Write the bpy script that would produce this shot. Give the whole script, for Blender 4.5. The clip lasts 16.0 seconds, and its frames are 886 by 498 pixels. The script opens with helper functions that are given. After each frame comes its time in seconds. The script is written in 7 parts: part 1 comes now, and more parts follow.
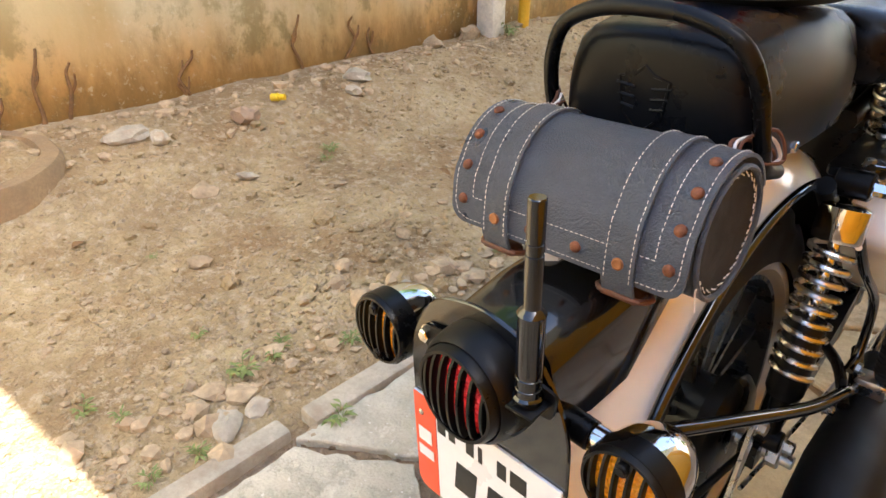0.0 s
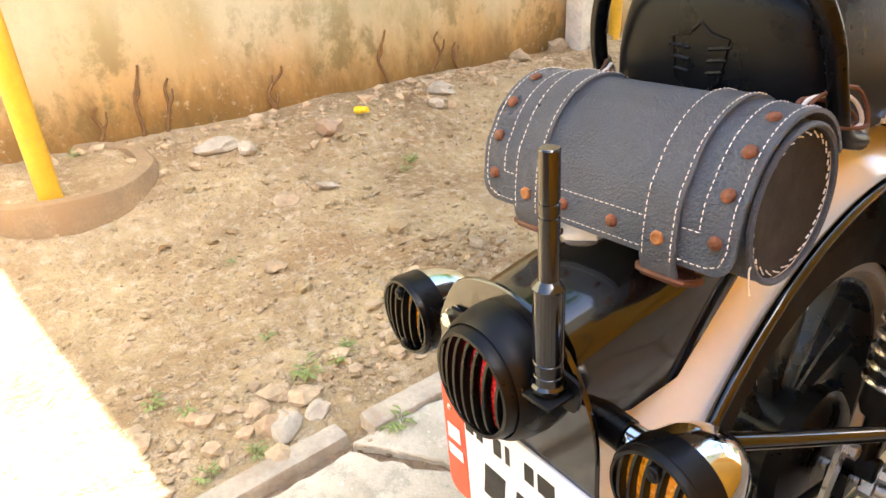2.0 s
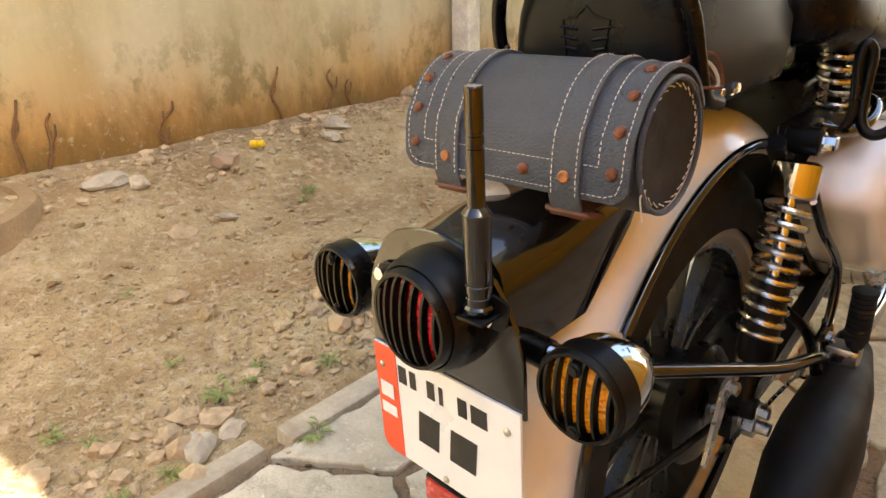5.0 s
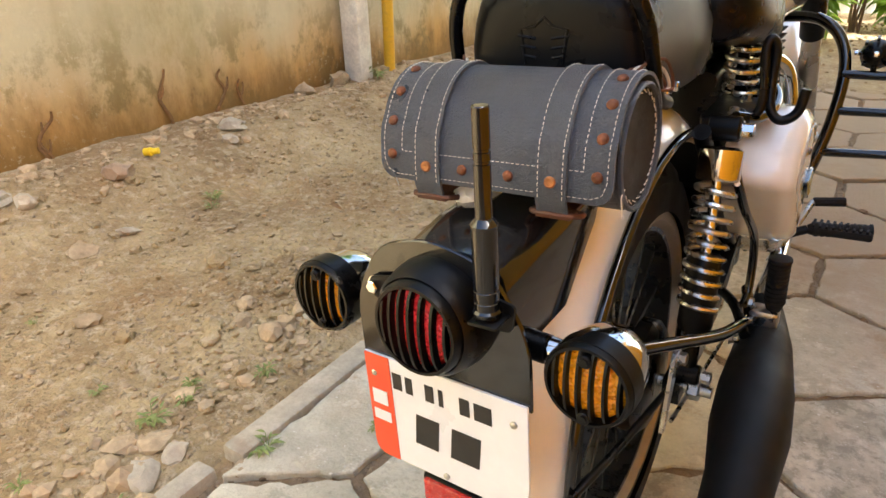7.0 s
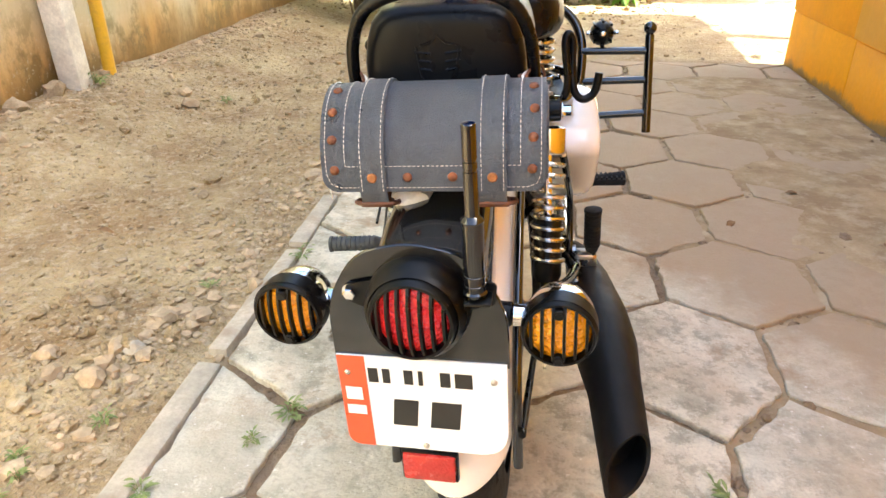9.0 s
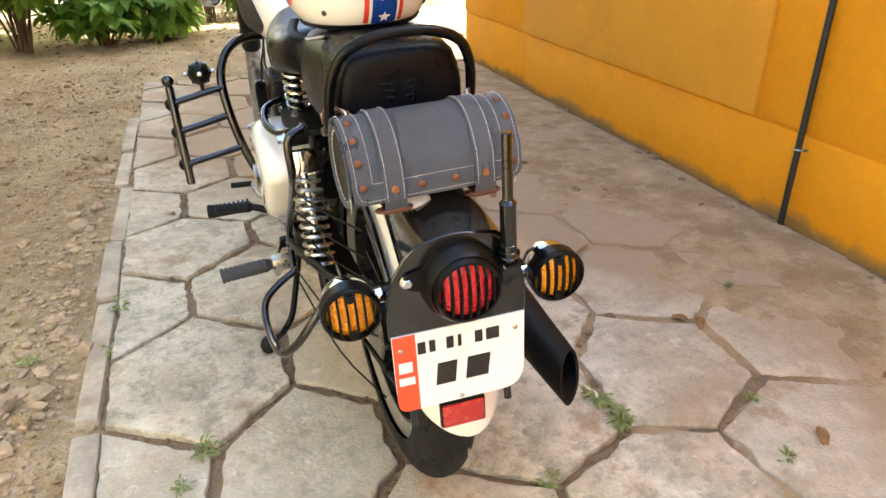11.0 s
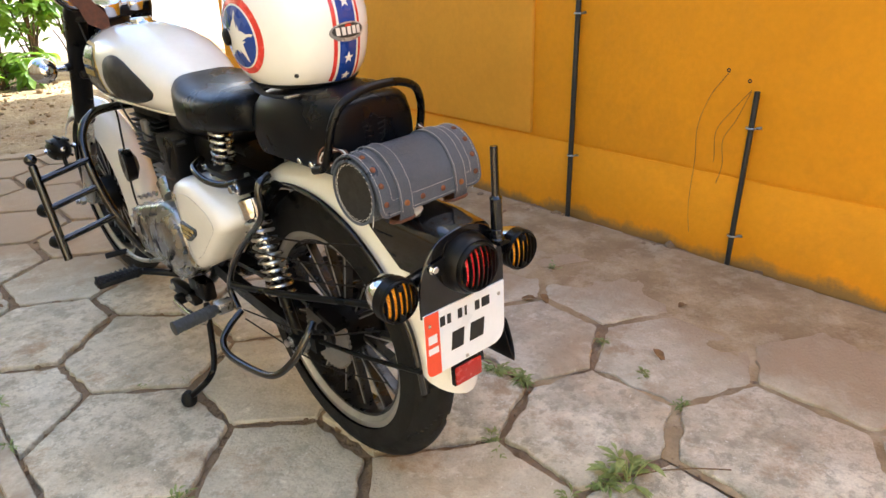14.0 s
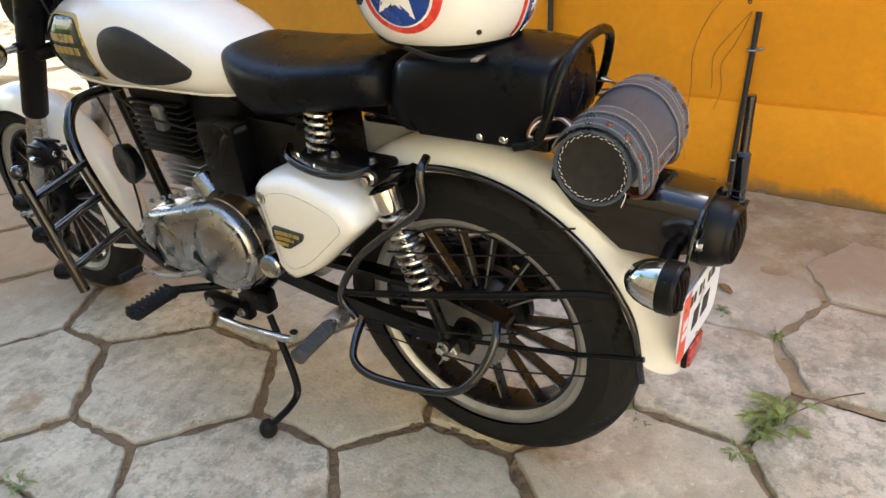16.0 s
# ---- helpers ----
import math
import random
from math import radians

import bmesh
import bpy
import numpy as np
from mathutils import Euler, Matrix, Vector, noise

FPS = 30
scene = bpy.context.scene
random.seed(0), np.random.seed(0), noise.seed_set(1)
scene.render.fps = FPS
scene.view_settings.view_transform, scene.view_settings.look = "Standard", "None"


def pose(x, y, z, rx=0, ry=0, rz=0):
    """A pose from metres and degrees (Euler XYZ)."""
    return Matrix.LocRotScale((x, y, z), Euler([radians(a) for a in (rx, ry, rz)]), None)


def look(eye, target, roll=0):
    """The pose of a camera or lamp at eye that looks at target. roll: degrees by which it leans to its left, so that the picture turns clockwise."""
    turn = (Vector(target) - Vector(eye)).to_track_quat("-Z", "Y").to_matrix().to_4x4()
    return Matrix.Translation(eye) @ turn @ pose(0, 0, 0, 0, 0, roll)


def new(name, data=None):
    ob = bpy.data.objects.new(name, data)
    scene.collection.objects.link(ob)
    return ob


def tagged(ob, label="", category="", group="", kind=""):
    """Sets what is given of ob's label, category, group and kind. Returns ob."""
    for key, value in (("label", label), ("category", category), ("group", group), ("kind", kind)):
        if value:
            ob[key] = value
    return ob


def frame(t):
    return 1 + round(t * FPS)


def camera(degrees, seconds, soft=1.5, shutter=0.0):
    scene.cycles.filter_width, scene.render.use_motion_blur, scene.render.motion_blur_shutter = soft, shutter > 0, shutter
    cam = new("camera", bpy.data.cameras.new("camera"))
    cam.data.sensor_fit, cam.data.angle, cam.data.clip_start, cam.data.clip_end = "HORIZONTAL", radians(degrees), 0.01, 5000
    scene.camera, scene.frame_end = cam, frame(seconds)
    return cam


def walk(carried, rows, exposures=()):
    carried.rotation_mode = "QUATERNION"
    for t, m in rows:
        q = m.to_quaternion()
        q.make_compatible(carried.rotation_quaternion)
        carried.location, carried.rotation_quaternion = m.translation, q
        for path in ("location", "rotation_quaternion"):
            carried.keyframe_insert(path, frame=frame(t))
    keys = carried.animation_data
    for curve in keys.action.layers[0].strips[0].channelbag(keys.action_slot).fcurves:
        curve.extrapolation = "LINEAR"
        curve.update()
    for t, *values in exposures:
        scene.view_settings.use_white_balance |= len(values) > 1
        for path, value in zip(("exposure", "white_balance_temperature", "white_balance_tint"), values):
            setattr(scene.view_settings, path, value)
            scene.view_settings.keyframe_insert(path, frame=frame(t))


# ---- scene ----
cam = camera(65.8, 16.0)
PATH = [
    (0, (0.27, -0.764, 1.023), (-0.944, 0.47, 0.022), 1.4),
    (0.5, (0.265, -0.728, 1.003), (-1.082, 0.347, -0.012), 0.1),
    (1, (0.269, -0.713, 0.984), (-1.127, 0.3, -0.028), -3.1),
    (1.5, (0.279, -0.697, 0.976), (-1.108, 0.356, -0.009), -2.3),
    (2, (0.29, -0.704, 0.965), (-1.126, 0.347, 0.022), -1.8),
    (2.5, (0.297, -0.711, 0.966), (-1.128, 0.342, 0.038), -1.6),
    (3, (0.314, -0.725, 0.967), (-1.098, 0.352, 0.046), -1.8),
    (3.5, (0.331, -0.739, 0.956), (-1.04, 0.405, 0.056), -2.1),
    (4, (0.333, -0.756, 0.937), (-0.99, 0.461, 0.06), -1.3),
    (4.2, (0.335, -0.765, 0.933), (-0.966, 0.487, 0.071), -1.3),
    (6.3, (0.307, -0.794, 0.91), (-0.872, 0.59, 0.077), 1.8),
    (6.5, (0.299, -0.802, 0.918), (-0.85, 0.601, 0.074), 1.7),
    (7, (0.273, -0.847, 0.946), (-0.728, 0.657, 0.088), -0.6),
    (7.5, (0.236, -0.901, 0.968), (-0.621, 0.692, 0.115), 0.6),
    (8, (0.206, -0.934, 0.983), (-0.453, 0.748, 0.126), -0.1),
    (8.5, (0.188, -0.939, 0.989), (-0.333, 0.763, 0.076), 0.1),
    (9, (0.099, -0.994, 0.998), (-0.185, 0.766, 0.092), -0.2),
    (9.2, (0.042, -1.038, 1.009), (-0.046, 0.746, 0.11), 0.9),
    (11.3, (-0.33, -1.186, 1.076), (0.298, 0.496, 0.196), -0.3),
    (11.5, (-0.363, -1.231, 1.087), (0.324, 0.459, 0.269), -0.2),
    (12, (-0.39, -1.303, 1.109), (0.376, 0.392, 0.375), 0.1),
    (12.5, (-0.429, -1.386, 1.136), (0.366, 0.312, 0.442), -0.1),
    (13, (-0.589, -1.368, 1.123), (0.412, 0.206, 0.401), 0.7),
    (13.5, (-0.718, -1.312, 1.138), (0.463, 0.117, 0.385), -1.1),
    (14, (-0.746, -1.195, 1.112), (0.461, 0.195, 0.331), -1.7),
    (14.5, (-0.77, -1.058, 1.103), (0.468, 0.293, 0.3), -1.9),
    (15, (-0.907, -0.914, 1.113), (0.552, 0.215, 0.34), -2.2),
    (15.5, (-0.985, -0.779, 1.122), (0.486, 0.302, 0.306), -0.7),
    (16, (-0.987, -0.618, 1.12), (0.442, 0.416, 0.177), -4.1),
]
walk(cam, [(t, look(eye, target, roll)) for t, eye, target, roll in PATH], exposures=((0, 2.1, 5950, 9), (0.7, 2.2, 6000, 10), (1.2, 2.4, 6050, 10), (3, 2.6, 6100, 8), (3.5, 2.2, 6500, 8), (4, 1.92, 6600, 8), (6.5, 1.98, 6300, 8), (7.5, 1.98, 6300, 8), (8.5, 2.35, 6250, 8), (9, 2.6, 6150, 7), (9.5, 2.6, 6150, 7), (11.5, 2.12, 6100, 10), (12.5, 1.9, 5950, 11), (14.5, 1.87, 5750, 10), (16, 1.88, 5600, 8)))

# ---- daylight: sun from behind the house, open sky ----
SUN_ELEVATION, SUN_FROM = 52.0, (1.0, 0.105)
world = bpy.data.worlds.new("daylight")
scene.world = world
world.use_nodes = True
wn = world.node_tree.nodes
sky = wn.new("ShaderNodeTexSky")
sky.sky_type, sky.sun_disc = "NISHITA", False
sky.sun_elevation = radians(SUN_ELEVATION)
sky.sun_rotation = math.atan2(SUN_FROM[0], SUN_FROM[1])
sky.air_density, sky.dust_density = 1.0, 4.0
world.node_tree.links.new(sky.outputs[0], wn["Background"].inputs[0])
wn["Background"].inputs[1].default_value = 0.15
sun_data = bpy.data.lights.new("sun", "SUN")
sun_data.energy, sun_data.angle, sun_data.color = 5.0, radians(0.25), (1.0, 0.94, 0.84)
sun = new("sun", sun_data)
sun.matrix_world = look((math.cos(radians(SUN_ELEVATION)) * SUN_FROM[0] * 20, math.cos(radians(SUN_ELEVATION)) * SUN_FROM[1] * 20, math.sin(radians(SUN_ELEVATION)) * 20), (0, 0, 0))

# ---- materials ----


def mat(name, base, rough=0.5, metal=0.0, vary=0.12, scale=8.0, fine=90.0, bump=0.0, bump_scale=160.0, depth=0.004, coat=0.0, tint=None, stain=None, stain_scale=3.0, stain_amount=0.5, rough_vary=0.12, rnd=0.0, spec=0.5, spots=None, spots_scale=30.0, spots_amount=0.5):
    """A surface with two scales of variation, fine relief, and stains of a second colour."""
    m = bpy.data.materials.new(name)
    m.use_nodes = True
    n, l = m.node_tree.nodes, m.node_tree.links
    b = n["Principled BSDF"]
    b.inputs["Metallic"].default_value = metal
    b.inputs["Coat Weight"].default_value = coat
    b.inputs["Coat Roughness"].default_value = 0.06
    b.inputs["Specular IOR Level"].default_value = spec
    co = n.new("ShaderNodeTexCoord").outputs["Object"]
    if rnd:
        # each piece takes its own stretch of the pattern
        shift = n.new("ShaderNodeVectorMath")
        shift.operation = "ADD"
        l.new(co, shift.inputs[0])
        l.new(n.new("ShaderNodeObjectInfo").outputs["Location"], shift.inputs[1])
        co = shift.outputs[0]

    def noise_tex(s, detail=5.0, rough_=0.6):
        t = n.new("ShaderNodeTexNoise")
        t.inputs["Scale"].default_value, t.inputs["Detail"].default_value, t.inputs["Roughness"].default_value = s, detail, rough_
        l.new(co, t.inputs["Vector"])
        return t.outputs["Fac"]

    def mix(fac, a, c, kind="MIX"):
        x = n.new("ShaderNodeMix")
        x.data_type, x.blend_type = "RGBA", kind
        for s, v in ((x.inputs[0], fac), (x.inputs[6], a), (x.inputs[7], c)):
            if isinstance(v, bpy.types.NodeSocket):
                l.new(v, s)
            else:
                s.default_value = v if isinstance(v, (int, float)) else (*v, 1)
        return x.outputs[2]

    def spread(v, lo, hi, a=0.35, c=0.65):
        r = n.new("ShaderNodeMapRange")
        l.new(v, r.inputs[0])
        r.inputs[1].default_value, r.inputs[2].default_value, r.inputs[3].default_value, r.inputs[4].default_value = a, c, lo, hi
        return r.outputs[0]

    dark = [max(0.0, v * (1 - vary)) for v in base]
    light = [min(1.0, v * (1 + vary)) for v in base]
    if tint:
        light = tint
    big, small = noise_tex(scale), noise_tex(fine, 3.0)
    col = mix(spread(big, 0, 1), dark, light)
    col = mix(spread(small, 0, vary * 1.6), col, [v * 0.55 for v in base])
    if stain:
        s = noise_tex(stain_scale, 8.0, 0.65)
        col = mix(spread(s, 0, stain_amount, 0.52, 0.68), col, stain)
    if spots:
        s = noise_tex(spots_scale, 10.0, 0.75)
        col = mix(spread(s, 0, spots_amount, 0.5, 0.62), col, spots)
    if rnd:
        info = n.new("ShaderNodeObjectInfo")
        hs = n.new("ShaderNodeHueSaturation")
        l.new(col, hs.inputs["Color"])
        r = n.new("ShaderNodeMapRange")
        l.new(info.outputs["Random"], r.inputs[0])
        r.inputs[3].default_value, r.inputs[4].default_value = 1 - rnd, 1 + rnd
        l.new(r.outputs[0], hs.inputs["Value"])
        col = hs.outputs[0]
    l.new(col, b.inputs["Base Color"])
    l.new(spread(big, max(0.02, rough - rough_vary), min(1, rough + rough_vary)), b.inputs["Roughness"])
    if bump:
        bt = noise_tex(bump_scale, 4.0)
        bn = n.new("ShaderNodeBump")
        bn.inputs["Strength"].default_value, bn.inputs["Distance"].default_value = min(1.0, bump), depth
        l.new(bt, bn.inputs["Height"])
        l.new(bn.outputs[0], b.inputs["Normal"])
    return m


CHROME = mat("chrome", (0.72, 0.72, 0.72), 0.1, 1.0, 0.05, 5, rough_vary=0.05)
SPRING = mat("dull_chrome_spring", (0.6, 0.6, 0.59), 0.27, 1.0, 0.08, 30)
ALU = mat("polished_aluminium", (0.46, 0.455, 0.44), 0.26, 1.0, 0.1, 14, rough_vary=0.08, stain=(0.45, 0.42, 0.38), stain_scale=9, stain_amount=0.18)
CAST = mat("cast_alloy", (0.3, 0.29, 0.28), 0.45, 0.8, 0.15, 20, bump=0.15, bump_scale=300)
STEEL = mat("zinc_plated_steel", (0.5, 0.5, 0.48), 0.32, 1.0, 0.12, 40)
BLACK = mat("gloss_black_paint", (0.004, 0.004, 0.0042), 0.1, 0.0, 0.2, 6, coat=0.7, rough_vary=0.05, stain=(0.03, 0.026, 0.02), stain_scale=9, stain_amount=0.2, spec=0.5)
SATIN = mat("satin_black_powder_coat", (0.003, 0.003, 0.0032), 0.34, 0.0, 0.2, 12, bump=0.05, bump_scale=500, spec=0.22)
MATTE = mat("matte_black_heat_paint", (0.003, 0.003, 0.0032), 0.55, 0.0, 0.25, 9, bump=0.12, bump_scale=700, stain=(0.02, 0.018, 0.015), stain_scale=10, stain_amount=0.25, spec=0.25)
RUBBER = mat("black_rubber", (0.006, 0.006, 0.006), 0.62, 0.0, 0.25, 20, bump=0.2, bump_scale=300, spec=0.3)
TYRE = mat("dusty_tyre_rubber", (0.009, 0.009, 0.009), 0.7, 0.0, 0.25, 14, bump=0.2, bump_scale=400, stain=(0.02, 0.018, 0.014), stain_scale=7, stain_amount=0.3, spec=0.25)
VINYL = mat("black_seat_vinyl", (0.004, 0.0045, 0.006), 0.29, 0.0, 0.2, 7, bump=0.08, bump_scale=420, rough_vary=0.05, spec=0.14)
LEATHER = mat("grained_charcoal_leather", (0.07, 0.09, 0.126), 0.34, 0.0, 0.16, 9, bump=1.0, bump_scale=520, depth=0.006, rough_vary=0.08, spec=0.9)
LEATHER_END = mat("brown_black_suede_leather", (0.012, 0.01, 0.008), 0.8, 0.0, 0.2, 30, bump=0.3, bump_scale=500)
BROWN = mat("rust_brown_leather", (0.12, 0.045, 0.022), 0.6, 0.0, 0.3, 40, bump=0.3)
THREAD = mat("white_thread", (0.78, 0.76, 0.72), 0.8, 0.0, 0.08, 60)
RUST = mat("rusted_rivet", (0.2, 0.075, 0.035), 0.6, 0.35, 0.4, 120, bump=0.4, bump_scale=600)
RUST_BRIGHT = mat("coppery_rivet", (0.34, 0.15, 0.06), 0.45, 0.6, 0.3, 140, bump=0.3, bump_scale=600)
WHITE = mat("cream_white_gloss_paint", (0.8, 0.79, 0.75), 0.16, 0.0, 0.03, 3, coat=0.7, rough_vary=0.05, stain=(0.66, 0.6, 0.5), stain_scale=6, stain_amount=0.25)
HELMET_WHITE = mat("white_helmet_shell", (0.82, 0.82, 0.8), 0.12, 0.0, 0.02, 3, coat=0.8, rough_vary=0.03)
BLUE = mat("blue_decal", (0.012, 0.05, 0.3), 0.2, 0.0, 0.1, 20, coat=0.5)
RED = mat("red_decal", (0.62, 0.045, 0.03), 0.22, 0.0, 0.1, 20, coat=0.5)
GREY = mat("silver_grey_badge", (0.45, 0.45, 0.46), 0.3, 0.4, 0.08, 30)
PLATE = mat("white_plate_film", (0.78, 0.82, 0.88), 0.35, 0.0, 0.03, 12)
PLATE_RED = mat("orange_red_plate_film", (0.8, 0.09, 0.03), 0.35, 0.0, 0.06, 20)
INK = mat("black_plate_ink", (0.015, 0.015, 0.015), 0.5, 0.0, 0.1, 20)
GOLD = mat("gold_badge", (0.5, 0.36, 0.1), 0.35, 0.5, 0.15, 30)
NAVY = mat("dark_green_black_badge", (0.012, 0.02, 0.022), 0.2, 0.0, 0.2, 20, coat=0.5)
PADRUB = mat("black_knee_pad", (0.012, 0.012, 0.013), 0.5, 0.0, 0.2, 20, bump=0.1, bump_scale=600)
GREYRUB = mat("worn_grey_rubber", (0.05, 0.055, 0.06), 0.65, 0.0, 0.25, 30, bump=0.3, bump_scale=200)
SPOKE = mat("machined_black_alloy", (0.01, 0.01, 0.01), 0.3, 0.0, 0.2, 30, spec=0.4)
LIP = mat("machined_rim_lip", (0.42, 0.41, 0.39), 0.4, 0.7, 0.1, 30, stain=(0.3, 0.26, 0.2), stain_scale=20, stain_amount=0.3)


def lens(name, col, rough=0.12, relief=0.9):
    """Coloured moulded lens with reeded relief."""
    m = mat(name, col, rough, 0.0, 0.06, 60, fine=200, coat=0.5)
    n, l = m.node_tree.nodes, m.node_tree.links
    b = n["Principled BSDF"]
    v = n.new("ShaderNodeTexVoronoi")
    v.inputs["Scale"].default_value = 260
    l.new(n["Texture Coordinate"].outputs["Object"], v.inputs["Vector"])
    bn = n.new("ShaderNodeBump")
    bn.inputs["Strength"].default_value, bn.inputs["Distance"].default_value = relief, 0.004
    l.new(v.outputs["Distance"], bn.inputs["Height"])
    l.new(bn.outputs[0], b.inputs["Normal"])
    return m


AMBER = lens("amber_lens", (1.0, 0.37, 0.005))
REDLENS = lens("red_lens", (0.95, 0.03, 0.035))
REDREF = lens("red_reflector_plastic", (0.42, 0.022, 0.016), 0.2, 0.25)

DIRT = mat("dry_sandy_soil", (0.405, 0.28, 0.15), 0.95, 0.0, 0.26, 2.4, fine=60, bump=1.0, bump_scale=48, depth=0.028, tint=(0.53, 0.42, 0.24), stain=(0.31, 0.19, 0.09), stain_scale=1.7, stain_amount=0.7, spec=0.1, spots=(0.58, 0.48, 0.34), spots_scale=30, spots_amount=0.65)
STONE = mat("pale_rubble_stone", (0.41, 0.315, 0.2), 0.9, 0.0, 0.25, 20, bump=0.6, bump_scale=90, rnd=0.2, spec=0.2, stain=(0.42, 0.3, 0.17), stain_scale=14, stain_amount=0.6)
PAVER = mat("worn_concrete_paver", (0.58, 0.52, 0.395), 0.9, 0.0, 0.12, 3.0, fine=150, bump=0.9, bump_scale=90, depth=0.005, tint=(0.73, 0.68, 0.54), stain=(0.43, 0.31, 0.19), stain_scale=2.1, stain_amount=0.6, rnd=0.1, spec=0.18)
SILT = mat("trodden_silt", (0.35, 0.25, 0.14), 0.95, 0.0, 0.18, 5, fine=80, bump=0.8, bump_scale=70, depth=0.008, tint=(0.46, 0.35, 0.21), stain=(0.24, 0.155, 0.085), stain_scale=3, stain_amount=0.75, spec=0.08, spots=(0.52, 0.43, 0.3), spots_scale=8, spots_amount=0.5)
KERB = mat("grey_concrete_edging", (0.47, 0.415, 0.32), 0.9, 0.0, 0.2, 9, bump=0.6, bump_scale=120, stain=(0.27, 0.18, 0.11), stain_scale=6, stain_amount=0.6, rnd=0.12, spec=0.3)
ORANGE = mat("ochre_orange_wall_paint", (0.82, 0.342, 0.008), 0.7, 0.0, 0.07, 1.5, fine=40, bump=0.6, bump_scale=32, stain=(0.62, 0.27, 0.015), stain_scale=1.6, stain_amount=0.45, spec=0.2, spots=(0.5, 0.23, 0.03), spots_scale=9, spots_amount=0.12)
HOUSE = mat("plain_cream_render", (0.7, 0.6, 0.42), 0.85, 0.0, 0.08, 2, bump=0.3, bump_scale=60)
POSTC = mat("old_concrete_post", (0.8, 0.76, 0.64), 0.9, 0.0, 0.18, 12, bump=0.6, stain=(0.42, 0.32, 0.2), stain_scale=4)
YELLOW = mat("yellow_painted_pipe", (0.72, 0.42, 0.025), 0.4, 0.0, 0.1, 10, stain=(0.35, 0.2, 0.06), stain_scale=14, stain_amount=0.4)
CONDUIT = mat("black_plastic_conduit", (0.02, 0.02, 0.022), 0.45, 0.0, 0.2, 20)
LITTER = mat("brown_leaf_litter", (0.3, 0.21, 0.115), 0.9, 0.0, 0.35, 12, spec=0.15)
RINGC = mat("soil_stained_concrete", (0.3, 0.21, 0.115), 0.9, 0.0, 0.2, 8, bump=0.7, stain=(0.3, 0.19, 0.09), stain_scale=5, stain_amount=0.9)
WEED = mat("yellow_green_weed", (0.2, 0.27, 0.06), 0.55, 0.0, 0.35, 20, tint=(0.38, 0.44, 0.15))
LEAF = mat("green_leaf", (0.1, 0.22, 0.03), 0.45, 0.0, 0.4, 9, tint=(0.26, 0.42, 0.07))


def thin_leaf(m, colour):
    """Lets light through the leaf blade."""
    n, l = m.node_tree.nodes, m.node_tree.links
    tr = n.new("ShaderNodeBsdfTranslucent")
    tr.inputs["Color"].default_value = (*colour, 1)
    mx = n.new("ShaderNodeMixShader")
    mx.inputs[0].default_value = 0.45
    l.new(n["Principled BSDF"].outputs[0], mx.inputs[1])
    l.new(tr.outputs[0], mx.inputs[2])
    l.new(mx.outputs[0], n["Material Output"].inputs["Surface"])


thin_leaf(LEAF, (0.35, 0.55, 0.05))
STEM = mat("brown_stem", (0.16, 0.1, 0.05), 0.85, 0.0, 0.3, 20, bump=0.4)
ROOT = mat("dried_dark_root", (0.24, 0.13, 0.05), 0.9, 0.0, 0.3, 30, bump=0.5)
WHITEWALL = mat("whitewashed_wall", (0.88, 0.88, 0.86), 0.85, 0.0, 0.05, 2, bump=0.3, stain=(0.74, 0.72, 0.68), stain_scale=2)
CLOTH = mat("crumpled_white_cloth", (0.72, 0.7, 0.66), 0.85, 0.0, 0.1, 40, bump=0.4)
GLASS = bpy.data.materials.new("clear_glass")
GLASS.use_nodes = True
GLASS.node_tree.nodes["Principled BSDF"].inputs["Transmission Weight"].default_value = 1.0
GLASS.node_tree.nodes["Principled BSDF"].inputs["Roughness"].default_value = 0.02


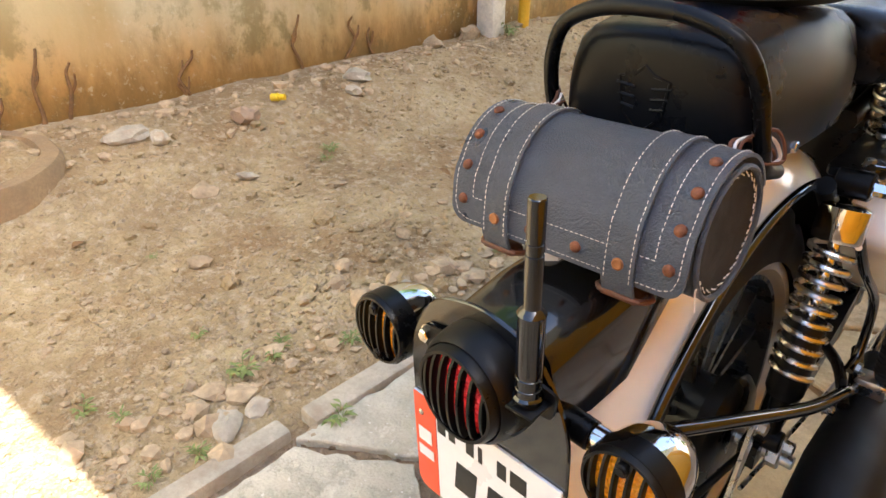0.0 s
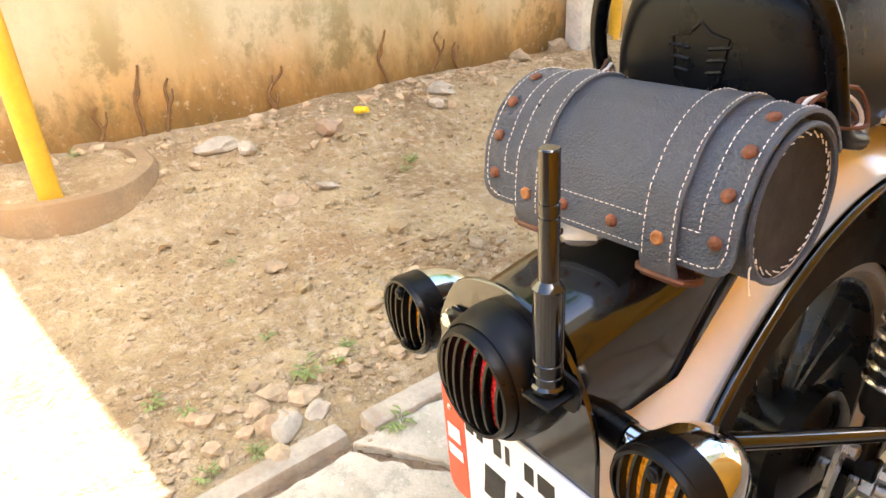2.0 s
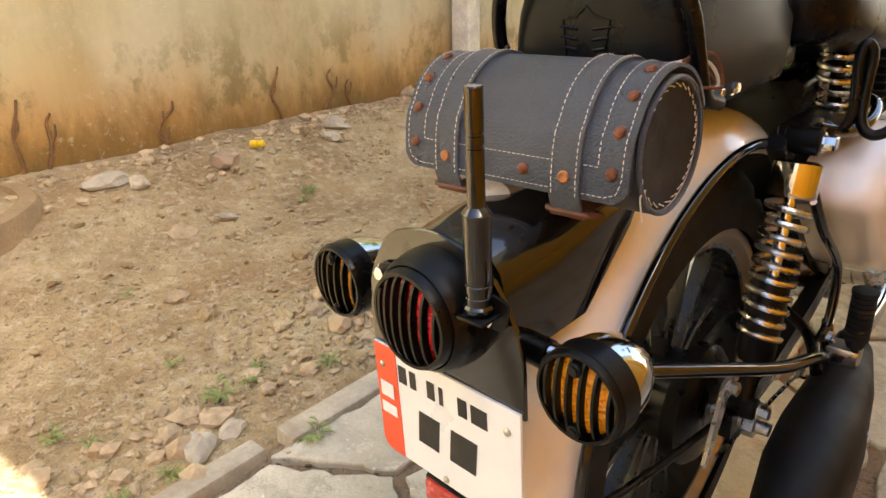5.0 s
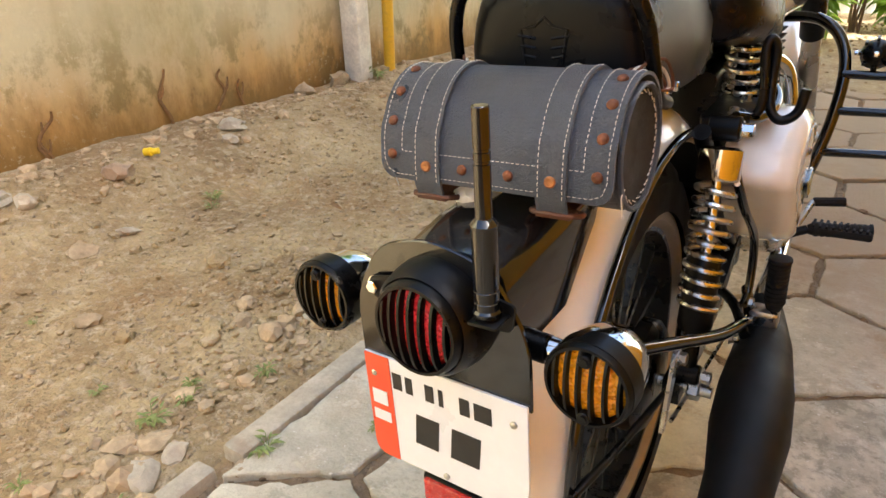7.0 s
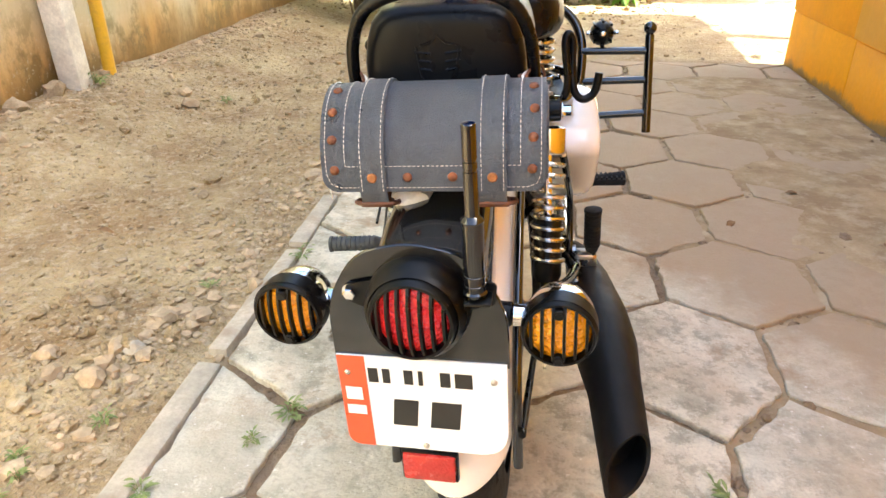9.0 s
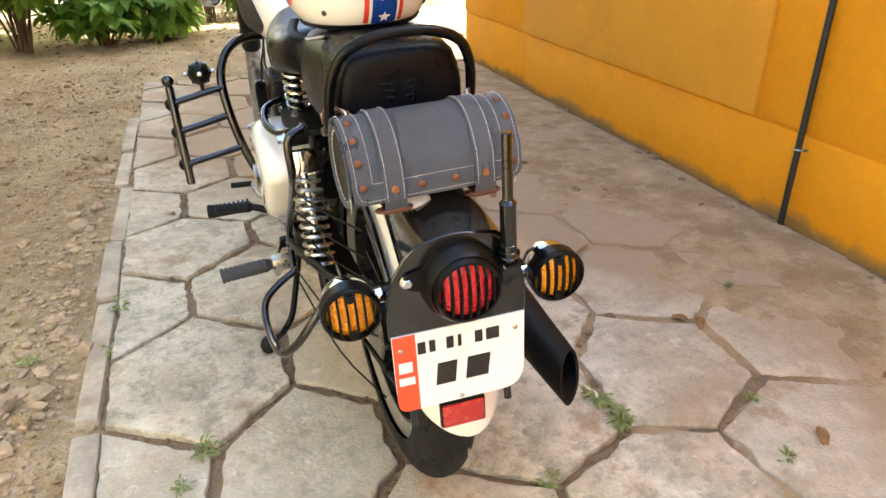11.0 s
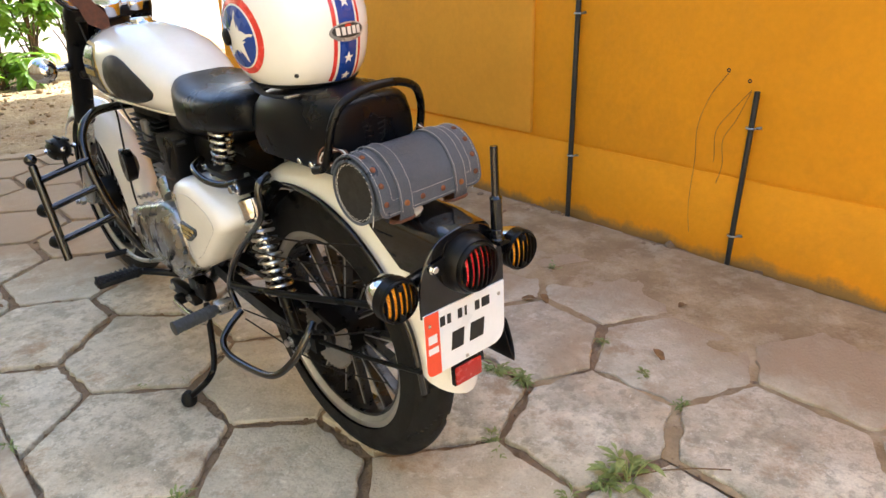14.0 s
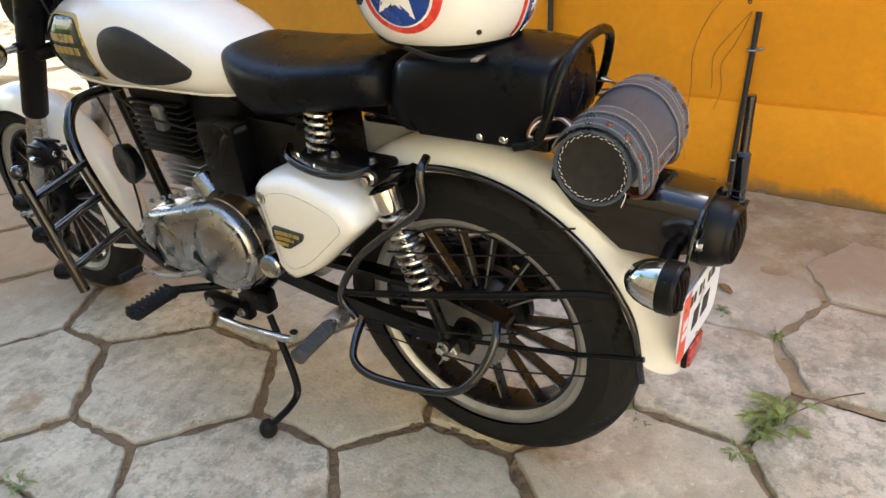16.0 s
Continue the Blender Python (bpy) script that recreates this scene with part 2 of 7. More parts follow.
def damp_wall():
    """Cream limewash, ochre damp rising from the foot, dark brown foot, grey-green streaks running down."""
    m = mat("damp_stained_limewash", (0.68, 0.63, 0.425), 0.9, 0.0, 0.06, 1.3, fine=30, bump=0.35, bump_scale=50, stain=(0.6, 0.52, 0.28), stain_scale=1.1, stain_amount=0.6)
    n, l = m.node_tree.nodes, m.node_tree.links
    b = n["Principled BSDF"]
    col = b.inputs["Base Color"].links[0].from_socket
    co = n["Texture Coordinate"].outputs["Object"]
    sep = n.new("ShaderNodeSeparateXYZ")
    l.new(co, sep.inputs[0])

    def cloud(sy, sz, scale, detail=7.0, rough=0.6):
        mp = n.new("ShaderNodeMapping")
        mp.inputs["Scale"].default_value = (1, sy, sz)
        l.new(co, mp.inputs[0])
        t = n.new("ShaderNodeTexNoise")
        t.inputs["Scale"].default_value, t.inputs["Detail"].default_value, t.inputs["Roughness"].default_value = scale, detail, rough
        l.new(mp.outputs[0], t.inputs["Vector"])
        return t.outputs["Fac"]

    def ramp(v, a0, a1, o0, o1):
        r = n.new("ShaderNodeMapRange")
        r.interpolation_type = "SMOOTHSTEP"
        l.new(v, r.inputs[0])
        for i, q in enumerate((a0, a1, o0, o1)):
            r.inputs[1 + i].default_value = q
        return r.outputs[0]

    def over(fac, colour):
        x = n.new("ShaderNodeMix")
        x.data_type = "RGBA"
        l.new(fac, x.inputs[0])
        l.new(col, x.inputs[6])
        x.inputs[7].default_value = (*colour, 1)
        return x.outputs[2]

    def times(u, v):
        x = n.new("ShaderNodeMath")
        x.operation = "MULTIPLY"
        l.new(u, x.inputs[0])
        l.new(v, x.inputs[1])
        return x.outputs[0]

    def raised(fac, k):
        """Height above the foot, shifted by a ragged edge."""
        x = n.new("ShaderNodeMath")
        x.operation = "MULTIPLY_ADD"
        l.new(fac, x.inputs[0])
        x.inputs[1].default_value = -k
        l.new(sep.outputs["Z"], x.inputs[2])
        return x.outputs[0]

    wide, fine_ = cloud(1.0, 0.4, 1.5, 4.0, 0.5), cloud(2.2, 0.9, 5.0, 8.0, 0.7)
    # grey-green columns
    streak = ramp(cloud(1.0, 0.12, 1.25, 5.0, 0.55), 0.45, 0.6, 0.0, 0.8)
    col = over(times(streak, ramp(cloud(1.6, 0.8, 3.0, 8.0, 0.7), 0.36, 0.6, 0.35, 1.0)), (0.4, 0.34, 0.17))
    # ochre damp
    col = over(ramp(raised(wide, 0.75), -0.28, 0.2, 0.9, 0.0), (0.6, 0.325, 0.07))
    # algae patches low on the wall
    col = over(times(ramp(cloud(1.3, 1.0, 2.4, 8.0, 0.72), 0.5, 0.6, 0.0, 0.8), ramp(sep.outputs["Z"], 0.25, 0.75, 1.0, 0.0)), (0.24, 0.19, 0.075))
    # dark foot
    col = over(ramp(raised(fine_, 0.55), -0.18, 0.12, 0.8, 0.0), (0.2, 0.12, 0.035))
    # pale lime bloom in specks
    col = over(times(ramp(cloud(1.0, 1.0, 26.0, 4.0, 0.75), 0.57, 0.65, 0.0, 0.4), ramp(cloud(0.8, 0.8, 0.9, 3.0, 0.5), 0.52, 0.64, 0.0, 1.0)), (0.72, 0.68, 0.5))
    l.new(col, b.inputs["Base Color"])
    return m


DAMP = damp_wall()
ORANGE_PALE = mat("faded_ochre_wall_paint", (0.74, 0.355, 0.035), 0.7, 0.0, 0.07, 1.5, fine=40, bump=0.5, bump_scale=32, stain=(0.58, 0.28, 0.03), stain_scale=1.6, stain_amount=0.4, spec=0.2)


def soiled_foot(m):
    """Splashed soil and moss in a ragged strip at the foot of the wall."""
    n, l = m.node_tree.nodes, m.node_tree.links
    b = n["Principled BSDF"]
    first = b.inputs["Base Color"].links[0].from_socket
    pos = n.new("ShaderNodeNewGeometry").outputs["Position"]
    sep = n.new("ShaderNodeSeparateXYZ")
    l.new(pos, sep.inputs[0])
    t = n.new("ShaderNodeTexNoise")
    t.inputs["Scale"].default_value, t.inputs["Detail"].default_value, t.inputs["Roughness"].default_value = 4.0, 9, 0.7
    l.new(pos, t.inputs["Vector"])
    add = n.new("ShaderNodeMath")
    add.operation = "MULTIPLY_ADD"
    l.new(t.outputs["Fac"], add.inputs[0])
    add.inputs[1].default_value = -0.2
    l.new(sep.outputs["Z"], add.inputs[2])
    r = n.new("ShaderNodeMapRange")
    l.new(add.outputs[0], r.inputs[0])
    r.inputs[1].default_value, r.inputs[2].default_value, r.inputs[3].default_value, r.inputs[4].default_value = -0.09, -0.05, 0.85, 0.0
    x = n.new("ShaderNodeMix")
    x.data_type = "RGBA"
    l.new(r.outputs[0], x.inputs[0])
    l.new(first, x.inputs[6])
    x.inputs[7].default_value = (0.26, 0.17, 0.075, 1)
    l.new(x.outputs[2], b.inputs["Base Color"])


soiled_foot(ORANGE)


def soiled_shaded_paver():
    """Slabs that vary from buff to grey, with trodden soil spread over those beside the house wall; its colour also
    carries the shade there.
    """
    n, l = PAVER.node_tree.nodes, PAVER.node_tree.links
    b = n["Principled BSDF"]
    first = b.inputs["Base Color"].links[0].from_socket
    co = n["Vector Math"].outputs[0]
    info = n.new("ShaderNodeObjectInfo")

    def layer(under, scale, detail, rough, lo, hi, colour, most, by=None):
        """Blotches of a colour; by: (from, to) stretch of the slab's random number over which they come in."""
        t = n.new("ShaderNodeTexNoise")
        t.inputs["Scale"].default_value, t.inputs["Detail"].default_value, t.inputs["Roughness"].default_value = scale, detail, rough
        l.new(co, t.inputs["Vector"])
        r = n.new("ShaderNodeMapRange")
        l.new(t.outputs["Fac"], r.inputs[0])
        r.inputs[1].default_value, r.inputs[2].default_value, r.inputs[4].default_value = lo, hi, most
        fac = r.outputs[0]
        if by:
            q = n.new("ShaderNodeMapRange")
            l.new(info.outputs["Random"], q.inputs[0])
            q.inputs[1].default_value, q.inputs[2].default_value, q.inputs[3].default_value = by[0], by[1], 0.35
            mul = n.new("ShaderNodeMath")
            mul.operation = "MULTIPLY"
            l.new(fac, mul.inputs[0])
            l.new(q.outputs[0], mul.inputs[1])
            fac = mul.outputs[0]
        x = n.new("ShaderNodeMix")
        x.data_type = "RGBA"
        l.new(fac, x.inputs[0])
        l.new(under, x.inputs[6])
        x.inputs[7].default_value = (*colour, 1)
        return x.outputs[2]

    col = layer(first, 5.0, 10, 0.72, 0.44, 0.64, (0.32, 0.295, 0.22), 0.8, (0.25, 0.8))
    col = layer(col, 21.0, 10, 0.75, 0.49, 0.58, (0.21, 0.19, 0.14), 0.55, (0.3, 0.9))
    col = layer(col, 11.0, 9, 0.7, 0.56, 0.68, (0.78, 0.73, 0.6), 0.7)
    col = layer(col, 3.3, 9, 0.75, 0.55, 0.66, (0.33, 0.22, 0.125), 0.8)
    col = layer(col, 70.0, 4, 0.6, 0.66, 0.72, (0.8, 0.76, 0.68), 0.7)
    # soil film beside the wall; its tone also darkens slabs the house shades
    pos = n.new("ShaderNodeNewGeometry").outputs["Position"]
    sep = n.new("ShaderNodeSeparateXYZ")
    l.new(pos, sep.inputs[0])
    t = n.new("ShaderNodeTexNoise")
    t.inputs["Scale"].default_value, t.inputs["Detail"].default_value, t.inputs["Roughness"].default_value = 2.3, 8, 0.7
    l.new(pos, t.inputs["Vector"])
    add = n.new("ShaderNodeMath")
    add.operation = "MULTIPLY_ADD"
    l.new(t.outputs["Fac"], add.inputs[0])
    add.inputs[1].default_value = 1.5
    l.new(sep.outputs["X"], add.inputs[2])
    # the film comes in with y as well, turning the far slabs tan
    along = n.new("ShaderNodeMapRange")
    l.new(sep.outputs["Y"], along.inputs[0])
    along.inputs[1].default_value, along.inputs[2].default_value, along.inputs[4].default_value = 0.2, 2.2, 1.6
    total = n.new("ShaderNodeMath")
    l.new(add.outputs[0], total.inputs[0])
    l.new(along.outputs[0], total.inputs[1])
    r2 = n.new("ShaderNodeMapRange")
    l.new(total.outputs[0], r2.inputs[0])
    r2.inputs[1].default_value, r2.inputs[2].default_value, r2.inputs[4].default_value = 1.4, 1.95, 0.88
    film = n.new("ShaderNodeMix")
    film.data_type = "RGBA"
    l.new(r2.outputs[0], film.inputs[0])
    l.new(col, film.inputs[6])
    film.inputs[7].default_value = (0.37, 0.27, 0.17, 1)
    l.new(film.outputs[2], b.inputs["Base Color"])


soiled_shaded_paver()


def joint_soil():
    """Redder, darker soil that was swept into the paving joints."""
    n, l = DIRT.node_tree.nodes, DIRT.node_tree.links
    b = n["Principled BSDF"]
    first = b.inputs["Base Color"].links[0].from_socket
    sep = n.new("ShaderNodeSeparateXYZ")
    l.new(n.new("ShaderNodeNewGeometry").outputs["Position"], sep.inputs[0])
    r = n.new("ShaderNodeMapRange")
    l.new(sep.outputs["X"], r.inputs[0])
    r.inputs[1].default_value, r.inputs[2].default_value, r.inputs[4].default_value = -0.72, -0.62, 0.8
    r2 = n.new("ShaderNodeMapRange")
    l.new(sep.outputs["Y"], r2.inputs[0])
    r2.inputs[1].default_value, r2.inputs[2].default_value, r2.inputs[3].default_value, r2.inputs[4].default_value = 3.7, 4.2, 1.0, 0.0
    mul = n.new("ShaderNodeMath")
    mul.operation = "MULTIPLY"
    l.new(r.outputs[0], mul.inputs[0])
    l.new(r2.outputs[0], mul.inputs[1])
    x = n.new("ShaderNodeMix")
    x.data_type = "RGBA"
    l.new(mul.outputs[0], x.inputs[0])
    l.new(first, x.inputs[6])
    x.inputs[7].default_value = (0.25, 0.175, 0.115, 1)
    l.new(x.outputs[2], b.inputs["Base Color"])


joint_soil()

# ---- mesh helpers ----
V = Vector


def part(name, bm, m, parent=None, label="", sharp=38):
    """Links a bmesh as one mesh object, under a thing or a part."""
    bmesh.ops.recalc_face_normals(bm, faces=bm.faces[:])
    me = bpy.data.meshes.new(name)
    bm.to_mesh(me)
    bm.free()
    me.materials.append(m)
    me.polygons.foreach_set("use_smooth", [True] * len(me.polygons))
    me.set_sharp_from_angle(angle=radians(sharp))
    ob = new(name, me)
    if parent:
        ob.parent = parent
    if label:
        tagged(ob, label)
    return ob


def thing(name, at, label, category, group="", kind=""):
    ob = new(name)
    ob.matrix_world = at
    ob.empty_display_size = 0.05
    return tagged(ob, label, category, group, kind)


def box(bm, c, size, bevel=0.0, m=None, seg=2):
    r = bmesh.ops.create_cube(bm, size=1.0)
    vs = r["verts"]
    for v in vs:
        v.co = V((v.co.x * size[0], v.co.y * size[1], v.co.z * size[2]))
    if bevel:
        es = list({e for v in vs for e in v.link_edges})
        g = bmesh.ops.bevel(bm, geom=es, offset=bevel, segments=seg, affect="EDGES", profile=0.5)
        vs = list({v for f in g["faces"] for v in f.verts} | {v for v in vs if v.is_valid})
    t = Matrix.Translation(c) @ (m or Matrix())
    for v in vs:
        v.co = t @ v.co
    return vs


def frame_of(d):
    d = V(d).normalized()
    up = V((0, 0, 1)) if abs(d.z) < 0.9 else V((0, 1, 0))
    a = d.cross(up).normalized()
    return a, a.cross(d).normalized(), d


def lathe(bm, c, axis, profile, seg=24, closed=False):
    """Profile of (along the axis, radius) turned round the axis through c."""
    a, b, d = frame_of(axis)
    c = V(c)
    rings = []
    for s, r in profile:
        if r < 1e-6:
            rings.append([bm.verts.new(c + d * s)])
        else:
            rings.append([bm.verts.new(c + d * s + (a * math.cos(2 * math.pi * k / seg) + b * math.sin(2 * math.pi * k / seg)) * r) for k in range(seg)])
    pairs = list(zip(rings, rings[1:]))
    if closed:
        pairs.append((rings[-1], rings[0]))
    for p, q in pairs:
        for k in range(seg):
            k2 = (k + 1) % seg
            f = [p[k % len(p)]] + ([p[k2]] if len(p) > 1 else []) + ([q[k2]] if len(q) > 1 else []) + [q[k % len(q)]]
            if len(set(f)) > 2:
                bm.faces.new(f)
    if not closed:
        for ring in (rings[0], rings[-1]):
            if len(ring) > 2:
                bm.faces.new(ring)


def rod(bm, p, q, r, r2=None, seg=12, ease=0.0):
    p, q = V(p), V(q)
    n = (q - p).length
    r2 = r if r2 is None else r2
    pr = [(0, r), (n, r2)]
    if ease:
        pr = [(0, r - ease), (ease, r), (n - ease, r2), (n, r2 - ease)]
    lathe(bm, p, q - p, pr, seg)


def spline(pts, sub=5, closed=False):
    pts = [V(p) for p in pts]
    n = len(pts)
    out = []
    for i in range(n if closed else n - 1):
        if closed:
            p0, p1, p2, p3 = pts[i - 1], pts[i], pts[(i + 1) % n], pts[(i + 2) % n]
        else:
            p1, p2 = pts[i], pts[i + 1]
            p0 = pts[i - 1] if i else p1 * 2 - p2
            p3 = pts[i + 2] if i + 2 < n else p2 * 2 - p1
        for k in range(sub):
            t = k / sub
            out.append(0.5 * (2 * p1 + (p2 - p0) * t + (2 * p0 - 5 * p1 + 4 * p2 - p3) * t * t + (3 * p1 - p0 - 3 * p2 + p3) * t ** 3))
    if not closed:
        out.append(pts[-1])
    return out


def sweep(bm, pts, r, seg=8, sub=5, closed=False, flat=1.0, taper=1.0):
    """A tube along a smooth line."""
    line = spline(pts, sub, closed) if sub > 1 else [V(p) for p in pts]
    n = len(line)
    rings = []
    side = None
    for i, p in enumerate(line):
        a = line[i - 1] if i or closed else line[0]
        b = line[(i + 1) % n] if i + 1 < n or closed else line[-1]
        d = (b - a).normalized()
        if side is None:
            side = frame_of(d)[0]
        side = (side - d * side.dot(d)).normalized()
        up = d.cross(side)
        rr = r * (1 + (taper - 1) * i / max(1, n - 1))
        rings.append([bm.verts.new(p + (side * math.cos(2 * math.pi * k / seg) + up * math.sin(2 * math.pi * k / seg) * flat) * rr) for k in range(seg)])
    for i in range(n if closed else n - 1):
        p, q = rings[i], rings[(i + 1) % n]
        for k in range(seg):
            bm.faces.new((p[k], p[(k + 1) % seg], q[(k + 1) % seg], q[k]))
    if not closed:
        bm.faces.new(rings[0])
        bm.faces.new(rings[-1])


def loft(bm, rings, cap=True):
    rs = [[bm.verts.new(p) for p in ring] for ring in rings]
    n = len(rs[0])
    for p, q in zip(rs, rs[1:]):
        for k in range(n):
            bm.faces.new((p[k], p[(k + 1) % n], q[(k + 1) % n], q[k]))
    if cap:
        bm.faces.new(rs[0])
        bm.faces.new(rs[-1])


def oval(y, cx, cz, w, up, down, e=2.5, n=28):
    """A rounded section across the bike: half width w, heights above and below cz, squareness e."""
    out = []
    for k in range(n):
        a = 2 * math.pi * k / n
        c, s = math.cos(a), math.sin(a)
        out.append(V((cx + w * math.copysign(abs(c) ** (2 / e), c), y, cz + (up if s > 0 else down) * math.copysign(abs(s) ** (2 / e), s))))
    return out


def extrude_poly(bm, pts, normal, depth, bevel=0.0):
    """A flat outline given depth along normal, with eased rims."""
    nrm = V(normal).normalized()
    mid = sum((V(p) for p in pts), V((0, 0, 0))) / len(pts)
    if bevel:
        ins = [V(p) + (mid - V(p)).normalized() * bevel for p in pts]
        loft(bm, [[p for p in ins], [V(p) + nrm * bevel for p in pts], [V(p) + nrm * (depth - bevel) for p in pts], [p + nrm * depth for p in ins]])
    else:
        loft(bm, [[V(p) for p in pts], [V(p) + nrm * depth for p in pts]])


def rounded(pts, r, n=4):
    """Rounds the corners of an outline."""
    pts = [V(p) for p in pts]
    out = []
    for i, p in enumerate(pts):
        a, b = pts[i - 1], pts[(i + 1) % len(pts)]
        ra = r[i] if isinstance(r, (list, tuple)) else r
        ra = min(ra, (a - p).length * 0.49, (b - p).length * 0.49)
        if ra <= 0:
            out.append(p)
            continue
        s, e = p + (a - p).normalized() * ra, p + (b - p).normalized() * ra
        for k in range(n + 1):
            t = k / n
            out.append((1 - t) ** 2 * s + 2 * t * (1 - t) * p + t * t * e)
    return out


def mirrored(pts):
    return [(-p[0], *p[1:]) for p in pts]

# ---- the yard: ground, walls, house ----
WALL_X, KERB_X, YARD_X, PAVED_END = 1.65, -0.68, -2.5, 4.0


def ease(a, b, v):
    t = min(1.0, max(0.0, (v - a) / (b - a)))
    return t * t * (3 - 2 * t)


def ground_z(x, y):
    """Height of the soil: low under the paving, humped and rising to the yard wall."""
    p = V((x, y, 0))
    soil = 0.022 * noise.noise(p * 1.7) + 0.012 * noise.noise(p * 6) + 0.006 * noise.noise(p * 19) - 0.012
    soil += 0.13 * ease(-1.6, -2.3, x) + 0.035 * math.exp(-((x + 1.02) ** 2 + (y - 0.35) ** 2) / 0.06)
    joint = -0.013 + 0.008 * noise.noise(p * 4) + 0.005 * noise.noise(p * 11)
    joint += ease(0.85, 1.5, x) * (0.006 + 0.002 * noise.noise(p * 2.7))
    k = ease(KERB_X - 0.10, KERB_X - 0.02, x) * ease(PAVED_END + 0.15, PAVED_END - 0.1, y) * ease(-3.4, -3.2, y)
    far = ease(12, 8.5, abs(y - 1))
    return (joint * k + soil * (1 - k)) * far - 0.012 * (1 - far)


def ground():
    xs = [-300, -60, -20, -8, -4] + [-3.2 + 0.034 * i for i in range(153)] + [2.2, 3, 5, 9, 20, 60, 300]
    ys = [-300, -60, -20, -8, -4.5] + [-3.5 + 0.06 * i for i in range(46)] + [-0.74 + 0.034 * i for i in range(100)] + [2.7 + 0.08 * i for i in range(70)] + [8.6, 10, 14, 20, 60, 300]
    vs = [(x, y, ground_z(x, y)) for y in ys for x in xs]
    n = len(xs)
    fs = [(j * n + i, j * n + i + 1, (j + 1) * n + i + 1, (j + 1) * n + i) for j in range(len(ys) - 1) for i in range(n - 1)]
    me = bpy.data.meshes.new("ground")
    me.from_pydata(vs, [], fs)
    me.materials.append(DIRT)
    me.polygons.foreach_set("use_smooth", [True] * len(fs))
    tagged(new("ground", me), "bare sandy brown soil yard scattered with rubble", "ground", kind="structure")


ground()


def yard_wall():
    bm = bmesh.new()
    box(bm, (YARD_X - 0.09, 1.2, 1.5), (0.18, 15.0, 3.4), 0.01)
    w = tagged(part("wall_west", bm, DAMP), "limewashed yard wall with ochre damp stains", "wall", kind="structure")
    return w


yard_wall()


def house():
    """Ochre ground floor beside the bike, low wing behind; above it an unseen block added to cast the yard's shade."""
    bm = bmesh.new()
    box(bm, (WALL_X + 0.012 + 1.2, -0.7, 1.5), (2.4, 9.6, 3.1), 0.004)
    w = tagged(part("wall_east", bm, ORANGE), "ochre orange rendered house wall with plinth", "wall", kind="structure")
    # render coats standing proud over the plinth, panel by panel
    for y0, y1, proud in ((-5.5, 0.905, 0.011), (0.907, 2.998, 0.024), (3.006, 4.1, 0.011)):
        bm = bmesh.new()
        box(bm, (WALL_X + 0.012 + 0.02 - proud, (y0 + y1) / 2, 1.7055), (0.04, y1 - y0, 2.71), 0.003)
        part("render_panel", bm, ORANGE_PALE if proud > 0.02 else ORANGE, w)
    for y0, y1 in ((-5.5, 2.998), (3.006, 4.1)):
        bm = bmesh.new()
        box(bm, (WALL_X + 0.012 + 0.02 - 0.004, (y0 + y1) / 2, 0.1455), (0.04, y1 - y0, 0.381), 0.003)
        part("plinth_panel", bm, ORANGE, w)
    # unseen upper block: footprint, overhang and height set by the shade it casts
    bm = bmesh.new()
    extrude_poly(bm, [V((1.65, -0.332, 3.06)), V((3.85, -0.08, 3.06)), V((3.85, 6.6, 3.06)), V((1.65, 6.6, 3.06))], (0, 0, 1), 6.6)
    tagged(part("wall_upper", bm, HOUSE), "plain cream block above the house, unseen, shaped to cast shade", "wall", kind="structure")
    bm = bmesh.new()
    box(bm, (0, 8.9, 1.3), (16, 0.2, 2.8), 0.01, Matrix.Rotation(radians(30), 4, "Z"))
    tagged(part("wall_north", bm, WHITEWALL), "whitewashed sunlit boundary wall", "wall", kind="structure")
    bm = bmesh.new()
    box(bm, (0, -7.0, 1.3), (10, 0.2, 2.8), 0.01)
    tagged(part("wall_south", bm, HOUSE), "plain cream boundary wall", "wall", kind="structure")


house()

# ---- the motorcycle, on its side stand ----
bike = thing("motorcycle", pose(0.012, 0.008, 0.002, 0, -3.2, 1.5), "cream white classic motorcycle leaning on its side stand on hexagonal pavers", "motorcycle")
CX = 0.01
REAR, FRONT = V((CX, 0.0, 0.336)), V((CX, 1.44, 0.328))


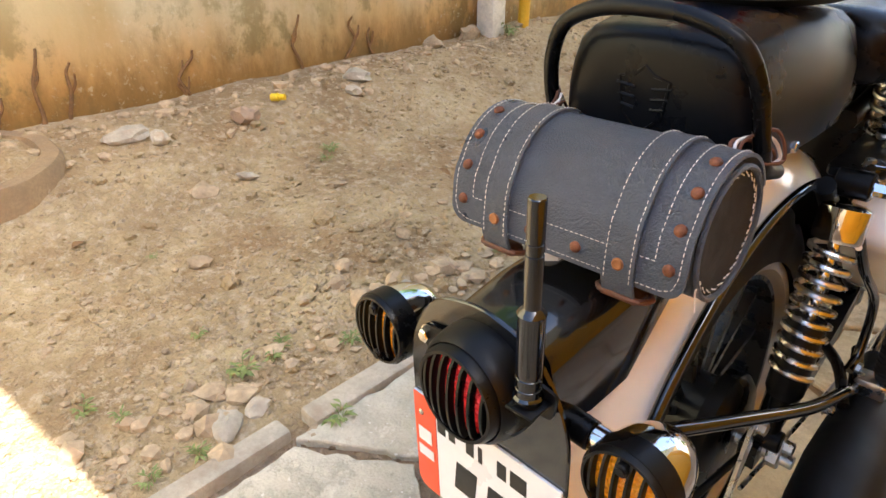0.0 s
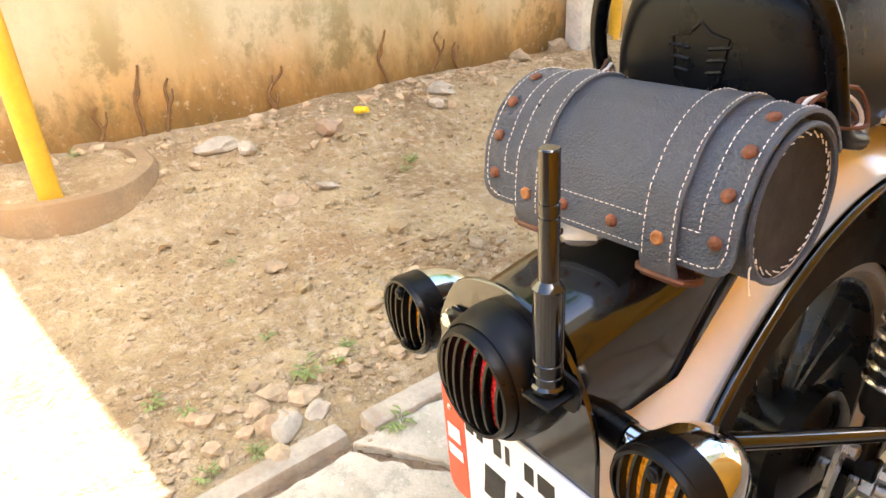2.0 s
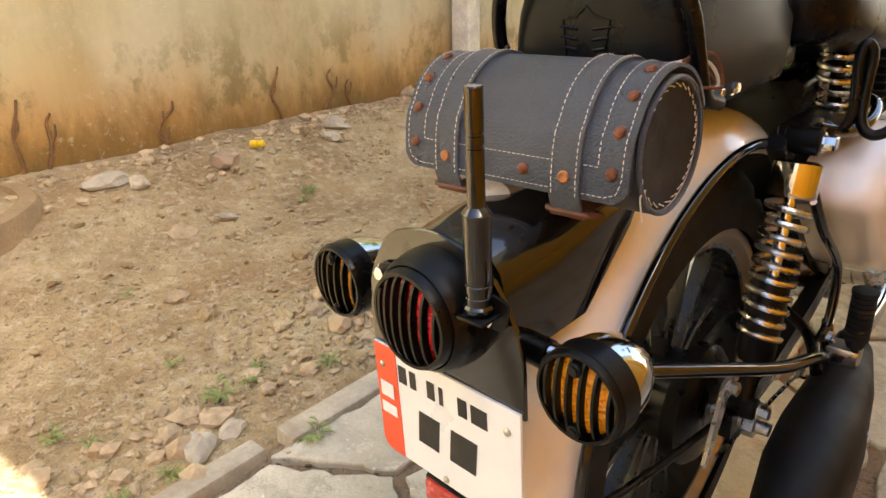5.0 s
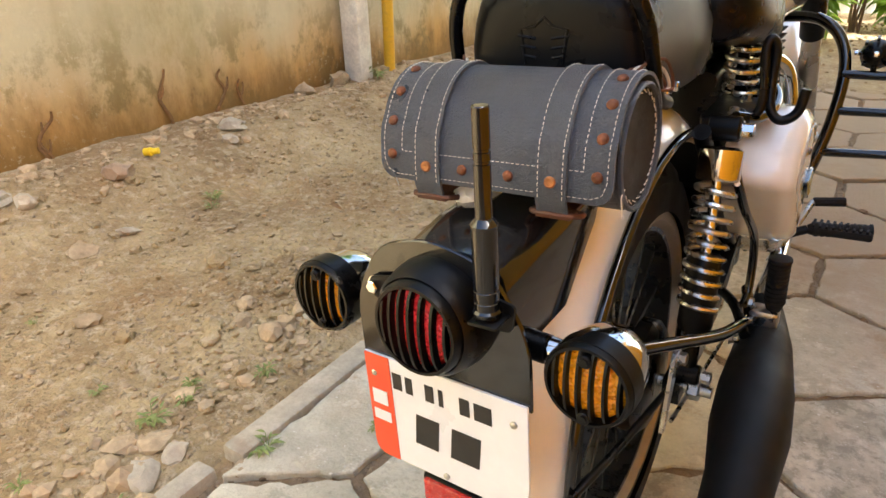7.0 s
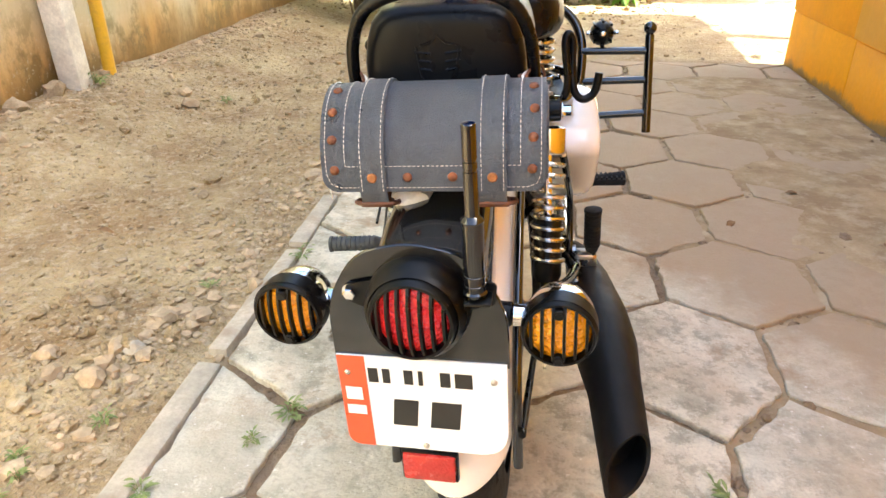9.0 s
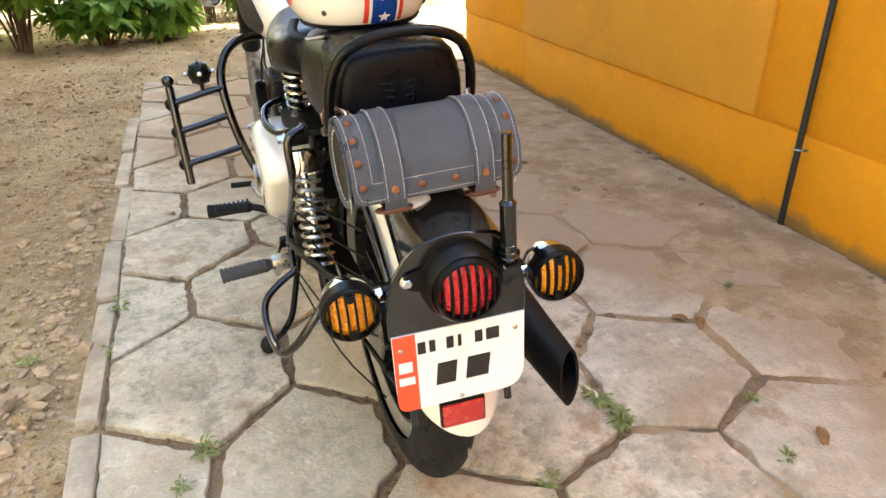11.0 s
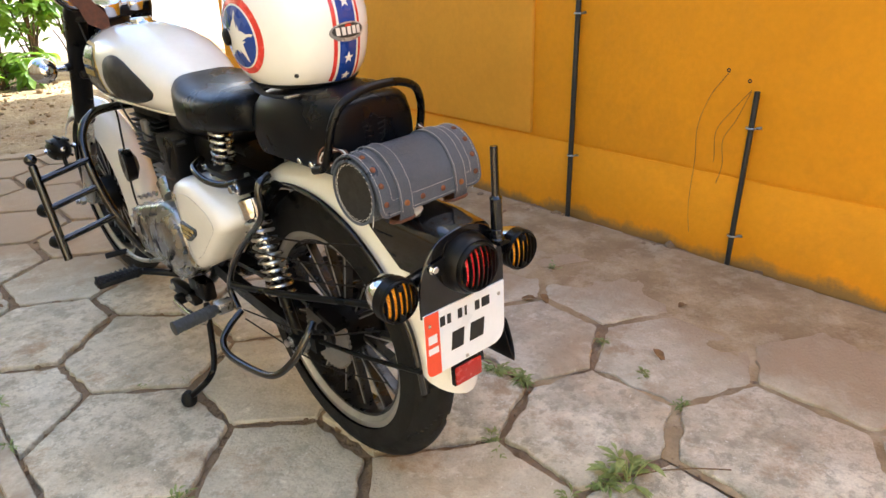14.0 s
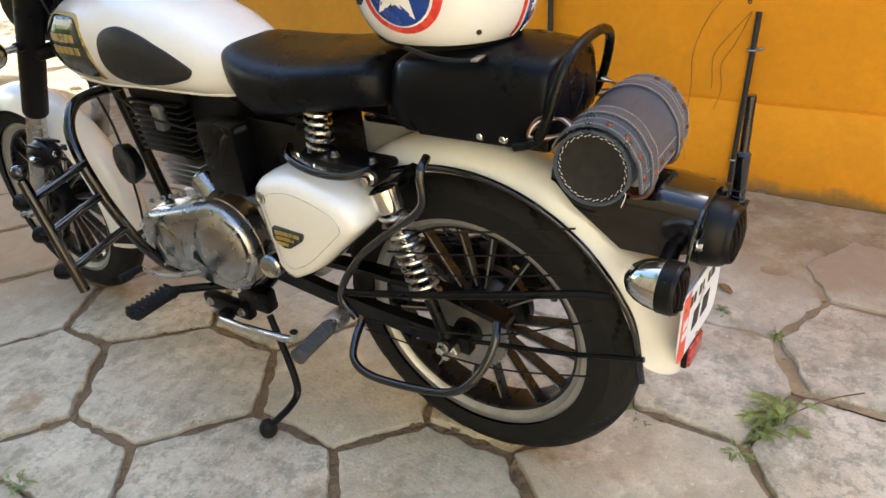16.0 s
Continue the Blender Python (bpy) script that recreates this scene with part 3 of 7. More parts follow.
def wheel(name, c, tyre_r, rim_r, width, left_disc, label):
    """Alloy rim with its tyre, hub and paired slim spokes."""
    x = (1, 0, 0)
    w = width / 2
    bm = bmesh.new()
    rw = width * 0.4
    lathe(bm, c, x, [(-rw, rim_r), (-rw, rim_r - 0.012), (-rw + 0.008, rim_r - 0.018), (-rw + 0.01, rim_r - 0.03), (0, rim_r - 0.034), (rw - 0.01, rim_r - 0.03), (rw - 0.008, rim_r - 0.018), (rw, rim_r - 0.012), (rw, rim_r)], 72, True)
    rim = part(name, bm, SPOKE, bike, label)
    for s in (-1, 1):
        bm = bmesh.new()
        lathe(bm, c, x, [(s * (rw + 0.0015), rim_r + 0.001), (s * (rw + 0.0015), rim_r - 0.0125), (s * (rw - 0.006), rim_r - 0.018), (s * (rw - 0.009), rim_r - 0.024), (s * (rw - 0.012), rim_r - 0.01)], 72, True)
        part("rim_lip", bm, LIP, rim, "machined bright rim edge")
    # tyre with cut tread
    bm = bmesh.new()
    seg, prof = 144, []
    for k in range(27):
        a = math.pi * (k / 26 - 0.5)
        prof.append((w * math.sin(a) * (1.0 if abs(math.sin(a)) < 0.97 else 0.97), rim_r + (tyre_r - rim_r) * (max(0.0, math.cos(a)) ** 0.72), k))
    rings = []
    for i in range(seg):
        t = 2 * math.pi * i / seg
        ring = []
        for s, r, k in prof:
            lat = abs(k - 13)
            cut = lat <= 8 and ((i + (k if k < 13 else 26 - k) * 1) % 9 < 2) and lat > 1
            rr = r - (0.008 if cut else 0)
            ring.append(bm.verts.new(c + V((s, math.cos(t) * rr, math.sin(t) * rr))))
        rings.append(ring)
    for i in range(seg):
        p, q = rings[i], rings[(i + 1) % seg]
        for k in range(26):
            bm.faces.new((p[k], p[k + 1], q[k + 1], q[k]))
    part("tyre", bm, TYRE, rim, "dusty black road tyre", 14)
    bm = bmesh.new()
    lathe(bm, c, x, [(-0.07, 0.0), (-0.07, 0.03), (-0.055, 0.034), (-0.05, 0.06), (-0.03, 0.066), (0.03, 0.066), (0.05, 0.075), (0.068, 0.07), (0.07, 0.0)], 32)
    part("hub", bm, SATIN, rim)
    # eight pairs of slim spokes
    for k in range(8):
        for off in (-1, 1):
            bm = bmesh.new()
            a0 = 2 * math.pi * k / 8 + off * 0.13
            a1 = 2 * math.pi * k / 8 + off * 0.185
            p = [c + V((sx, math.cos(a) * r + t * -math.sin(a), math.sin(a) * r + t * math.cos(a))) for sx, a, r, t in
                 ((-0.009, a0, 0.055, -0.006), (0.009, a0, 0.055, -0.006), (0.009, a0, 0.055, 0.006), (-0.009, a0, 0.055, 0.006))]
            q = [c + V((sx, math.cos(a) * r + t * -math.sin(a), math.sin(a) * r + t * math.cos(a))) for sx, a, r, t in
                 ((-0.011, a1, rim_r - 0.02, -0.0045), (0.011, a1, rim_r - 0.02, -0.0045), (0.011, a1, rim_r - 0.02, 0.0045), (-0.011, a1, rim_r - 0.02, 0.0045))]
            loft(bm, [p, q])
            part("spoke", bm, SPOKE, rim)
            # machined bright edge on the outer face
            bm = bmesh.new()
            g0 = [c + V((sx, math.cos(a0) * 0.075 + t * -math.sin(a0), math.sin(a0) * 0.075 + t * math.cos(a0))) for sx, t in ((-0.0108, 0.003), (-0.0108, 0.0062), (-0.0085, 0.0066), (-0.0085, 0.003))]
            g1 = [c + V((sx, math.cos(a1) * (rim_r - 0.035) + t * -math.sin(a1), math.sin(a1) * (rim_r - 0.035) + t * math.cos(a1))) for sx, t in ((-0.0124, 0.002), (-0.0124, 0.0048), (-0.0104, 0.0052), (-0.0104, 0.002))]
            loft(bm, [g0, g1])
            part("spoke_edge", bm, LIP, rim)
    if left_disc:
        bm = bmesh.new()
        lathe(bm, c + V((-0.058, 0, 0)), x, [(-0.003, 0.03), (-0.003, 0.082), (0.003, 0.082), (0.003, 0.03)], 42, True)
        for k in range(42):
            a = 2 * math.pi * k / 42
            box(bm, c + V((-0.058, math.cos(a) * 0.084, math.sin(a) * 0.084)), (0.005, 0.006, 0.006), 0, Matrix.Rotation(a, 4, "X"))
        part("sprocket", bm, CAST, rim, "dark steel rear sprocket")
    bm = bmesh.new()
    rod(bm, c + V((-0.15, 0, 0)), c + V((0.15, 0, 0)), 0.009)
    for s in (-1, 1):
        rod(bm, c + V((s * 0.118, 0, 0)), c + V((s * 0.135, 0, 0)), 0.017, seg=6, ease=0.002)
    part("axle", bm, STEEL, rim, "plated axle with nuts")
    return rim


wheel("rear_wheel", REAR, 0.331, 0.243, 0.106, True, "black alloy wheel with bright rim edge")
wheel("front_wheel", FRONT, 0.326, 0.252, 0.092, False, "black alloy wheel with bright rim edge")


def fender(name, c, r, a0, a1, half, drop, label, tip=0.0):
    """A crowned band round a wheel; angles in degrees, 0 ahead, 90 up."""
    bm = bmesh.new()
    n, rings = 64, []
    for i in range(n + 1):
        t = 1 - (1 - i / n) ** 1.6
        a = radians(a0 + (a1 - a0) * t)
        h = half
        if tip and t > 0.92:
            h = half * math.sqrt(max(0.02, 1 - ((t - 0.92) / 0.08) ** 2))
        ring = []
        m = 13
        for k in range(m):
            u = -1 + 2 * k / (m - 1)
            rr = r - drop * (h / half) ** 2 * abs(u) ** 2.6
            ring.append(c + V((u * h, math.cos(a) * rr, math.sin(a) * rr)))
        for k in range(m - 1, -1, -1):
            u = -1 + 2 * k / (m - 1)
            rr = r - 0.004 - drop * (h / half) ** 2 * abs(u) ** 2.6
            ring.append(c + V((u * (h - 0.003), math.cos(a) * rr, math.sin(a) * rr)))
        rings.append(ring)
    loft(bm, rings)
    return part(name, bm, WHITE, bike, label)


fender("rear_fender", REAR, 0.397, 58, 179, 0.07, 0.05, "cream white rear mudguard", 1.0)
fender("front_fender", FRONT, 0.36, 42, 196, 0.066, 0.06, "cream white front mudguard")


BACK = V((0, -1, 0))


def tube(name, pts, r, m=SATIN, parent=None, label="", seg=10, sub=6, closed=False):
    bm = bmesh.new()
    sweep(bm, pts, r, seg, sub, closed)
    return part(name, bm, m, parent or bike, label)


def bolt(at, d, r=0.006, h=0.006, m=STEEL, parent=None, name="bolt"):
    bm = bmesh.new()
    a = V(at)
    d = V(d).normalized()
    lathe(bm, a, d, [(0, r * 1.35), (0.0015, r * 1.35), (0.0015, r * 1.1)], 14)
    lathe(bm, a + d * 0.0015, d, [(0, r), (h - 0.001, r), (h, r * 0.8)], 6)
    return part(name, bm, m, parent or bike, "", 25)


# ---- tail: back plate, number plate, lamps ----
TAIL = pose(-0.012, -0.425, 0, 0, 0, -3.7)
TB = TAIL.to_3x3() @ BACK


def T(p):
    """A place on the tail; its plates lean a little forward towards the foot."""
    x, y, z = p
    return TAIL @ V((x, y + 0.005 + (0.656 - z) * 0.03, z - 0.009 + (z - 0.656) * 0.15))


bm = bmesh.new()
extrude_poly(bm, [T(p) for p in rounded([(-0.095, 0.004, 0.58), (-0.095, 0.004, 0.642), (-0.06, 0.004, 0.694), (0, 0.004, 0.706), (0.06, 0.004, 0.694), (0.095, 0.004, 0.642), (0.095, 0.004, 0.58)], [0, 0.025, 0.025, 0.02, 0.025, 0.025, 0])], TB, 0.005, 0.0012)
part("tail_plate", bm, BLACK, bike, "gloss black tail plate")
bm = bmesh.new()
loft(bm, [[V((0.004 + s * w, y, z)) for s, w, z in ((-1, w0, z0), (-1, w0, z1 - 0.03), (-1, w0 * 0.94, z1 - 0.016), (-1, w0 * 0.78, z1 - 0.005), (-1, w0 * 0.45, z1), (0, 0, z1 + 0.002), (1, w0 * 0.45, z1), (1, w0 * 0.78, z1 - 0.005), (1, w0 * 0.94, z1 - 0.016), (1, w0, z1 - 0.03), (1, w0, z0))] for y, w0, z0, z1 in ((-0.42, 0.056, 0.62, 0.697), (-0.36, 0.058, 0.6, 0.706), (-0.30, 0.058, 0.6, 0.708), (-0.22, 0.056, 0.66, 0.715), (-0.18, 0.05, 0.70, 0.725))])
part("tail_cover", bm, BLACK, bike, "gloss black tail cover")
bm = bmesh.new()
extrude_poly(bm, [T(p) for p in rounded([(-0.093, -0.001, 0.475), (0.093, -0.001, 0.475), (0.093, -0.001, 0.586), (-0.093, -0.001, 0.586)], [0.034, 0.034, 0.001, 0.001], 7)], TB, 0.003, 0.0006)
plate = part("number_plate", bm, PLATE, bike, "white registration plate with orange red edge band")
bm = bmesh.new()
extrude_poly(bm, [T(p) for p in rounded([(-0.0925, -0.0036, 0.4755), (-0.0615, -0.0036, 0.4755), (-0.0615, -0.0036, 0.5855), (-0.0925, -0.0036, 0.5855)], [0.033, 0, 0, 0], 7)], TB, 0.0012)
part("plate_band", bm, PLATE_RED, plate, "orange red band")


def bar(x0, x1, z0, z1, m, slant=0.0, proud=0.0):
    """A plain bar on the plate in place of its characters."""
    bm = bmesh.new()
    y = -0.004 - proud
    extrude_poly(bm, [T((x, y, z)) for x, z in ((x0, z0), (x1, z0), (x1 + slant, z1), (x0 + slant, z1))], TB, 0.0006)
    part("plate_mark", bm, m, plate)


for x0, x1 in ((-0.059, -0.048), (-0.043, -0.0345), (-0.019, -0.009), (-0.003, 0.002), (0.021, 0.032), (0.037, 0.056)):
    bar(x0, x1, 0.556, 0.5725, INK)
for x0, x1 in ((-0.037, -0.009), (0.006, 0.039)):
    bar(x0, x1, 0.505, 0.537, INK, 0.004)
bar(-0.087, -0.068, 0.534, 0.549, PLATE, proud=0.0012)
bar(-0.088, -0.066, 0.516, 0.527, PLATE, proud=0.0012)
for x, z in ((-0.082, 0.566), (0.079, 0.566), (-0.001, 0.481)):
    bm = bmesh.new()
    lathe(bm, T((x, -0.004, z)), TB, [(0, 0.0036), (0.0015, 0.0036), (0.003, 0.0015), (0.003, 0)], 14)
    part("plate_rivet", bm, STEEL, plate)
bm = bmesh.new()
box(bm, T((-0.0, -0.002, 0.452)), (0.062, 0.012, 0.038), 0.003, Matrix.Rotation(radians(-3.7), 4, "Z"))
refl = part("reflector", bm, REDREF, bike, "red plastic rear reflector")
bm = bmesh.new()
box(bm, T((-0.0, 0.001, 0.452)), (0.067, 0.01, 0.043), 0.002, Matrix.Rotation(radians(-3.7), 4, "Z"))
part("reflector_frame", bm, SATIN, refl)


def slatted_lamp(name, c, face_r, body, lens_mat, bars, label, screws):
    """Round lamp seen from behind: body profile, moulded lens, domed grille of upright bars."""
    c = V(c)
    d = TB
    side = V((-d.y, d.x, 0)).normalized() * -1
    bm = bmesh.new()
    for m_, prof in body[:1]:
        lathe(bm, c, d, prof, 44)
    lamp = part(name, bm, body[0][0], bike, label)
    for m_, prof in body[1:]:
        bm = bmesh.new()
        lathe(bm, c, d, prof, 44)
        part("shell", bm, m_, lamp, "polished chrome bullet shell")
    bm = bmesh.new()
    lathe(bm, c, d, [(-0.008, face_r * 0.93), (0.0, face_r * 0.88), (face_r * 0.13, face_r * 0.66), (face_r * 0.2, face_r * 0.34), (face_r * 0.215, 0)], 40)
    part("lens", bm, lens_mat, lamp, "moulded coloured lens")
    dome = face_r * 0.42

    def on_dome(u, v):
        q = min(0.999, (u * u + v * v) / face_r ** 2)
        return c + side * u + V((0, 0, v)) + d * (0.003 + dome * (1 - q) ** 0.5 * 0.75)

    bm = bmesh.new()
    lathe(bm, c, d, [(-0.012, face_r), (-0.012, face_r * 1.06), (0.004, face_r * 1.06), (0.009, face_r * 1.0), (0.009, face_r * 0.93), (0.0, face_r * 0.9)], 48, True)
    part("grille_ring", bm, SATIN, lamp)
    for k in range(bars):
        u = face_r * 0.92 * (2 * (k + 0.5) / bars - 1)
        top = math.sqrt(max(0, (face_r * 0.98) ** 2 - u * u))
        bm = bmesh.new()
        rings = []
        w = face_r * 0.046
        for j in range(11):
            v = -top + 2 * top * j / 10
            p = on_dome(u, v)
            rings.append([p - side * w * 0.7, p + side * w * 0.7, p + side * w - d * 0.002, p + side * w - d * 0.0065, p - side * w - d * 0.0065, p - side * w - d * 0.002])
        loft(bm, rings)
        part("grille_bar", bm, SATIN, lamp)
    for v in screws:
        bm = bmesh.new()
        lathe(bm, on_dome(0, face_r * v) - d * 0.006, d, [(0, 0.0058), (0.007, 0.0058), (0.008, 0.005), (0.008, 0)], 16)
        part("screw_boss", bm, SATIN, lamp)
        bm = bmesh.new()
        lathe(bm, on_dome(0, face_r * v) + d * 0.002, d, [(0, 0.0036), (0.0012, 0.0036), (0.0012, 0)], 12)
        part("screw", bm, MATTE, lamp)
    return lamp


slatted_lamp("tail_lamp", T((0.005, -0.031, 0.646)), 0.042, [(SATIN, [(-0.046, 0), (-0.046, 0.0545), (-0.042, 0.0555), (-0.02, 0.0535), (-0.006, 0.0505), (0.0, 0.046), (-0.012, 0.041), (-0.012, 0)])], REDLENS, 7, "matte black round tail lamp with slatted grille over red lens", ())
CHROME_BULLET = [(-0.07, 0), (-0.069, 0.012), (-0.062, 0.022), (-0.05, 0.03), (-0.034, 0.0355), (-0.018, 0.0375), (-0.012, 0.0378), (-0.012, 0.03)]
for c in ((-0.150, -0.411, 0.616), (0.133, -0.422, 0.606)):
    slatted_lamp("indicator_lamp", c, 0.036, [(SATIN, [(-0.016, 0.03), (-0.016, 0.0388), (0.004, 0.0388), (0.004, 0.036), (-0.01, 0.033)]), (CHROME, CHROME_BULLET)], AMBER, 6, "round chrome indicator with black slatted grille over amber lens", (0.72, -0.78))
for s, c in ((-1, V((-0.150, -0.383, 0.616))), (1, V((0.133, -0.393, 0.606)))):
    bm = bmesh.new()
    rod(bm, c + V((-s * 0.03, 0, 0)), c + V((-s * 0.048, 0, 0.001)), 0.0125, 0.0125, 16, 0.0015)
    st = part("indicator_stalk", bm, CHROME, bike, "chrome stalk collar")
    bm = bmesh.new()
    rod(bm, c + V((-s * 0.048, 0, 0.001)), c + V((-s * 0.10, 0.004, 0.004)), 0.0135, 0.0135, 16, 0.001)
    part("stalk_tube", bm, SATIN, st)
for x in (-0.0655, 0.0655):
    bolt(T((x, -0.003, 0.656)), TB, 0.0068, 0.007, CHROME)
# flanges of the tail lamp
for s in (-1, 1):
    bm = bmesh.new()
    extrude_poly(bm, [T(p) for p in rounded([(s * 0.03, -0.0045, 0.635), (s * 0.07, -0.0045, 0.648), (s * 0.07, -0.0045, 0.664), (s * 0.03, -0.0045, 0.672)], 0.006)], TB, 0.002)
    part("lamp_flange", bm, SATIN, bike)
# stub antenna on a bracket
bm = bmesh.new()
ab = V((0.053, -0.442, 0.002))
lathe(bm, ab + V((0, 0, 0.657)), (0, 0, 1), [(0, 0.012), (0.004, 0.0122), (0.006, 0.0105), (0.012, 0.0105), (0.0125, 0.0098), (0.016, 0.0098), (0.0165, 0.0105), (0.022, 0.0105), (0.0225, 0.0098), (0.026, 0.0105), (0.075, 0.0105), (0.078, 0.0112), (0.081, 0.009), (0.083, 0.0068), (0.125, 0.0068), (0.1255, 0.006), (0.1275, 0.006), (0.128, 0.0068), (0.134, 0.0068), (0.1345, 0.006), (0.1365, 0.006), (0.137, 0.0068), (0.167, 0.0068), (0.168, 0.006), (0.168, 0)], 24)
ant = part("antenna_stub", bm, BLACK, bike, "gloss black stub antenna")
bm = bmesh.new()
extrude_poly(bm, rounded([(0.045, -0.43, 0.64), (0.07, -0.43, 0.64), (0.074, -0.43, 0.665), (0.045, -0.43, 0.672)], 0.006), (0, -1, 0), 0.003)
box(bm, (0.056, -0.443, 0.656), (0.026, 0.03, 0.003), 0.001)
part("antenna_bracket", bm, SATIN, ant)

# ---- fender rails, guards ----
for s in (-1, 1):
    pts = []
    for a in range(60, 168, 9):
        pts.append(REAR + V((s * 0.0765, math.cos(radians(a)) * 0.356, math.sin(radians(a)) * 0.356)))
    pts.append(REAR + V((s * 0.078, -0.352, 0.02)))
    tube("fender_rail", pts, 0.0062, BLACK, seg=10, sub=4, label="gloss black tube along the mudguard edge")
# fender stays
for s in (-1, 1):
    tube("fender_stay", [(CX + s * 0.083, -0.355, 0.41), (CX + s * 0.09, -0.2, 0.375), (CX + s * 0.1, -0.01, 0.345)], 0.005, SATIN, sub=3)
# left side guard: loop rest, uprights and thin rods over the wheel
tube("guard_upright", [(-0.12, -0.01, 0.737), (-0.15, -0.015, 0.72), (-0.152, -0.01, 0.66), (-0.15, 0.06, 0.6), (-0.152, 0.134, 0.536), (-0.158, 0.185, 0.47), (-0.16, 0.205, 0.42), (-0.165, 0.17, 0.385)], 0.0075, BLACK)
tube("guard_loop", [(-0.165, 0.17, 0.385), (-0.2, 0.162, 0.368), (-0.232, 0.145, 0.348), (-0.244, 0.10, 0.335), (-0.242, 0.0, 0.342), (-0.232, -0.08, 0.358), (-0.205, -0.118, 0.395), (-0.175, -0.132, 0.44), (-0.15, -0.125, 0.465)], 0.0078, BLACK, label="gloss black foot rest loop")
tube("guard_bar", [(-0.16, 0.2, 0.44), (-0.15, 0.08, 0.463), (-0.125, -0.08, 0.492), (-0.095, -0.24, 0.522), (-0.088, -0.3, 0.53)], 0.0075, SATIN, sub=4)
for z0, z1 in ((0.385, 0.43), (0.36, 0.31)):
    tube("guard_rod", [(-0.16, 0.17, z0), (-0.13, -0.08, (z0 + z1) / 2), (-0.092, -0.27, z1 + 0.045)], 0.0018, MATTE, seg=6, sub=3)
for z0, z1 in ((0.6, 0.63), (0.555, 0.585), (0.51, 0.545)):
    tube("guard_rod", [(-0.152, 0.09, z0), (-0.12, -0.08, (z0 + z1) / 2), (-0.09, -0.24, z1 + 0.012)], 0.0018, MATTE, seg=6, sub=3)
# right side bar
tube("guard_bar", [(0.16, 0.22, 0.4), (0.178, 0.15, 0.382), (0.176, 0.10, 0.402), (0.16, 0.0, 0.43), (0.125, -0.15, 0.488), (0.085, -0.30, 0.545)], 0.0085, BLACK, label="gloss black side bar")
tube("guard_upright", [(0.14, 0.05, 0.66), (0.155, 0.09, 0.58), (0.165, 0.17, 0.5), (0.167, 0.17, 0.42), (0.165, 0.14, 0.4)], 0.0065, BLACK)

# ---- swing arm, frame, shocks ----
for s in (-1, 1):
    bm = bmesh.new()
    loft(bm, [[V((CX + s * x + dx, y, z + dz)) for dx, dz in ((-0.012, -0.018), (0.012, -0.018), (0.012, 0.018), (-0.012, 0.018))] for x, y, z in ((0.1, -0.06, 0.34), (0.1, 0.1, 0.345), (0.09, 0.3, 0.35), (0.08, 0.46, 0.36))])
    part("swing_arm", bm, SATIN, bike)
bm = bmesh.new()
loft(bm, [[V((-0.075 + dx, y, z + dz)) for dx, dz in ((-0.018, -0.006), (0.018, -0.006), (0.018, 0.006), (-0.018, 0.006))] for y, z in ((-0.13, 0.41), (0.0, 0.44), (0.2, 0.44), (0.42, 0.43))])
part("chain_guard", bm, SATIN, bike, "black chain guard")
tube("frame_tube", [(CX - 0.06, 0.17, 0.727), (CX - 0.058, 0.3, 0.735), (CX - 0.045, 0.55, 0.77), (CX, 0.9, 0.8), (CX, 1.0, 0.85)], 0.014, SATIN)
tube("frame_tube", [(CX + 0.06, 0.17, 0.727), (CX + 0.058, 0.3, 0.735), (CX + 0.045, 0.55, 0.77), (CX, 0.9, 0.8), (CX, 1.0, 0.85)], 0.014, SATIN)
tube("frame_tube", [(CX, 1.0, 0.8), (CX, 0.96, 0.6), (CX, 0.9, 0.36), (CX, 0.82, 0.27)], 0.015, SATIN)
for s in (-1, 1):
    tube("frame_tube", [(CX + s * 0.06, 0.3, 0.73), (CX + s * 0.07, 0.4, 0.55), (CX + s * 0.08, 0.46, 0.36), (CX + s * 0.06, 0.6, 0.26), (CX + s * 0.03, 0.82, 0.26)], 0.013, SATIN)
    tube("frame_tube", [(CX + s * 0.09, 0.03, 0.69), (CX + s * 0.085, 0.2, 0.55), (CX + s * 0.08, 0.42, 0.38)], 0.012, SATIN)
bm = bmesh.new()
box(bm, (CX, 0.36, 0.60), (0.15, 0.20, 0.26), 0.02)
part("air_box", bm, SATIN, bike, "black battery and air box")
bm = bmesh.new()
box(bm, (-0.09, 0.488, 0.65), (0.06, 0.105, 0.155), 0.006)
part("air_box_cover", bm, SATIN, bike, "black side panel")


def coil(name, p, q, r, wire, turns, m, parent=None, label=""):
    p, q = V(p), V(q)
    a, b, d = frame_of(q - p)
    n = int(turns * 12)
    pts = [p + (q - p) * (i / n) + (a * math.cos(2 * math.pi * i / 12) + b * math.sin(2 * math.pi * i / 12)) * r for i in range(n + 1)]
    bm = bmesh.new()
    sweep(bm, pts, wire, 7, 1)
    return part(name, bm, m, parent or bike, label)


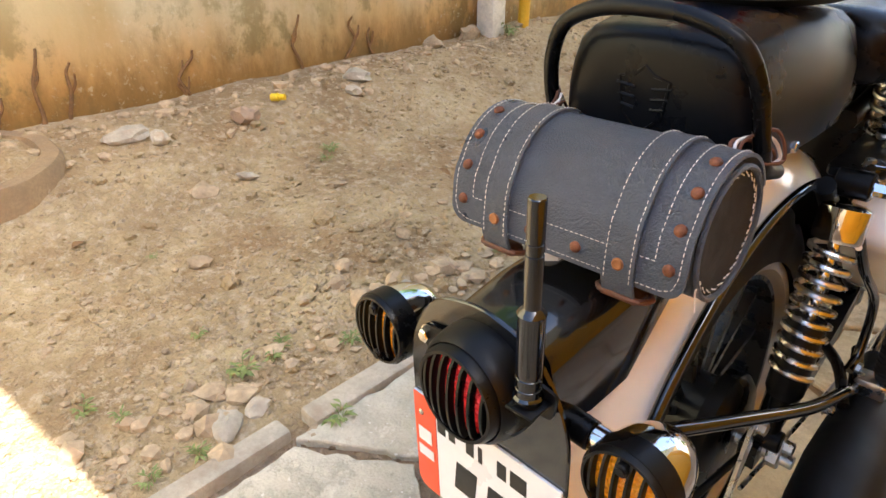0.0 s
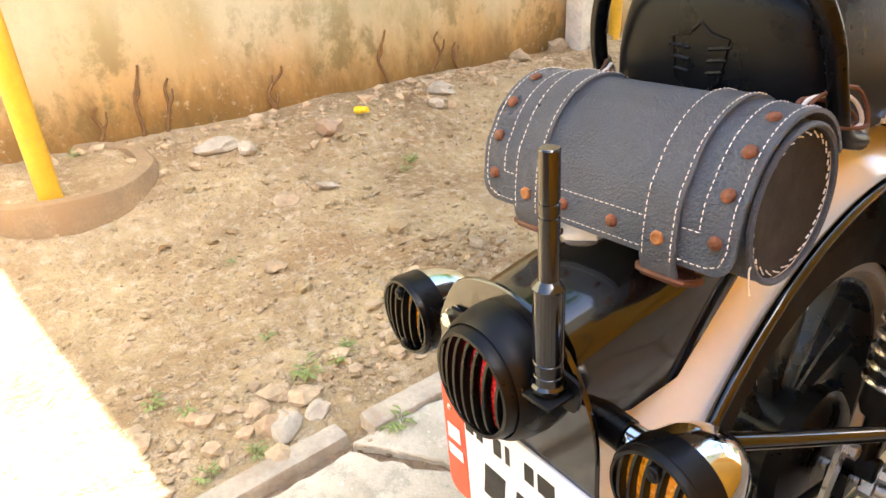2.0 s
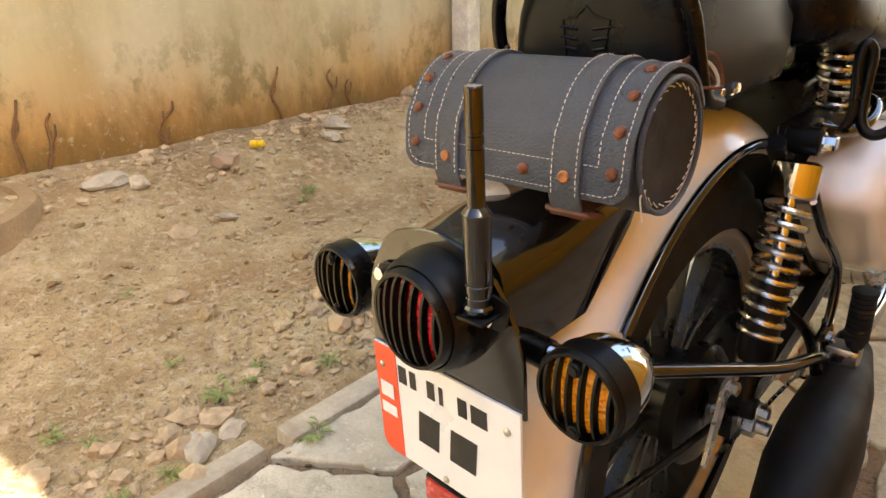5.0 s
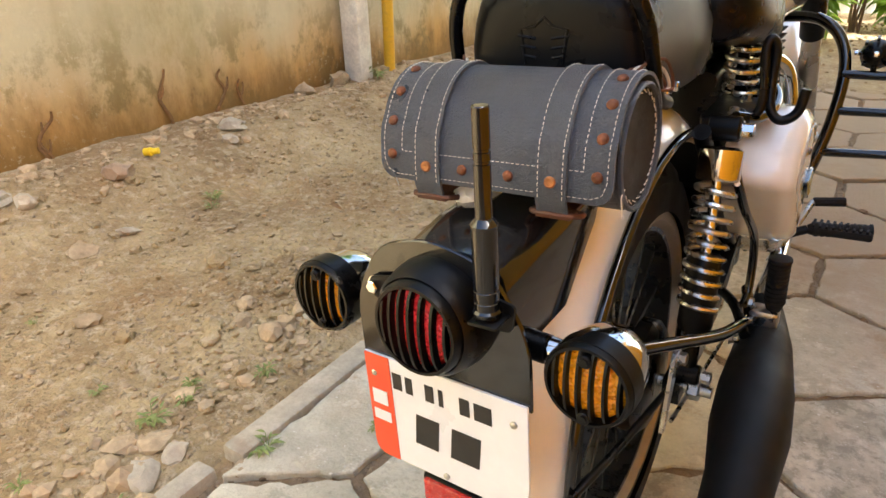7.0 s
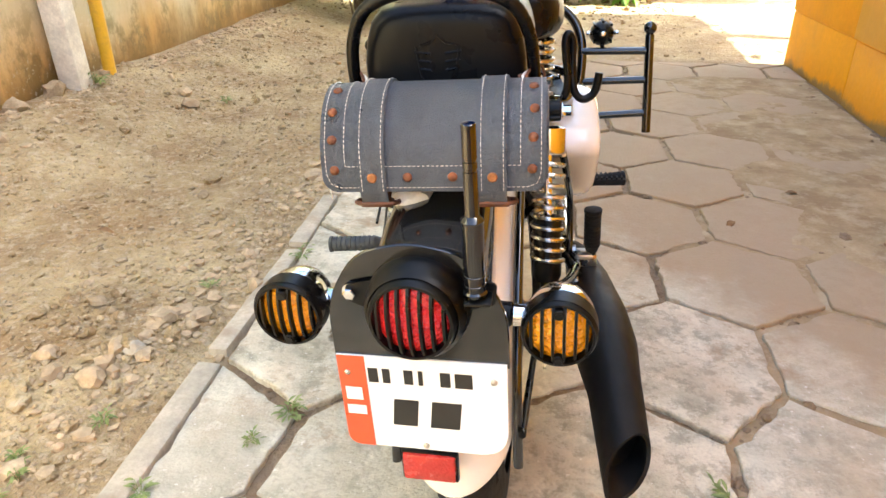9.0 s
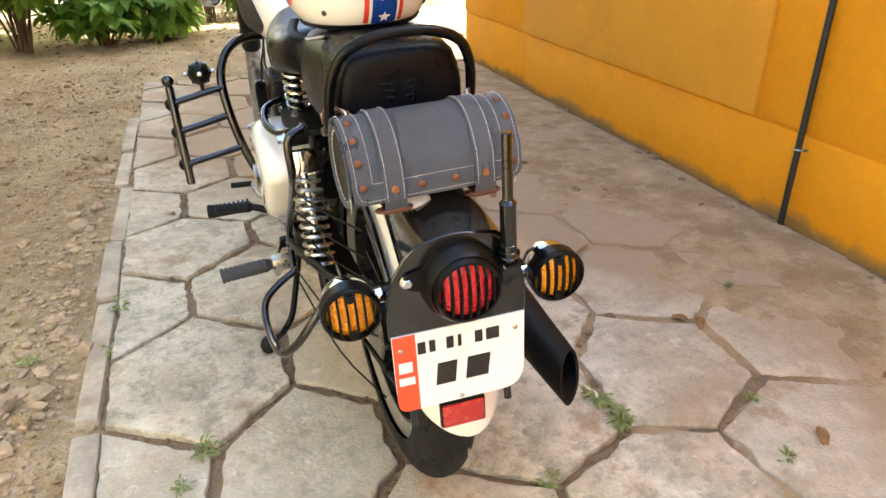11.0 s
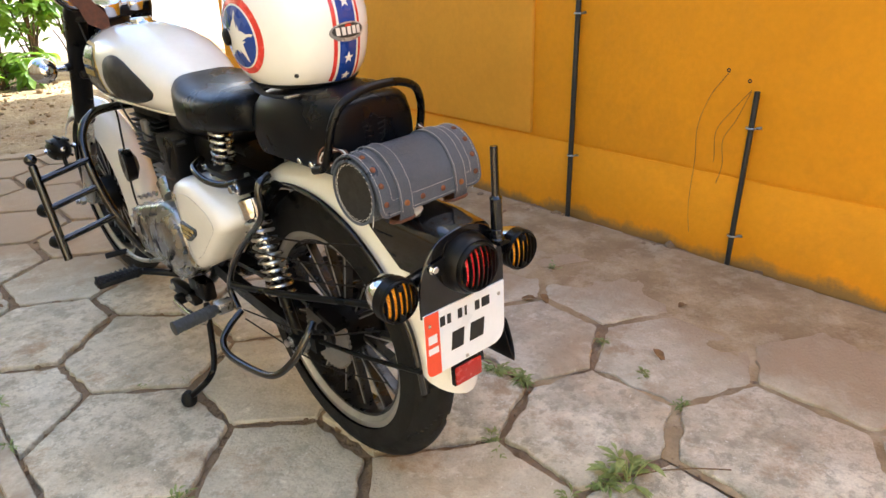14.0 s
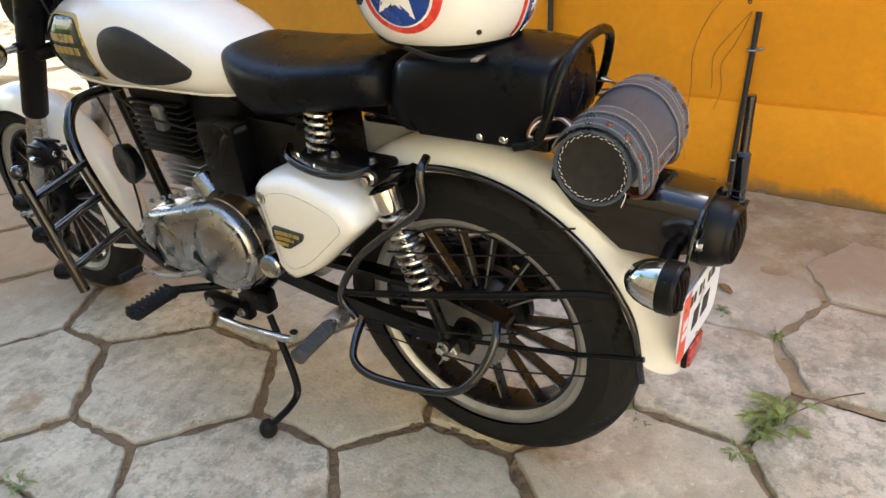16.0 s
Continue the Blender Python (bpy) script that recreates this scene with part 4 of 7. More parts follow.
for s, x in ((-1, -0.122), (1, 0.124)):
    top, bot = V((x, 0.078 if s > 0 else 0.1, 0.69)), V((x, -0.012, 0.36))
    d = (bot - top).normalized()
    bm = bmesh.new()
    lathe(bm, top + d * 0.024, d, [(0, 0), (0, 0.021), (0.004, 0.0285), (0.041, 0.0285), (0.045, 0.027), (0.045, 0.0)], 32)
    sh = part("shock_absorber", bm, CHROME, bike, "chrome shock absorber with exposed spring")
    bm = bmesh.new()
    rod(bm, top + d * 0.05, top + d * 0.2, 0.007)
    part("damper_rod", bm, CHROME, sh)
    bm = bmesh.new()
    rod(bm, top + d * 0.18, bot, 0.012)
    part("damper_body", bm, SATIN, sh)
    coil("spring", top + d * 0.07, top + d * 0.245, 0.0255, 0.0042, 10, SPRING, sh, "chrome coil spring")
    if s > 0:
        bm = bmesh.new()
        lathe(bm, top + d * 0.17, d, [(0, 0.021), (0.01, 0.0235), (0.1, 0.0235), (0.11, 0.019), (0.11, 0.0)], 24)
        part("lower_sleeve", bm, SATIN, sh, "black lower sleeve")
    bm = bmesh.new()
    rod(bm, top + V((-0.02, 0, 0)), top + V((0.02, 0, 0)), 0.017, ease=0.002, seg=20)
    part("mount_eye", bm, SATIN, sh)
    bm = bmesh.new()
    rod(bm, bot + V((-0.018, 0, 0)), bot + V((0.018, 0, 0)), 0.015, ease=0.002, seg=20)
    part("mount_eye", bm, SATIN, sh)
    bolt(top + V((s * 0.021, 0, 0)), (s, 0, 0), 0.009, 0.014, CHROME, sh)
    bolt(bot + V((s * 0.02, 0, 0)), (s, 0, 0), 0.009, 0.012, STEEL, sh)
    # bracket that carries shock and seat spring
    tube("shock_bracket", [(s * 0.13, 0.09, 0.7), (s * 0.152, 0.13, 0.69), (s * 0.165, 0.19, 0.694), (s * 0.155, 0.255, 0.706), (s * 0.12, 0.285, 0.712)], 0.0075, BLACK)
    bm = bmesh.new()
    extrude_poly(bm, rounded([(CX + s * 0.075, 0.07, 0.688), (CX + s * 0.135, 0.09, 0.688), (CX + s * 0.145, 0.18, 0.688), (CX + s * 0.135, 0.265, 0.688), (CX + s * 0.075, 0.285, 0.688)], 0.02), (0, 0, 1), 0.012, 0.002)
    part("spring_perch", bm, SATIN, bike)
    bm = bmesh.new()
    lathe(bm, (CX + s * 0.098, 0.236, 0.69), (0, 0, 1), [(0, 0.026), (0.005, 0.026), (0.008, 0.018), (0.014, 0.016), (0.014, 0)], 22)
    rod(bm, (CX + s * 0.098, 0.236, 0.7), (CX + s * 0.098, 0.228, 0.775), 0.009, seg=12)
    part("spring_seat", bm, SATIN, bike)
    coil("seat_spring", (CX + s * 0.098, 0.236, 0.695), (CX + s * 0.098, 0.226, 0.785), 0.0235, 0.0042, 5.5, SPRING, None, "chrome seat spring")
    for y in (0.115, 0.19):
        bolt((CX + s * 0.115, y, 0.7), (0, 0, 1), 0.0065, 0.008, STEEL)
    bolt((CX + s * 0.13, 0.235, 0.68), (s, 0, 0), 0.007, 0.006, CHROME)
    bolt((CX + s * 0.13, 0.268, 0.695), (s, 0, 0), 0.006, 0.006, CHROME)

# ---- seats ----
bm = bmesh.new()


def pillion_ring(y, inset, top):
    w = 0.092 - inset
    return [V((u * w, y, z)) for u, z in ((-1.0, 0.775 + inset), (-1.05, 0.80), (-1.05, 0.83), (-1.01, top - 0.04), (-0.93, top - 0.018), (-0.78, top - 0.005), (-0.5, top), (0, top + 0.002), (0.5, top), (0.78, top - 0.005), (0.93, top - 0.018), (1.01, top - 0.04), (1.05, 0.83), (1.05, 0.80), (1.0, 0.775 + inset), (0.5, 0.77 + inset), (0, 0.77 + inset), (-0.5, 0.77 + inset))]


pr = pillion_ring(0, 0.0, 0.894)
pc = V((0, 0, 0.835))
rear = [[pc + (p - pc) * k + V((0, y, 0)) for p in pr] for k, y in ((0.05, -0.2056), (0.35, -0.2055), (0.6, -0.205), (0.76, -0.2035), (0.87, -0.2005), (0.94, -0.196), (0.98, -0.19), (0.995, -0.182))]
loft(bm, rear + [pillion_ring(y, i, t) for y, i, t in ((-0.17, 0.0, 0.895), (-0.11, -0.004, 0.902), (-0.03, -0.006, 0.9), (0.05, -0.006, 0.89), (0.08, 0.002, 0.876), (0.092, 0.02, 0.86))])
pil = part("pillion_seat", bm, VINYL, bike, "black vinyl pillion pad with embossed shield", 50)
bm = bmesh.new()
sweep(bm, [V((u * 0.084, -0.1975 + 0.012 * abs(u) ** 4, 0.8815 - 0.012 * abs(u) ** 4)) for u in (-1, -0.85, -0.5, 0, 0.5, 0.85, 1)], 0.0018, 6, 4)
part("piping", bm, VINYL, pil)
# embossed shield with wing bars
cz = 0.83
K = 1.2
sh_pts = [(-0.021, 0.016), (-0.008, 0.019), (0, 0.026), (0.008, 0.019), (0.021, 0.016), (0.017, -0.012), (0, -0.026), (-0.017, -0.012)]
bm = bmesh.new()
sweep(bm, [V((-0.005 + K * x, -0.2056, cz + K * z)) for x, z in sh_pts], 0.0017, 6, 1, True)
part("embossed_shield", bm, VINYL, pil)
for s in (-1, 1):
    for dz, l in ((0.009, 0.016), (0.001, 0.014), (-0.007, 0.012)):
        bm = bmesh.new()
        sweep(bm, [V((-0.005 + K * s * 0.007, -0.2056, cz + K * dz)), V((-0.005 + K * s * (0.007 + l), -0.2056, cz + K * (dz + 0.002)))], 0.0017, 6, 1)
        part("embossed_bar", bm, VINYL, pil)
bm = bmesh.new()


def rider_ring(y, w, top, bot, e=3.2):
    return oval(y, CX, (top + bot) / 2, w, (top - bot) / 2, (top - bot) / 2, e)


loft(bm, [rider_ring(*r) for r in ((0.066, 0.09, 0.862, 0.80), (0.075, 0.112, 0.876, 0.79), (0.12, 0.13, 0.878, 0.786), (0.2, 0.14, 0.872, 0.772), (0.27, 0.14, 0.867, 0.755), (0.32, 0.136, 0.867, 0.745), (0.365, 0.13, 0.868, 0.738), (0.41, 0.118, 0.871, 0.752), (0.448, 0.1, 0.874, 0.778), (0.475, 0.081, 0.873, 0.802), (0.492, 0.058, 0.867, 0.82), (0.5, 0.032, 0.858, 0.834))])
part("rider_seat", bm, VINYL, bike, "black vinyl sprung rider seat", 60)
bm = bmesh.new()
box(bm, (CX, 0.06, 0.79), (0.17, 0.1, 0.03), 0.006)
box(bm, (0, -0.07, 0.762), (0.15, 0.24, 0.02), 0.005)
part("seat_base", bm, SATIN, bike)
for y, z in ((-0.085, 0.776), (-0.125, 0.776)):
    for s in (-1, 1):
        bolt((s * 0.094, y, z), (s, 0, 0), 0.006, 0.006, CHROME)
tube("grab_rail", [(-0.108, -0.15, 0.772), (-0.108, -0.185, 0.785), (-0.107, -0.203, 0.82), (-0.101, -0.214, 0.86), (-0.083, -0.222, 0.893), (-0.045, -0.226, 0.91), (0, -0.227, 0.914), (0.045, -0.226, 0.91), (0.083, -0.222, 0.893), (0.1, -0.214, 0.86), (0.105, -0.203, 0.82), (0.106, -0.185, 0.785), (0.106, -0.15, 0.772)], 0.0076, SATIN, label="black tubular grab rail", seg=14)

# ---- side covers ----
for s in (-1, 1):
    out = rounded([(0.347, 0.65), (0.312, 0.674), (0.24, 0.686), (0.165, 0.668), (0.105, 0.646), (0.082, 0.61), (0.22, 0.48), (0.29, 0.443), (0.322, 0.46)], [0.03, 0.03, 0.035, 0.03, 0.03, 0.05, 0.06, 0.03, 0.03], 5)
    mid = V((0.205, 0.585, 0))
    bm = bmesh.new()
    rings = []
    for dx, k in ((0.0, 0.98), (0.045, 1.0), (0.07, 0.985), (0.087, 0.93), (0.096, 0.82), (0.099, 0.6), (0.1, 0.3)):
        rings.append([V((CX + s * (0.105 + dx), mid.x + (p.x - mid.x) * k, mid.y + (p.y - mid.y) * k)) for p in out])
    loft(bm, rings)
    cover = part("side_cover", bm, WHITE, bike, "cream white side cover", 50)
    # pressed panel line
    bm = bmesh.new()
    sweep(bm, [V((CX + s * 0.2029, mid.x + (p.x - mid.x) * 0.71 + 0.004, mid.y + (p.y - mid.y) * 0.71)) for p in out], 0.0008, 5, 1, True)
    part("panel_line", bm, GREY, cover)
    bm = bmesh.new()
    lathe(bm, (CX + s * 0.196, 0.312, 0.632), (s, 0, 0), [(0, 0.013), (0.006, 0.013), (0.008, 0.01), (0.006, 0.008), (0.006, 0)], 20)
    part("cover_lock", bm, STEEL, cover)
    # winged badge
    bm = bmesh.new()
    ex = V((s, 0, 0))
    bx = CX + s * 0.2105
    for k, (l, w_) in enumerate(((0.062, 0.009), (0.046, 0.008), (0.03, 0.007))):
        z0 = 0.566 - k * 0.011
        extrude_poly(bm, rounded([(bx, 0.286, z0), (bx, 0.286 - l, z0 + 0.001), (bx, 0.286 - l, z0 + w_), (bx, 0.286, z0 + w_)], 0.002), ex, 0.0012)
    part("winged_badge", bm, GOLD, cover, "gold winged badge")
    bm = bmesh.new()
    bx = CX + s * 0.202
    extrude_poly(bm, rounded([(bx, 0.293, 0.581), (bx, 0.295, 0.554), (bx, 0.272, 0.537), (bx, 0.255, 0.539), (bx, 0.22, 0.562), (bx, 0.214, 0.578)], 0.006), ex, 0.0085, 0.001)
    part("badge_base", bm, NAVY, cover)

# ---- tank ----
bm = bmesh.new()
tank_rows = ((0.405, 0.82, 0.03, 0.03, 0.03), (0.425, 0.82, 0.064, 0.04, 0.05), (0.46, 0.824, 0.094, 0.056, 0.066), (0.52, 0.834, 0.115, 0.08, 0.08), (0.60, 0.844, 0.129, 0.104, 0.09), (0.72, 0.853, 0.138, 0.12, 0.1), (0.84, 0.856, 0.14, 0.117, 0.108), (0.93, 0.858, 0.134, 0.104, 0.106), (0.985, 0.857, 0.119, 0.085, 0.096), (1.02, 0.854, 0.092, 0.06, 0.076), (1.038, 0.85, 0.052, 0.033, 0.045))
loft(bm, [oval(y, CX, z, w, u, d, 2.5, 40) for y, z, w, u, d in tank_rows])
tank = part("fuel_tank", bm, WHITE, bike, "cream white teardrop fuel tank with black knee pads", 60)
bm = bmesh.new()
for s in (-1, 1):
    sweep(bm, [V((CX + s * w * 0.73, y, z - d * 0.78)) for y, z, w, u, d in tank_rows[1:-1]], 0.004, 6, 3)
part("tank_seam", bm, WHITE, tank)


def tank_x(y, z):
    """Half width of the tank at a height."""
    for (y0, *a), (y1, *b) in zip(tank_rows, tank_rows[1:]):
        if y0 <= y <= y1:
            t = (y - y0) / (y1 - y0)
            c, w, u, d = (p + (q - p) * t for p, q in zip(a, b))
            h = u if z > c else d
            return w * max(0.0, 1 - min(1, abs(z - c) / h) ** 2.5) ** (1 / 2.5)
    return 0.0


def on_tank(outline, s, thick, m, name, label, crown=0.0):
    """A pad laid on the tank's flank."""
    mid = sum((V(p) for p in outline), V((0, 0))) / len(outline)
    rings = []
    for k, h in ((1.0, 0.0), (0.99, thick * 0.7), (0.94, thick), (0.7, thick + crown), (0.4, thick + crown * 1.2), (0.1, thick + crown * 1.2)):
        rings.append([V((CX + s * (tank_x(*(mid + (V(p) - mid) * k)) + h), *(mid + (V(p) - mid) * k))) for p in outline])
    bm = bmesh.new()
    loft(bm, rings)
    part(name, bm, m, tank, label, 50)


for s in (-1, 1):
    pad = rounded([(0.775, 0.85), (0.76, 0.898), (0.705, 0.914), (0.63, 0.896), (0.56, 0.862), (0.512, 0.83), (0.528, 0.812), (0.6, 0.794), (0.70, 0.784), (0.758, 0.80)], 0.05, 5)
    on_tank([p.to_2d() for p in [V((*q.to_2d(), 0)) for q in [V((a.x, a.y, 0)) for a in pad]]], s, 0.004, PADRUB, "knee_pad", "black rubber knee pad", 0.006)
    bd = rounded([(0.99, 0.84), (0.995, 0.88), (0.945, 0.932), (0.83, 0.93), (0.808, 0.86), (0.79, 0.79), (0.87, 0.785), (0.965, 0.8)], 0.02, 4)
    on_tank([V((a.x, a.y)) for a in bd], s, 0.0012, GOLD, "badge_border", "gold line")
    bd = rounded([(0.985, 0.842), (0.989, 0.878), (0.941, 0.926), (0.838, 0.923), (0.817, 0.86), (0.8, 0.798), (0.87, 0.793), (0.96, 0.808)], 0.02, 4)
    on_tank([V((a.x, a.y)) for a in bd], s, 0.002, NAVY, "tank_badge", "dark green black badge panel")
    for z0, y0, y1 in ((0.872, 0.95, 0.845), (0.845, 0.95, 0.835)):
        bm = bmesh.new()
        for k in range(5):
            ya = y0 + (y1 - y0) * k / 5
            yb = ya + (y1 - y0) * 0.15
            loft(bm, [[V((CX + s * (tank_x(y, z) + h), y, z)) for y, z in ((ya, z0), (yb, z0), (yb, z0 + 0.016), (ya, z0 + 0.016))] for h in (0.0015, 0.0032)])
        part("badge_bars", bm, GOLD, tank)
bm = bmesh.new()
lathe(bm, (CX, 0.79, 0.968), (0, 0.05, 1), [(0, 0.04), (0.006, 0.038), (0.008, 0.03), (0.014, 0.029), (0.018, 0.024), (0.019, 0)], 32)
part("filler_cap", bm, CHROME, tank, "chrome fuel cap")

# ---- engine ----
bm = bmesh.new()
loft(bm, [oval(y, CX, z, w, h, h, 3.5) for y, z, w, h in ((0.36, 0.40, 0.06, 0.06), (0.42, 0.42, 0.09, 0.11), (0.6, 0.42, 0.1, 0.13), (0.75, 0.40, 0.1, 0.11), (0.84, 0.37, 0.06, 0.06))])
eng = part("engine", bm, ALU, bike, "polished alloy single cylinder engine with black fins")
for s in (-1, 1):
    # outline round a large rear circle and a small front one
    out = []
    for k in range(48):
        a = 2 * math.pi * k / 48
        y0, z0, r0 = (0.768, 0.405, 0.075) if math.cos(a) > 0.12 else (0.555, 0.43, 0.113)
        out.append(V((0, y0 + r0 * math.cos(a), z0 + r0 * math.sin(a))))
    mid = V((0, 0.6, 0.425))
    bm = bmesh.new()
    loft(bm, [[V((CX + s * x, mid.y + (p.y - mid.y) * k, mid.z + (p.z - mid.z) * k)) for p in out] for x, k in ((0.08, 1.02), (0.118, 1.02), (0.12, 1.0), (0.138, 1.0), (0.148, 0.975), (0.155, 0.92), (0.159, 0.84), (0.162, 0.6), (0.164, 0.3))])
    cover = part("engine_cover", bm, ALU, eng, "polished alloy engine cover", 40)
    bm = bmesh.new()
    lathe(bm, (CX + s * 0.152, 0.535, 0.44), (s, 0, 0.05), [(0, 0.085), (0.008, 0.084), (0.016, 0.074), (0.021, 0.05), (0.023, 0.02), (0.023, 0)], 40)
    part("clutch_dome", bm, ALU, cover)
    bm = bmesh.new()
    lathe(bm, (CX + s * 0.152, 0.725, 0.41), (s, 0, 0), [(0, 0.062), (0.009, 0.061), (0.014, 0.054), (0.015, 0.03), (0.013, 0.028), (0.013, 0)], 36)
    part("stator_dome", bm, ALU, cover)
    bm = bmesh.new()
    box(bm, (CX + s * 0.166, 0.605, 0.40), (0.006, 0.05, 0.022), 0.002, Matrix.Rotation(0.35, 4, "X"))
    part("cover_badge", bm, SATIN, cover, "black cast name bar")
    for k in range(10):
        p = out[int(k * 4.8)]
        q = mid + (p - mid) * 0.93
        bolt((CX + s * 0.154, q.y, q.z), (s, 0, 0), 0.0048, 0.006, STEEL, cover)
    for k in range(4):
        bolt((CX + s * 0.12, 0.66 + k * 0.045, 0.535 - k * 0.014), (s, 0, 0.6), 0.0055, 0.012, STEEL, cover)
bm = bmesh.new()
rod(bm, (CX, 0.69, 0.48), (CX, 0.73, 0.74), 0.05, seg=24)
cyl = part("cylinder", bm, MATTE, eng, "black finned cylinder")
for k in range(5):
    z = 0.525 + k * 0.0145
    bm = bmesh.new()
    box(bm, (CX, 0.70 + k * 0.003, z), (0.15, 0.14, 0.0045), 0.0018, seg=1)
    part("fin", bm, CAST, cyl)
for k in range(9):
    z = 0.612 + k * 0.0145
    bm = bmesh.new()
    box(bm, (CX, 0.728 + k * 0.002, z), (0.165, 0.19, 0.004), 0.0015, seg=1)
    part("fin", bm, MATTE, cyl)
bm = bmesh.new()
box(bm, (CX, 0.735, 0.752), (0.14, 0.2, 0.045), 0.01)
part("head_cover", bm, MATTE, cyl, "black cylinder head cover")
bm = bmesh.new()
box(bm, (CX, 0.575, 0.69), (0.1, 0.16, 0.13), 0.015)
rod(bm, (CX - 0.05, 0.59, 0.66), (CX - 0.085, 0.59, 0.66), 0.022, seg=18, ease=0.003)
part("throttle_body", bm, MATTE, eng, "black intake and throttle body")
bm = bmesh.new()
box(bm, (CX - 0.085, 0.715, 0.70), (0.022, 0.03, 0.06), 0.006)
part("spark_plug_cap", bm, CAST, cyl, "grey spark plug cap")
bm = bmesh.new()
lathe(bm, (-0.105, 0.385, 0.43), (-1, -0.1, 0.1), [(0, 0.026), (0.045, 0.027), (0.05, 0.023), (0.047, 0.019), (0.047, 0)], 24)
part("breather_cap", bm, ALU, eng)
bm = bmesh.new()
lathe(bm, (-0.085, 0.83, 0.585), (-1, 0.15, 0), [(0, 0.02), (0.012, 0.045), (0.035, 0.05), (0.04, 0.047), (0.04, 0.02), (0.034, 0)], 30)
part("horn", bm, SATIN, bike, "black disc horn")
bm = bmesh.new()
lathe(bm, (-0.105, 0.555, 0.55), (0.1, 0.6, 0.5), [(0, 0.028), (0.05, 0.028), (0.054, 0.022), (0.06, 0.02), (0.06, 0)], 24)
part("starter_housing", bm, ALU, eng)
tube("throttle_cable", [(-0.03, 0.55, 0.66), (-0.1, 0.62, 0.7), (-0.09, 0.78, 0.72), (-0.06, 0.95, 0.8), (-0.05, 1.0, 0.95)], 0.003, RUBBER, seg=6)
tube("clutch_cable", [(-0.09, 0.9, 0.4), (-0.115, 0.84, 0.5), (-0.1, 0.86, 0.65), (-0.07, 0.95, 0.75), (-0.09, 1.0, 0.98)], 0.003, RUBBER, seg=6)
tube("hose", [(-0.09, 0.42, 0.72), (-0.12, 0.46, 0.7), (-0.11, 0.5, 0.62), (-0.08, 0.52, 0.55)], 0.006, RUBBER, seg=8)

# exhaust on the right
tube("exhaust_pipe", [(0.06, 0.76, 0.68), (0.1, 0.87, 0.62), (0.125, 0.88, 0.45), (0.15, 0.78, 0.31), (0.165, 0.55, 0.29), (0.172, 0.3, 0.315)], 0.019, CHROME, seg=16, label="chrome exhaust pipe")
bm = bmesh.new()
mrows = ((0.33, 0.176, 0.32, 0.022, 0.022), (0.29, 0.189, 0.325, 0.026, 0.026), (0.16, 0.202, 0.33, 0.041, 0.045), (0.02, 0.213, 0.333, 0.05, 0.055), (-0.06, 0.219, 0.331, 0.05, 0.055), (-0.15, 0.225, 0.325, 0.04, 0.046), (-0.3, 0.230, 0.312, 0.034, 0.04))
rings = [oval(y, cx, cz, w, h, h, 2.3, 28) for y, cx, cz, w, h in mrows]
for p in rings[-1]:
    p.y += (p.z - 0.312) * 0.35 + (p.x - 0.23) * 0.9
inner = [V((0.23 + (p.x - 0.23) * 0.84, p.y + 0.002, 0.312 + (p.z - 0.312) * 0.84)) for p in rings[-1]]
deep = [V((p.x, p.y + 0.06, p.z)) for p in inner]
loft(bm, rings + [inner, deep])
muf = part("muffler", bm, MATTE, bike, "matte black slash cut muffler")
bm = bmesh.new()
for k, (y, z, l) in enumerate(((0.045, 0.35, 0.012), (0.04, 0.343, 0.02), (0.02, 0.335, 0.016))):
    box(bm, (0.2605 - (z - 0.335) * 0.3, y, z), (0.0035, l, 0.003), 0)
part("muffler_logo", bm, GREY, muf, "small grey printed mark")
for y, z in ((0.16, 0.385), (0.05, 0.395)):
    bolt((0.165, y, z), (1, 0, 0.2), 0.006, 0.012, STEEL)
tube("muffler_bracket", [(0.1, 0.2, 0.40), (0.15, 0.14, 0.4), (0.18, 0.08, 0.38)], 0.008, SATIN)
# rear drum and brake arm on the right
bm = bmesh.new()
lathe(bm, REAR + V((0.04, 0, 0)), (1, 0, 0), [(0, 0.085), (0.02, 0.085), (0.03, 0.075), (0.036, 0.03), (0.036, 0)], 36)
part("brake_drum", bm, SATIN, bike, "dark brake drum")
bm = bmesh.new()
extrude_poly(bm, rounded([(0.118, -0.045, 0.43), (0.118, -0.075, 0.43), (0.118, -0.115, 0.33), (0.118, -0.10, 0.325)], 0.006), (1, 0, 0), 0.005)
arm = part("brake_arm", bm, STEEL, bike, "zinc plated brake arm")
bolt((0.123, -0.06, 0.418), (1, 0, 0), 0.009, 0.01, STEEL, arm)
tube("brake_rod", [(0.125, -0.11, 0.33), (0.14, 0.15, 0.32), (0.15, 0.5, 0.28)], 0.003, STEEL, seg=6)

# ---- foot rests, levers, stands ----


def footrest(name, p, q, m, label):
    p, q = V(p), V(q)
    d = (q - p).normalized()
    L = (q - p).length
    bm = bmesh.new()
    lathe(bm, p, d, [(0, 0.01), (0.012, 0.014)] + [v for k in range(9) for v in ((0.014 + k * (L - 0.02) / 9, 0.0155), (0.014 + (k + 0.55) * (L - 0.02) / 9, 0.0155), (0.014 + (k + 0.6) * (L - 0.02) / 9, 0.0138), (0.014 + (k + 0.95) * (L - 0.02) / 9, 0.0138))] + [(L - 0.006, 0.0165), (L - 0.001, 0.0165), (L, 0.014), (L, 0)], 20)
    return part(name, bm, m, bike, label, 30)


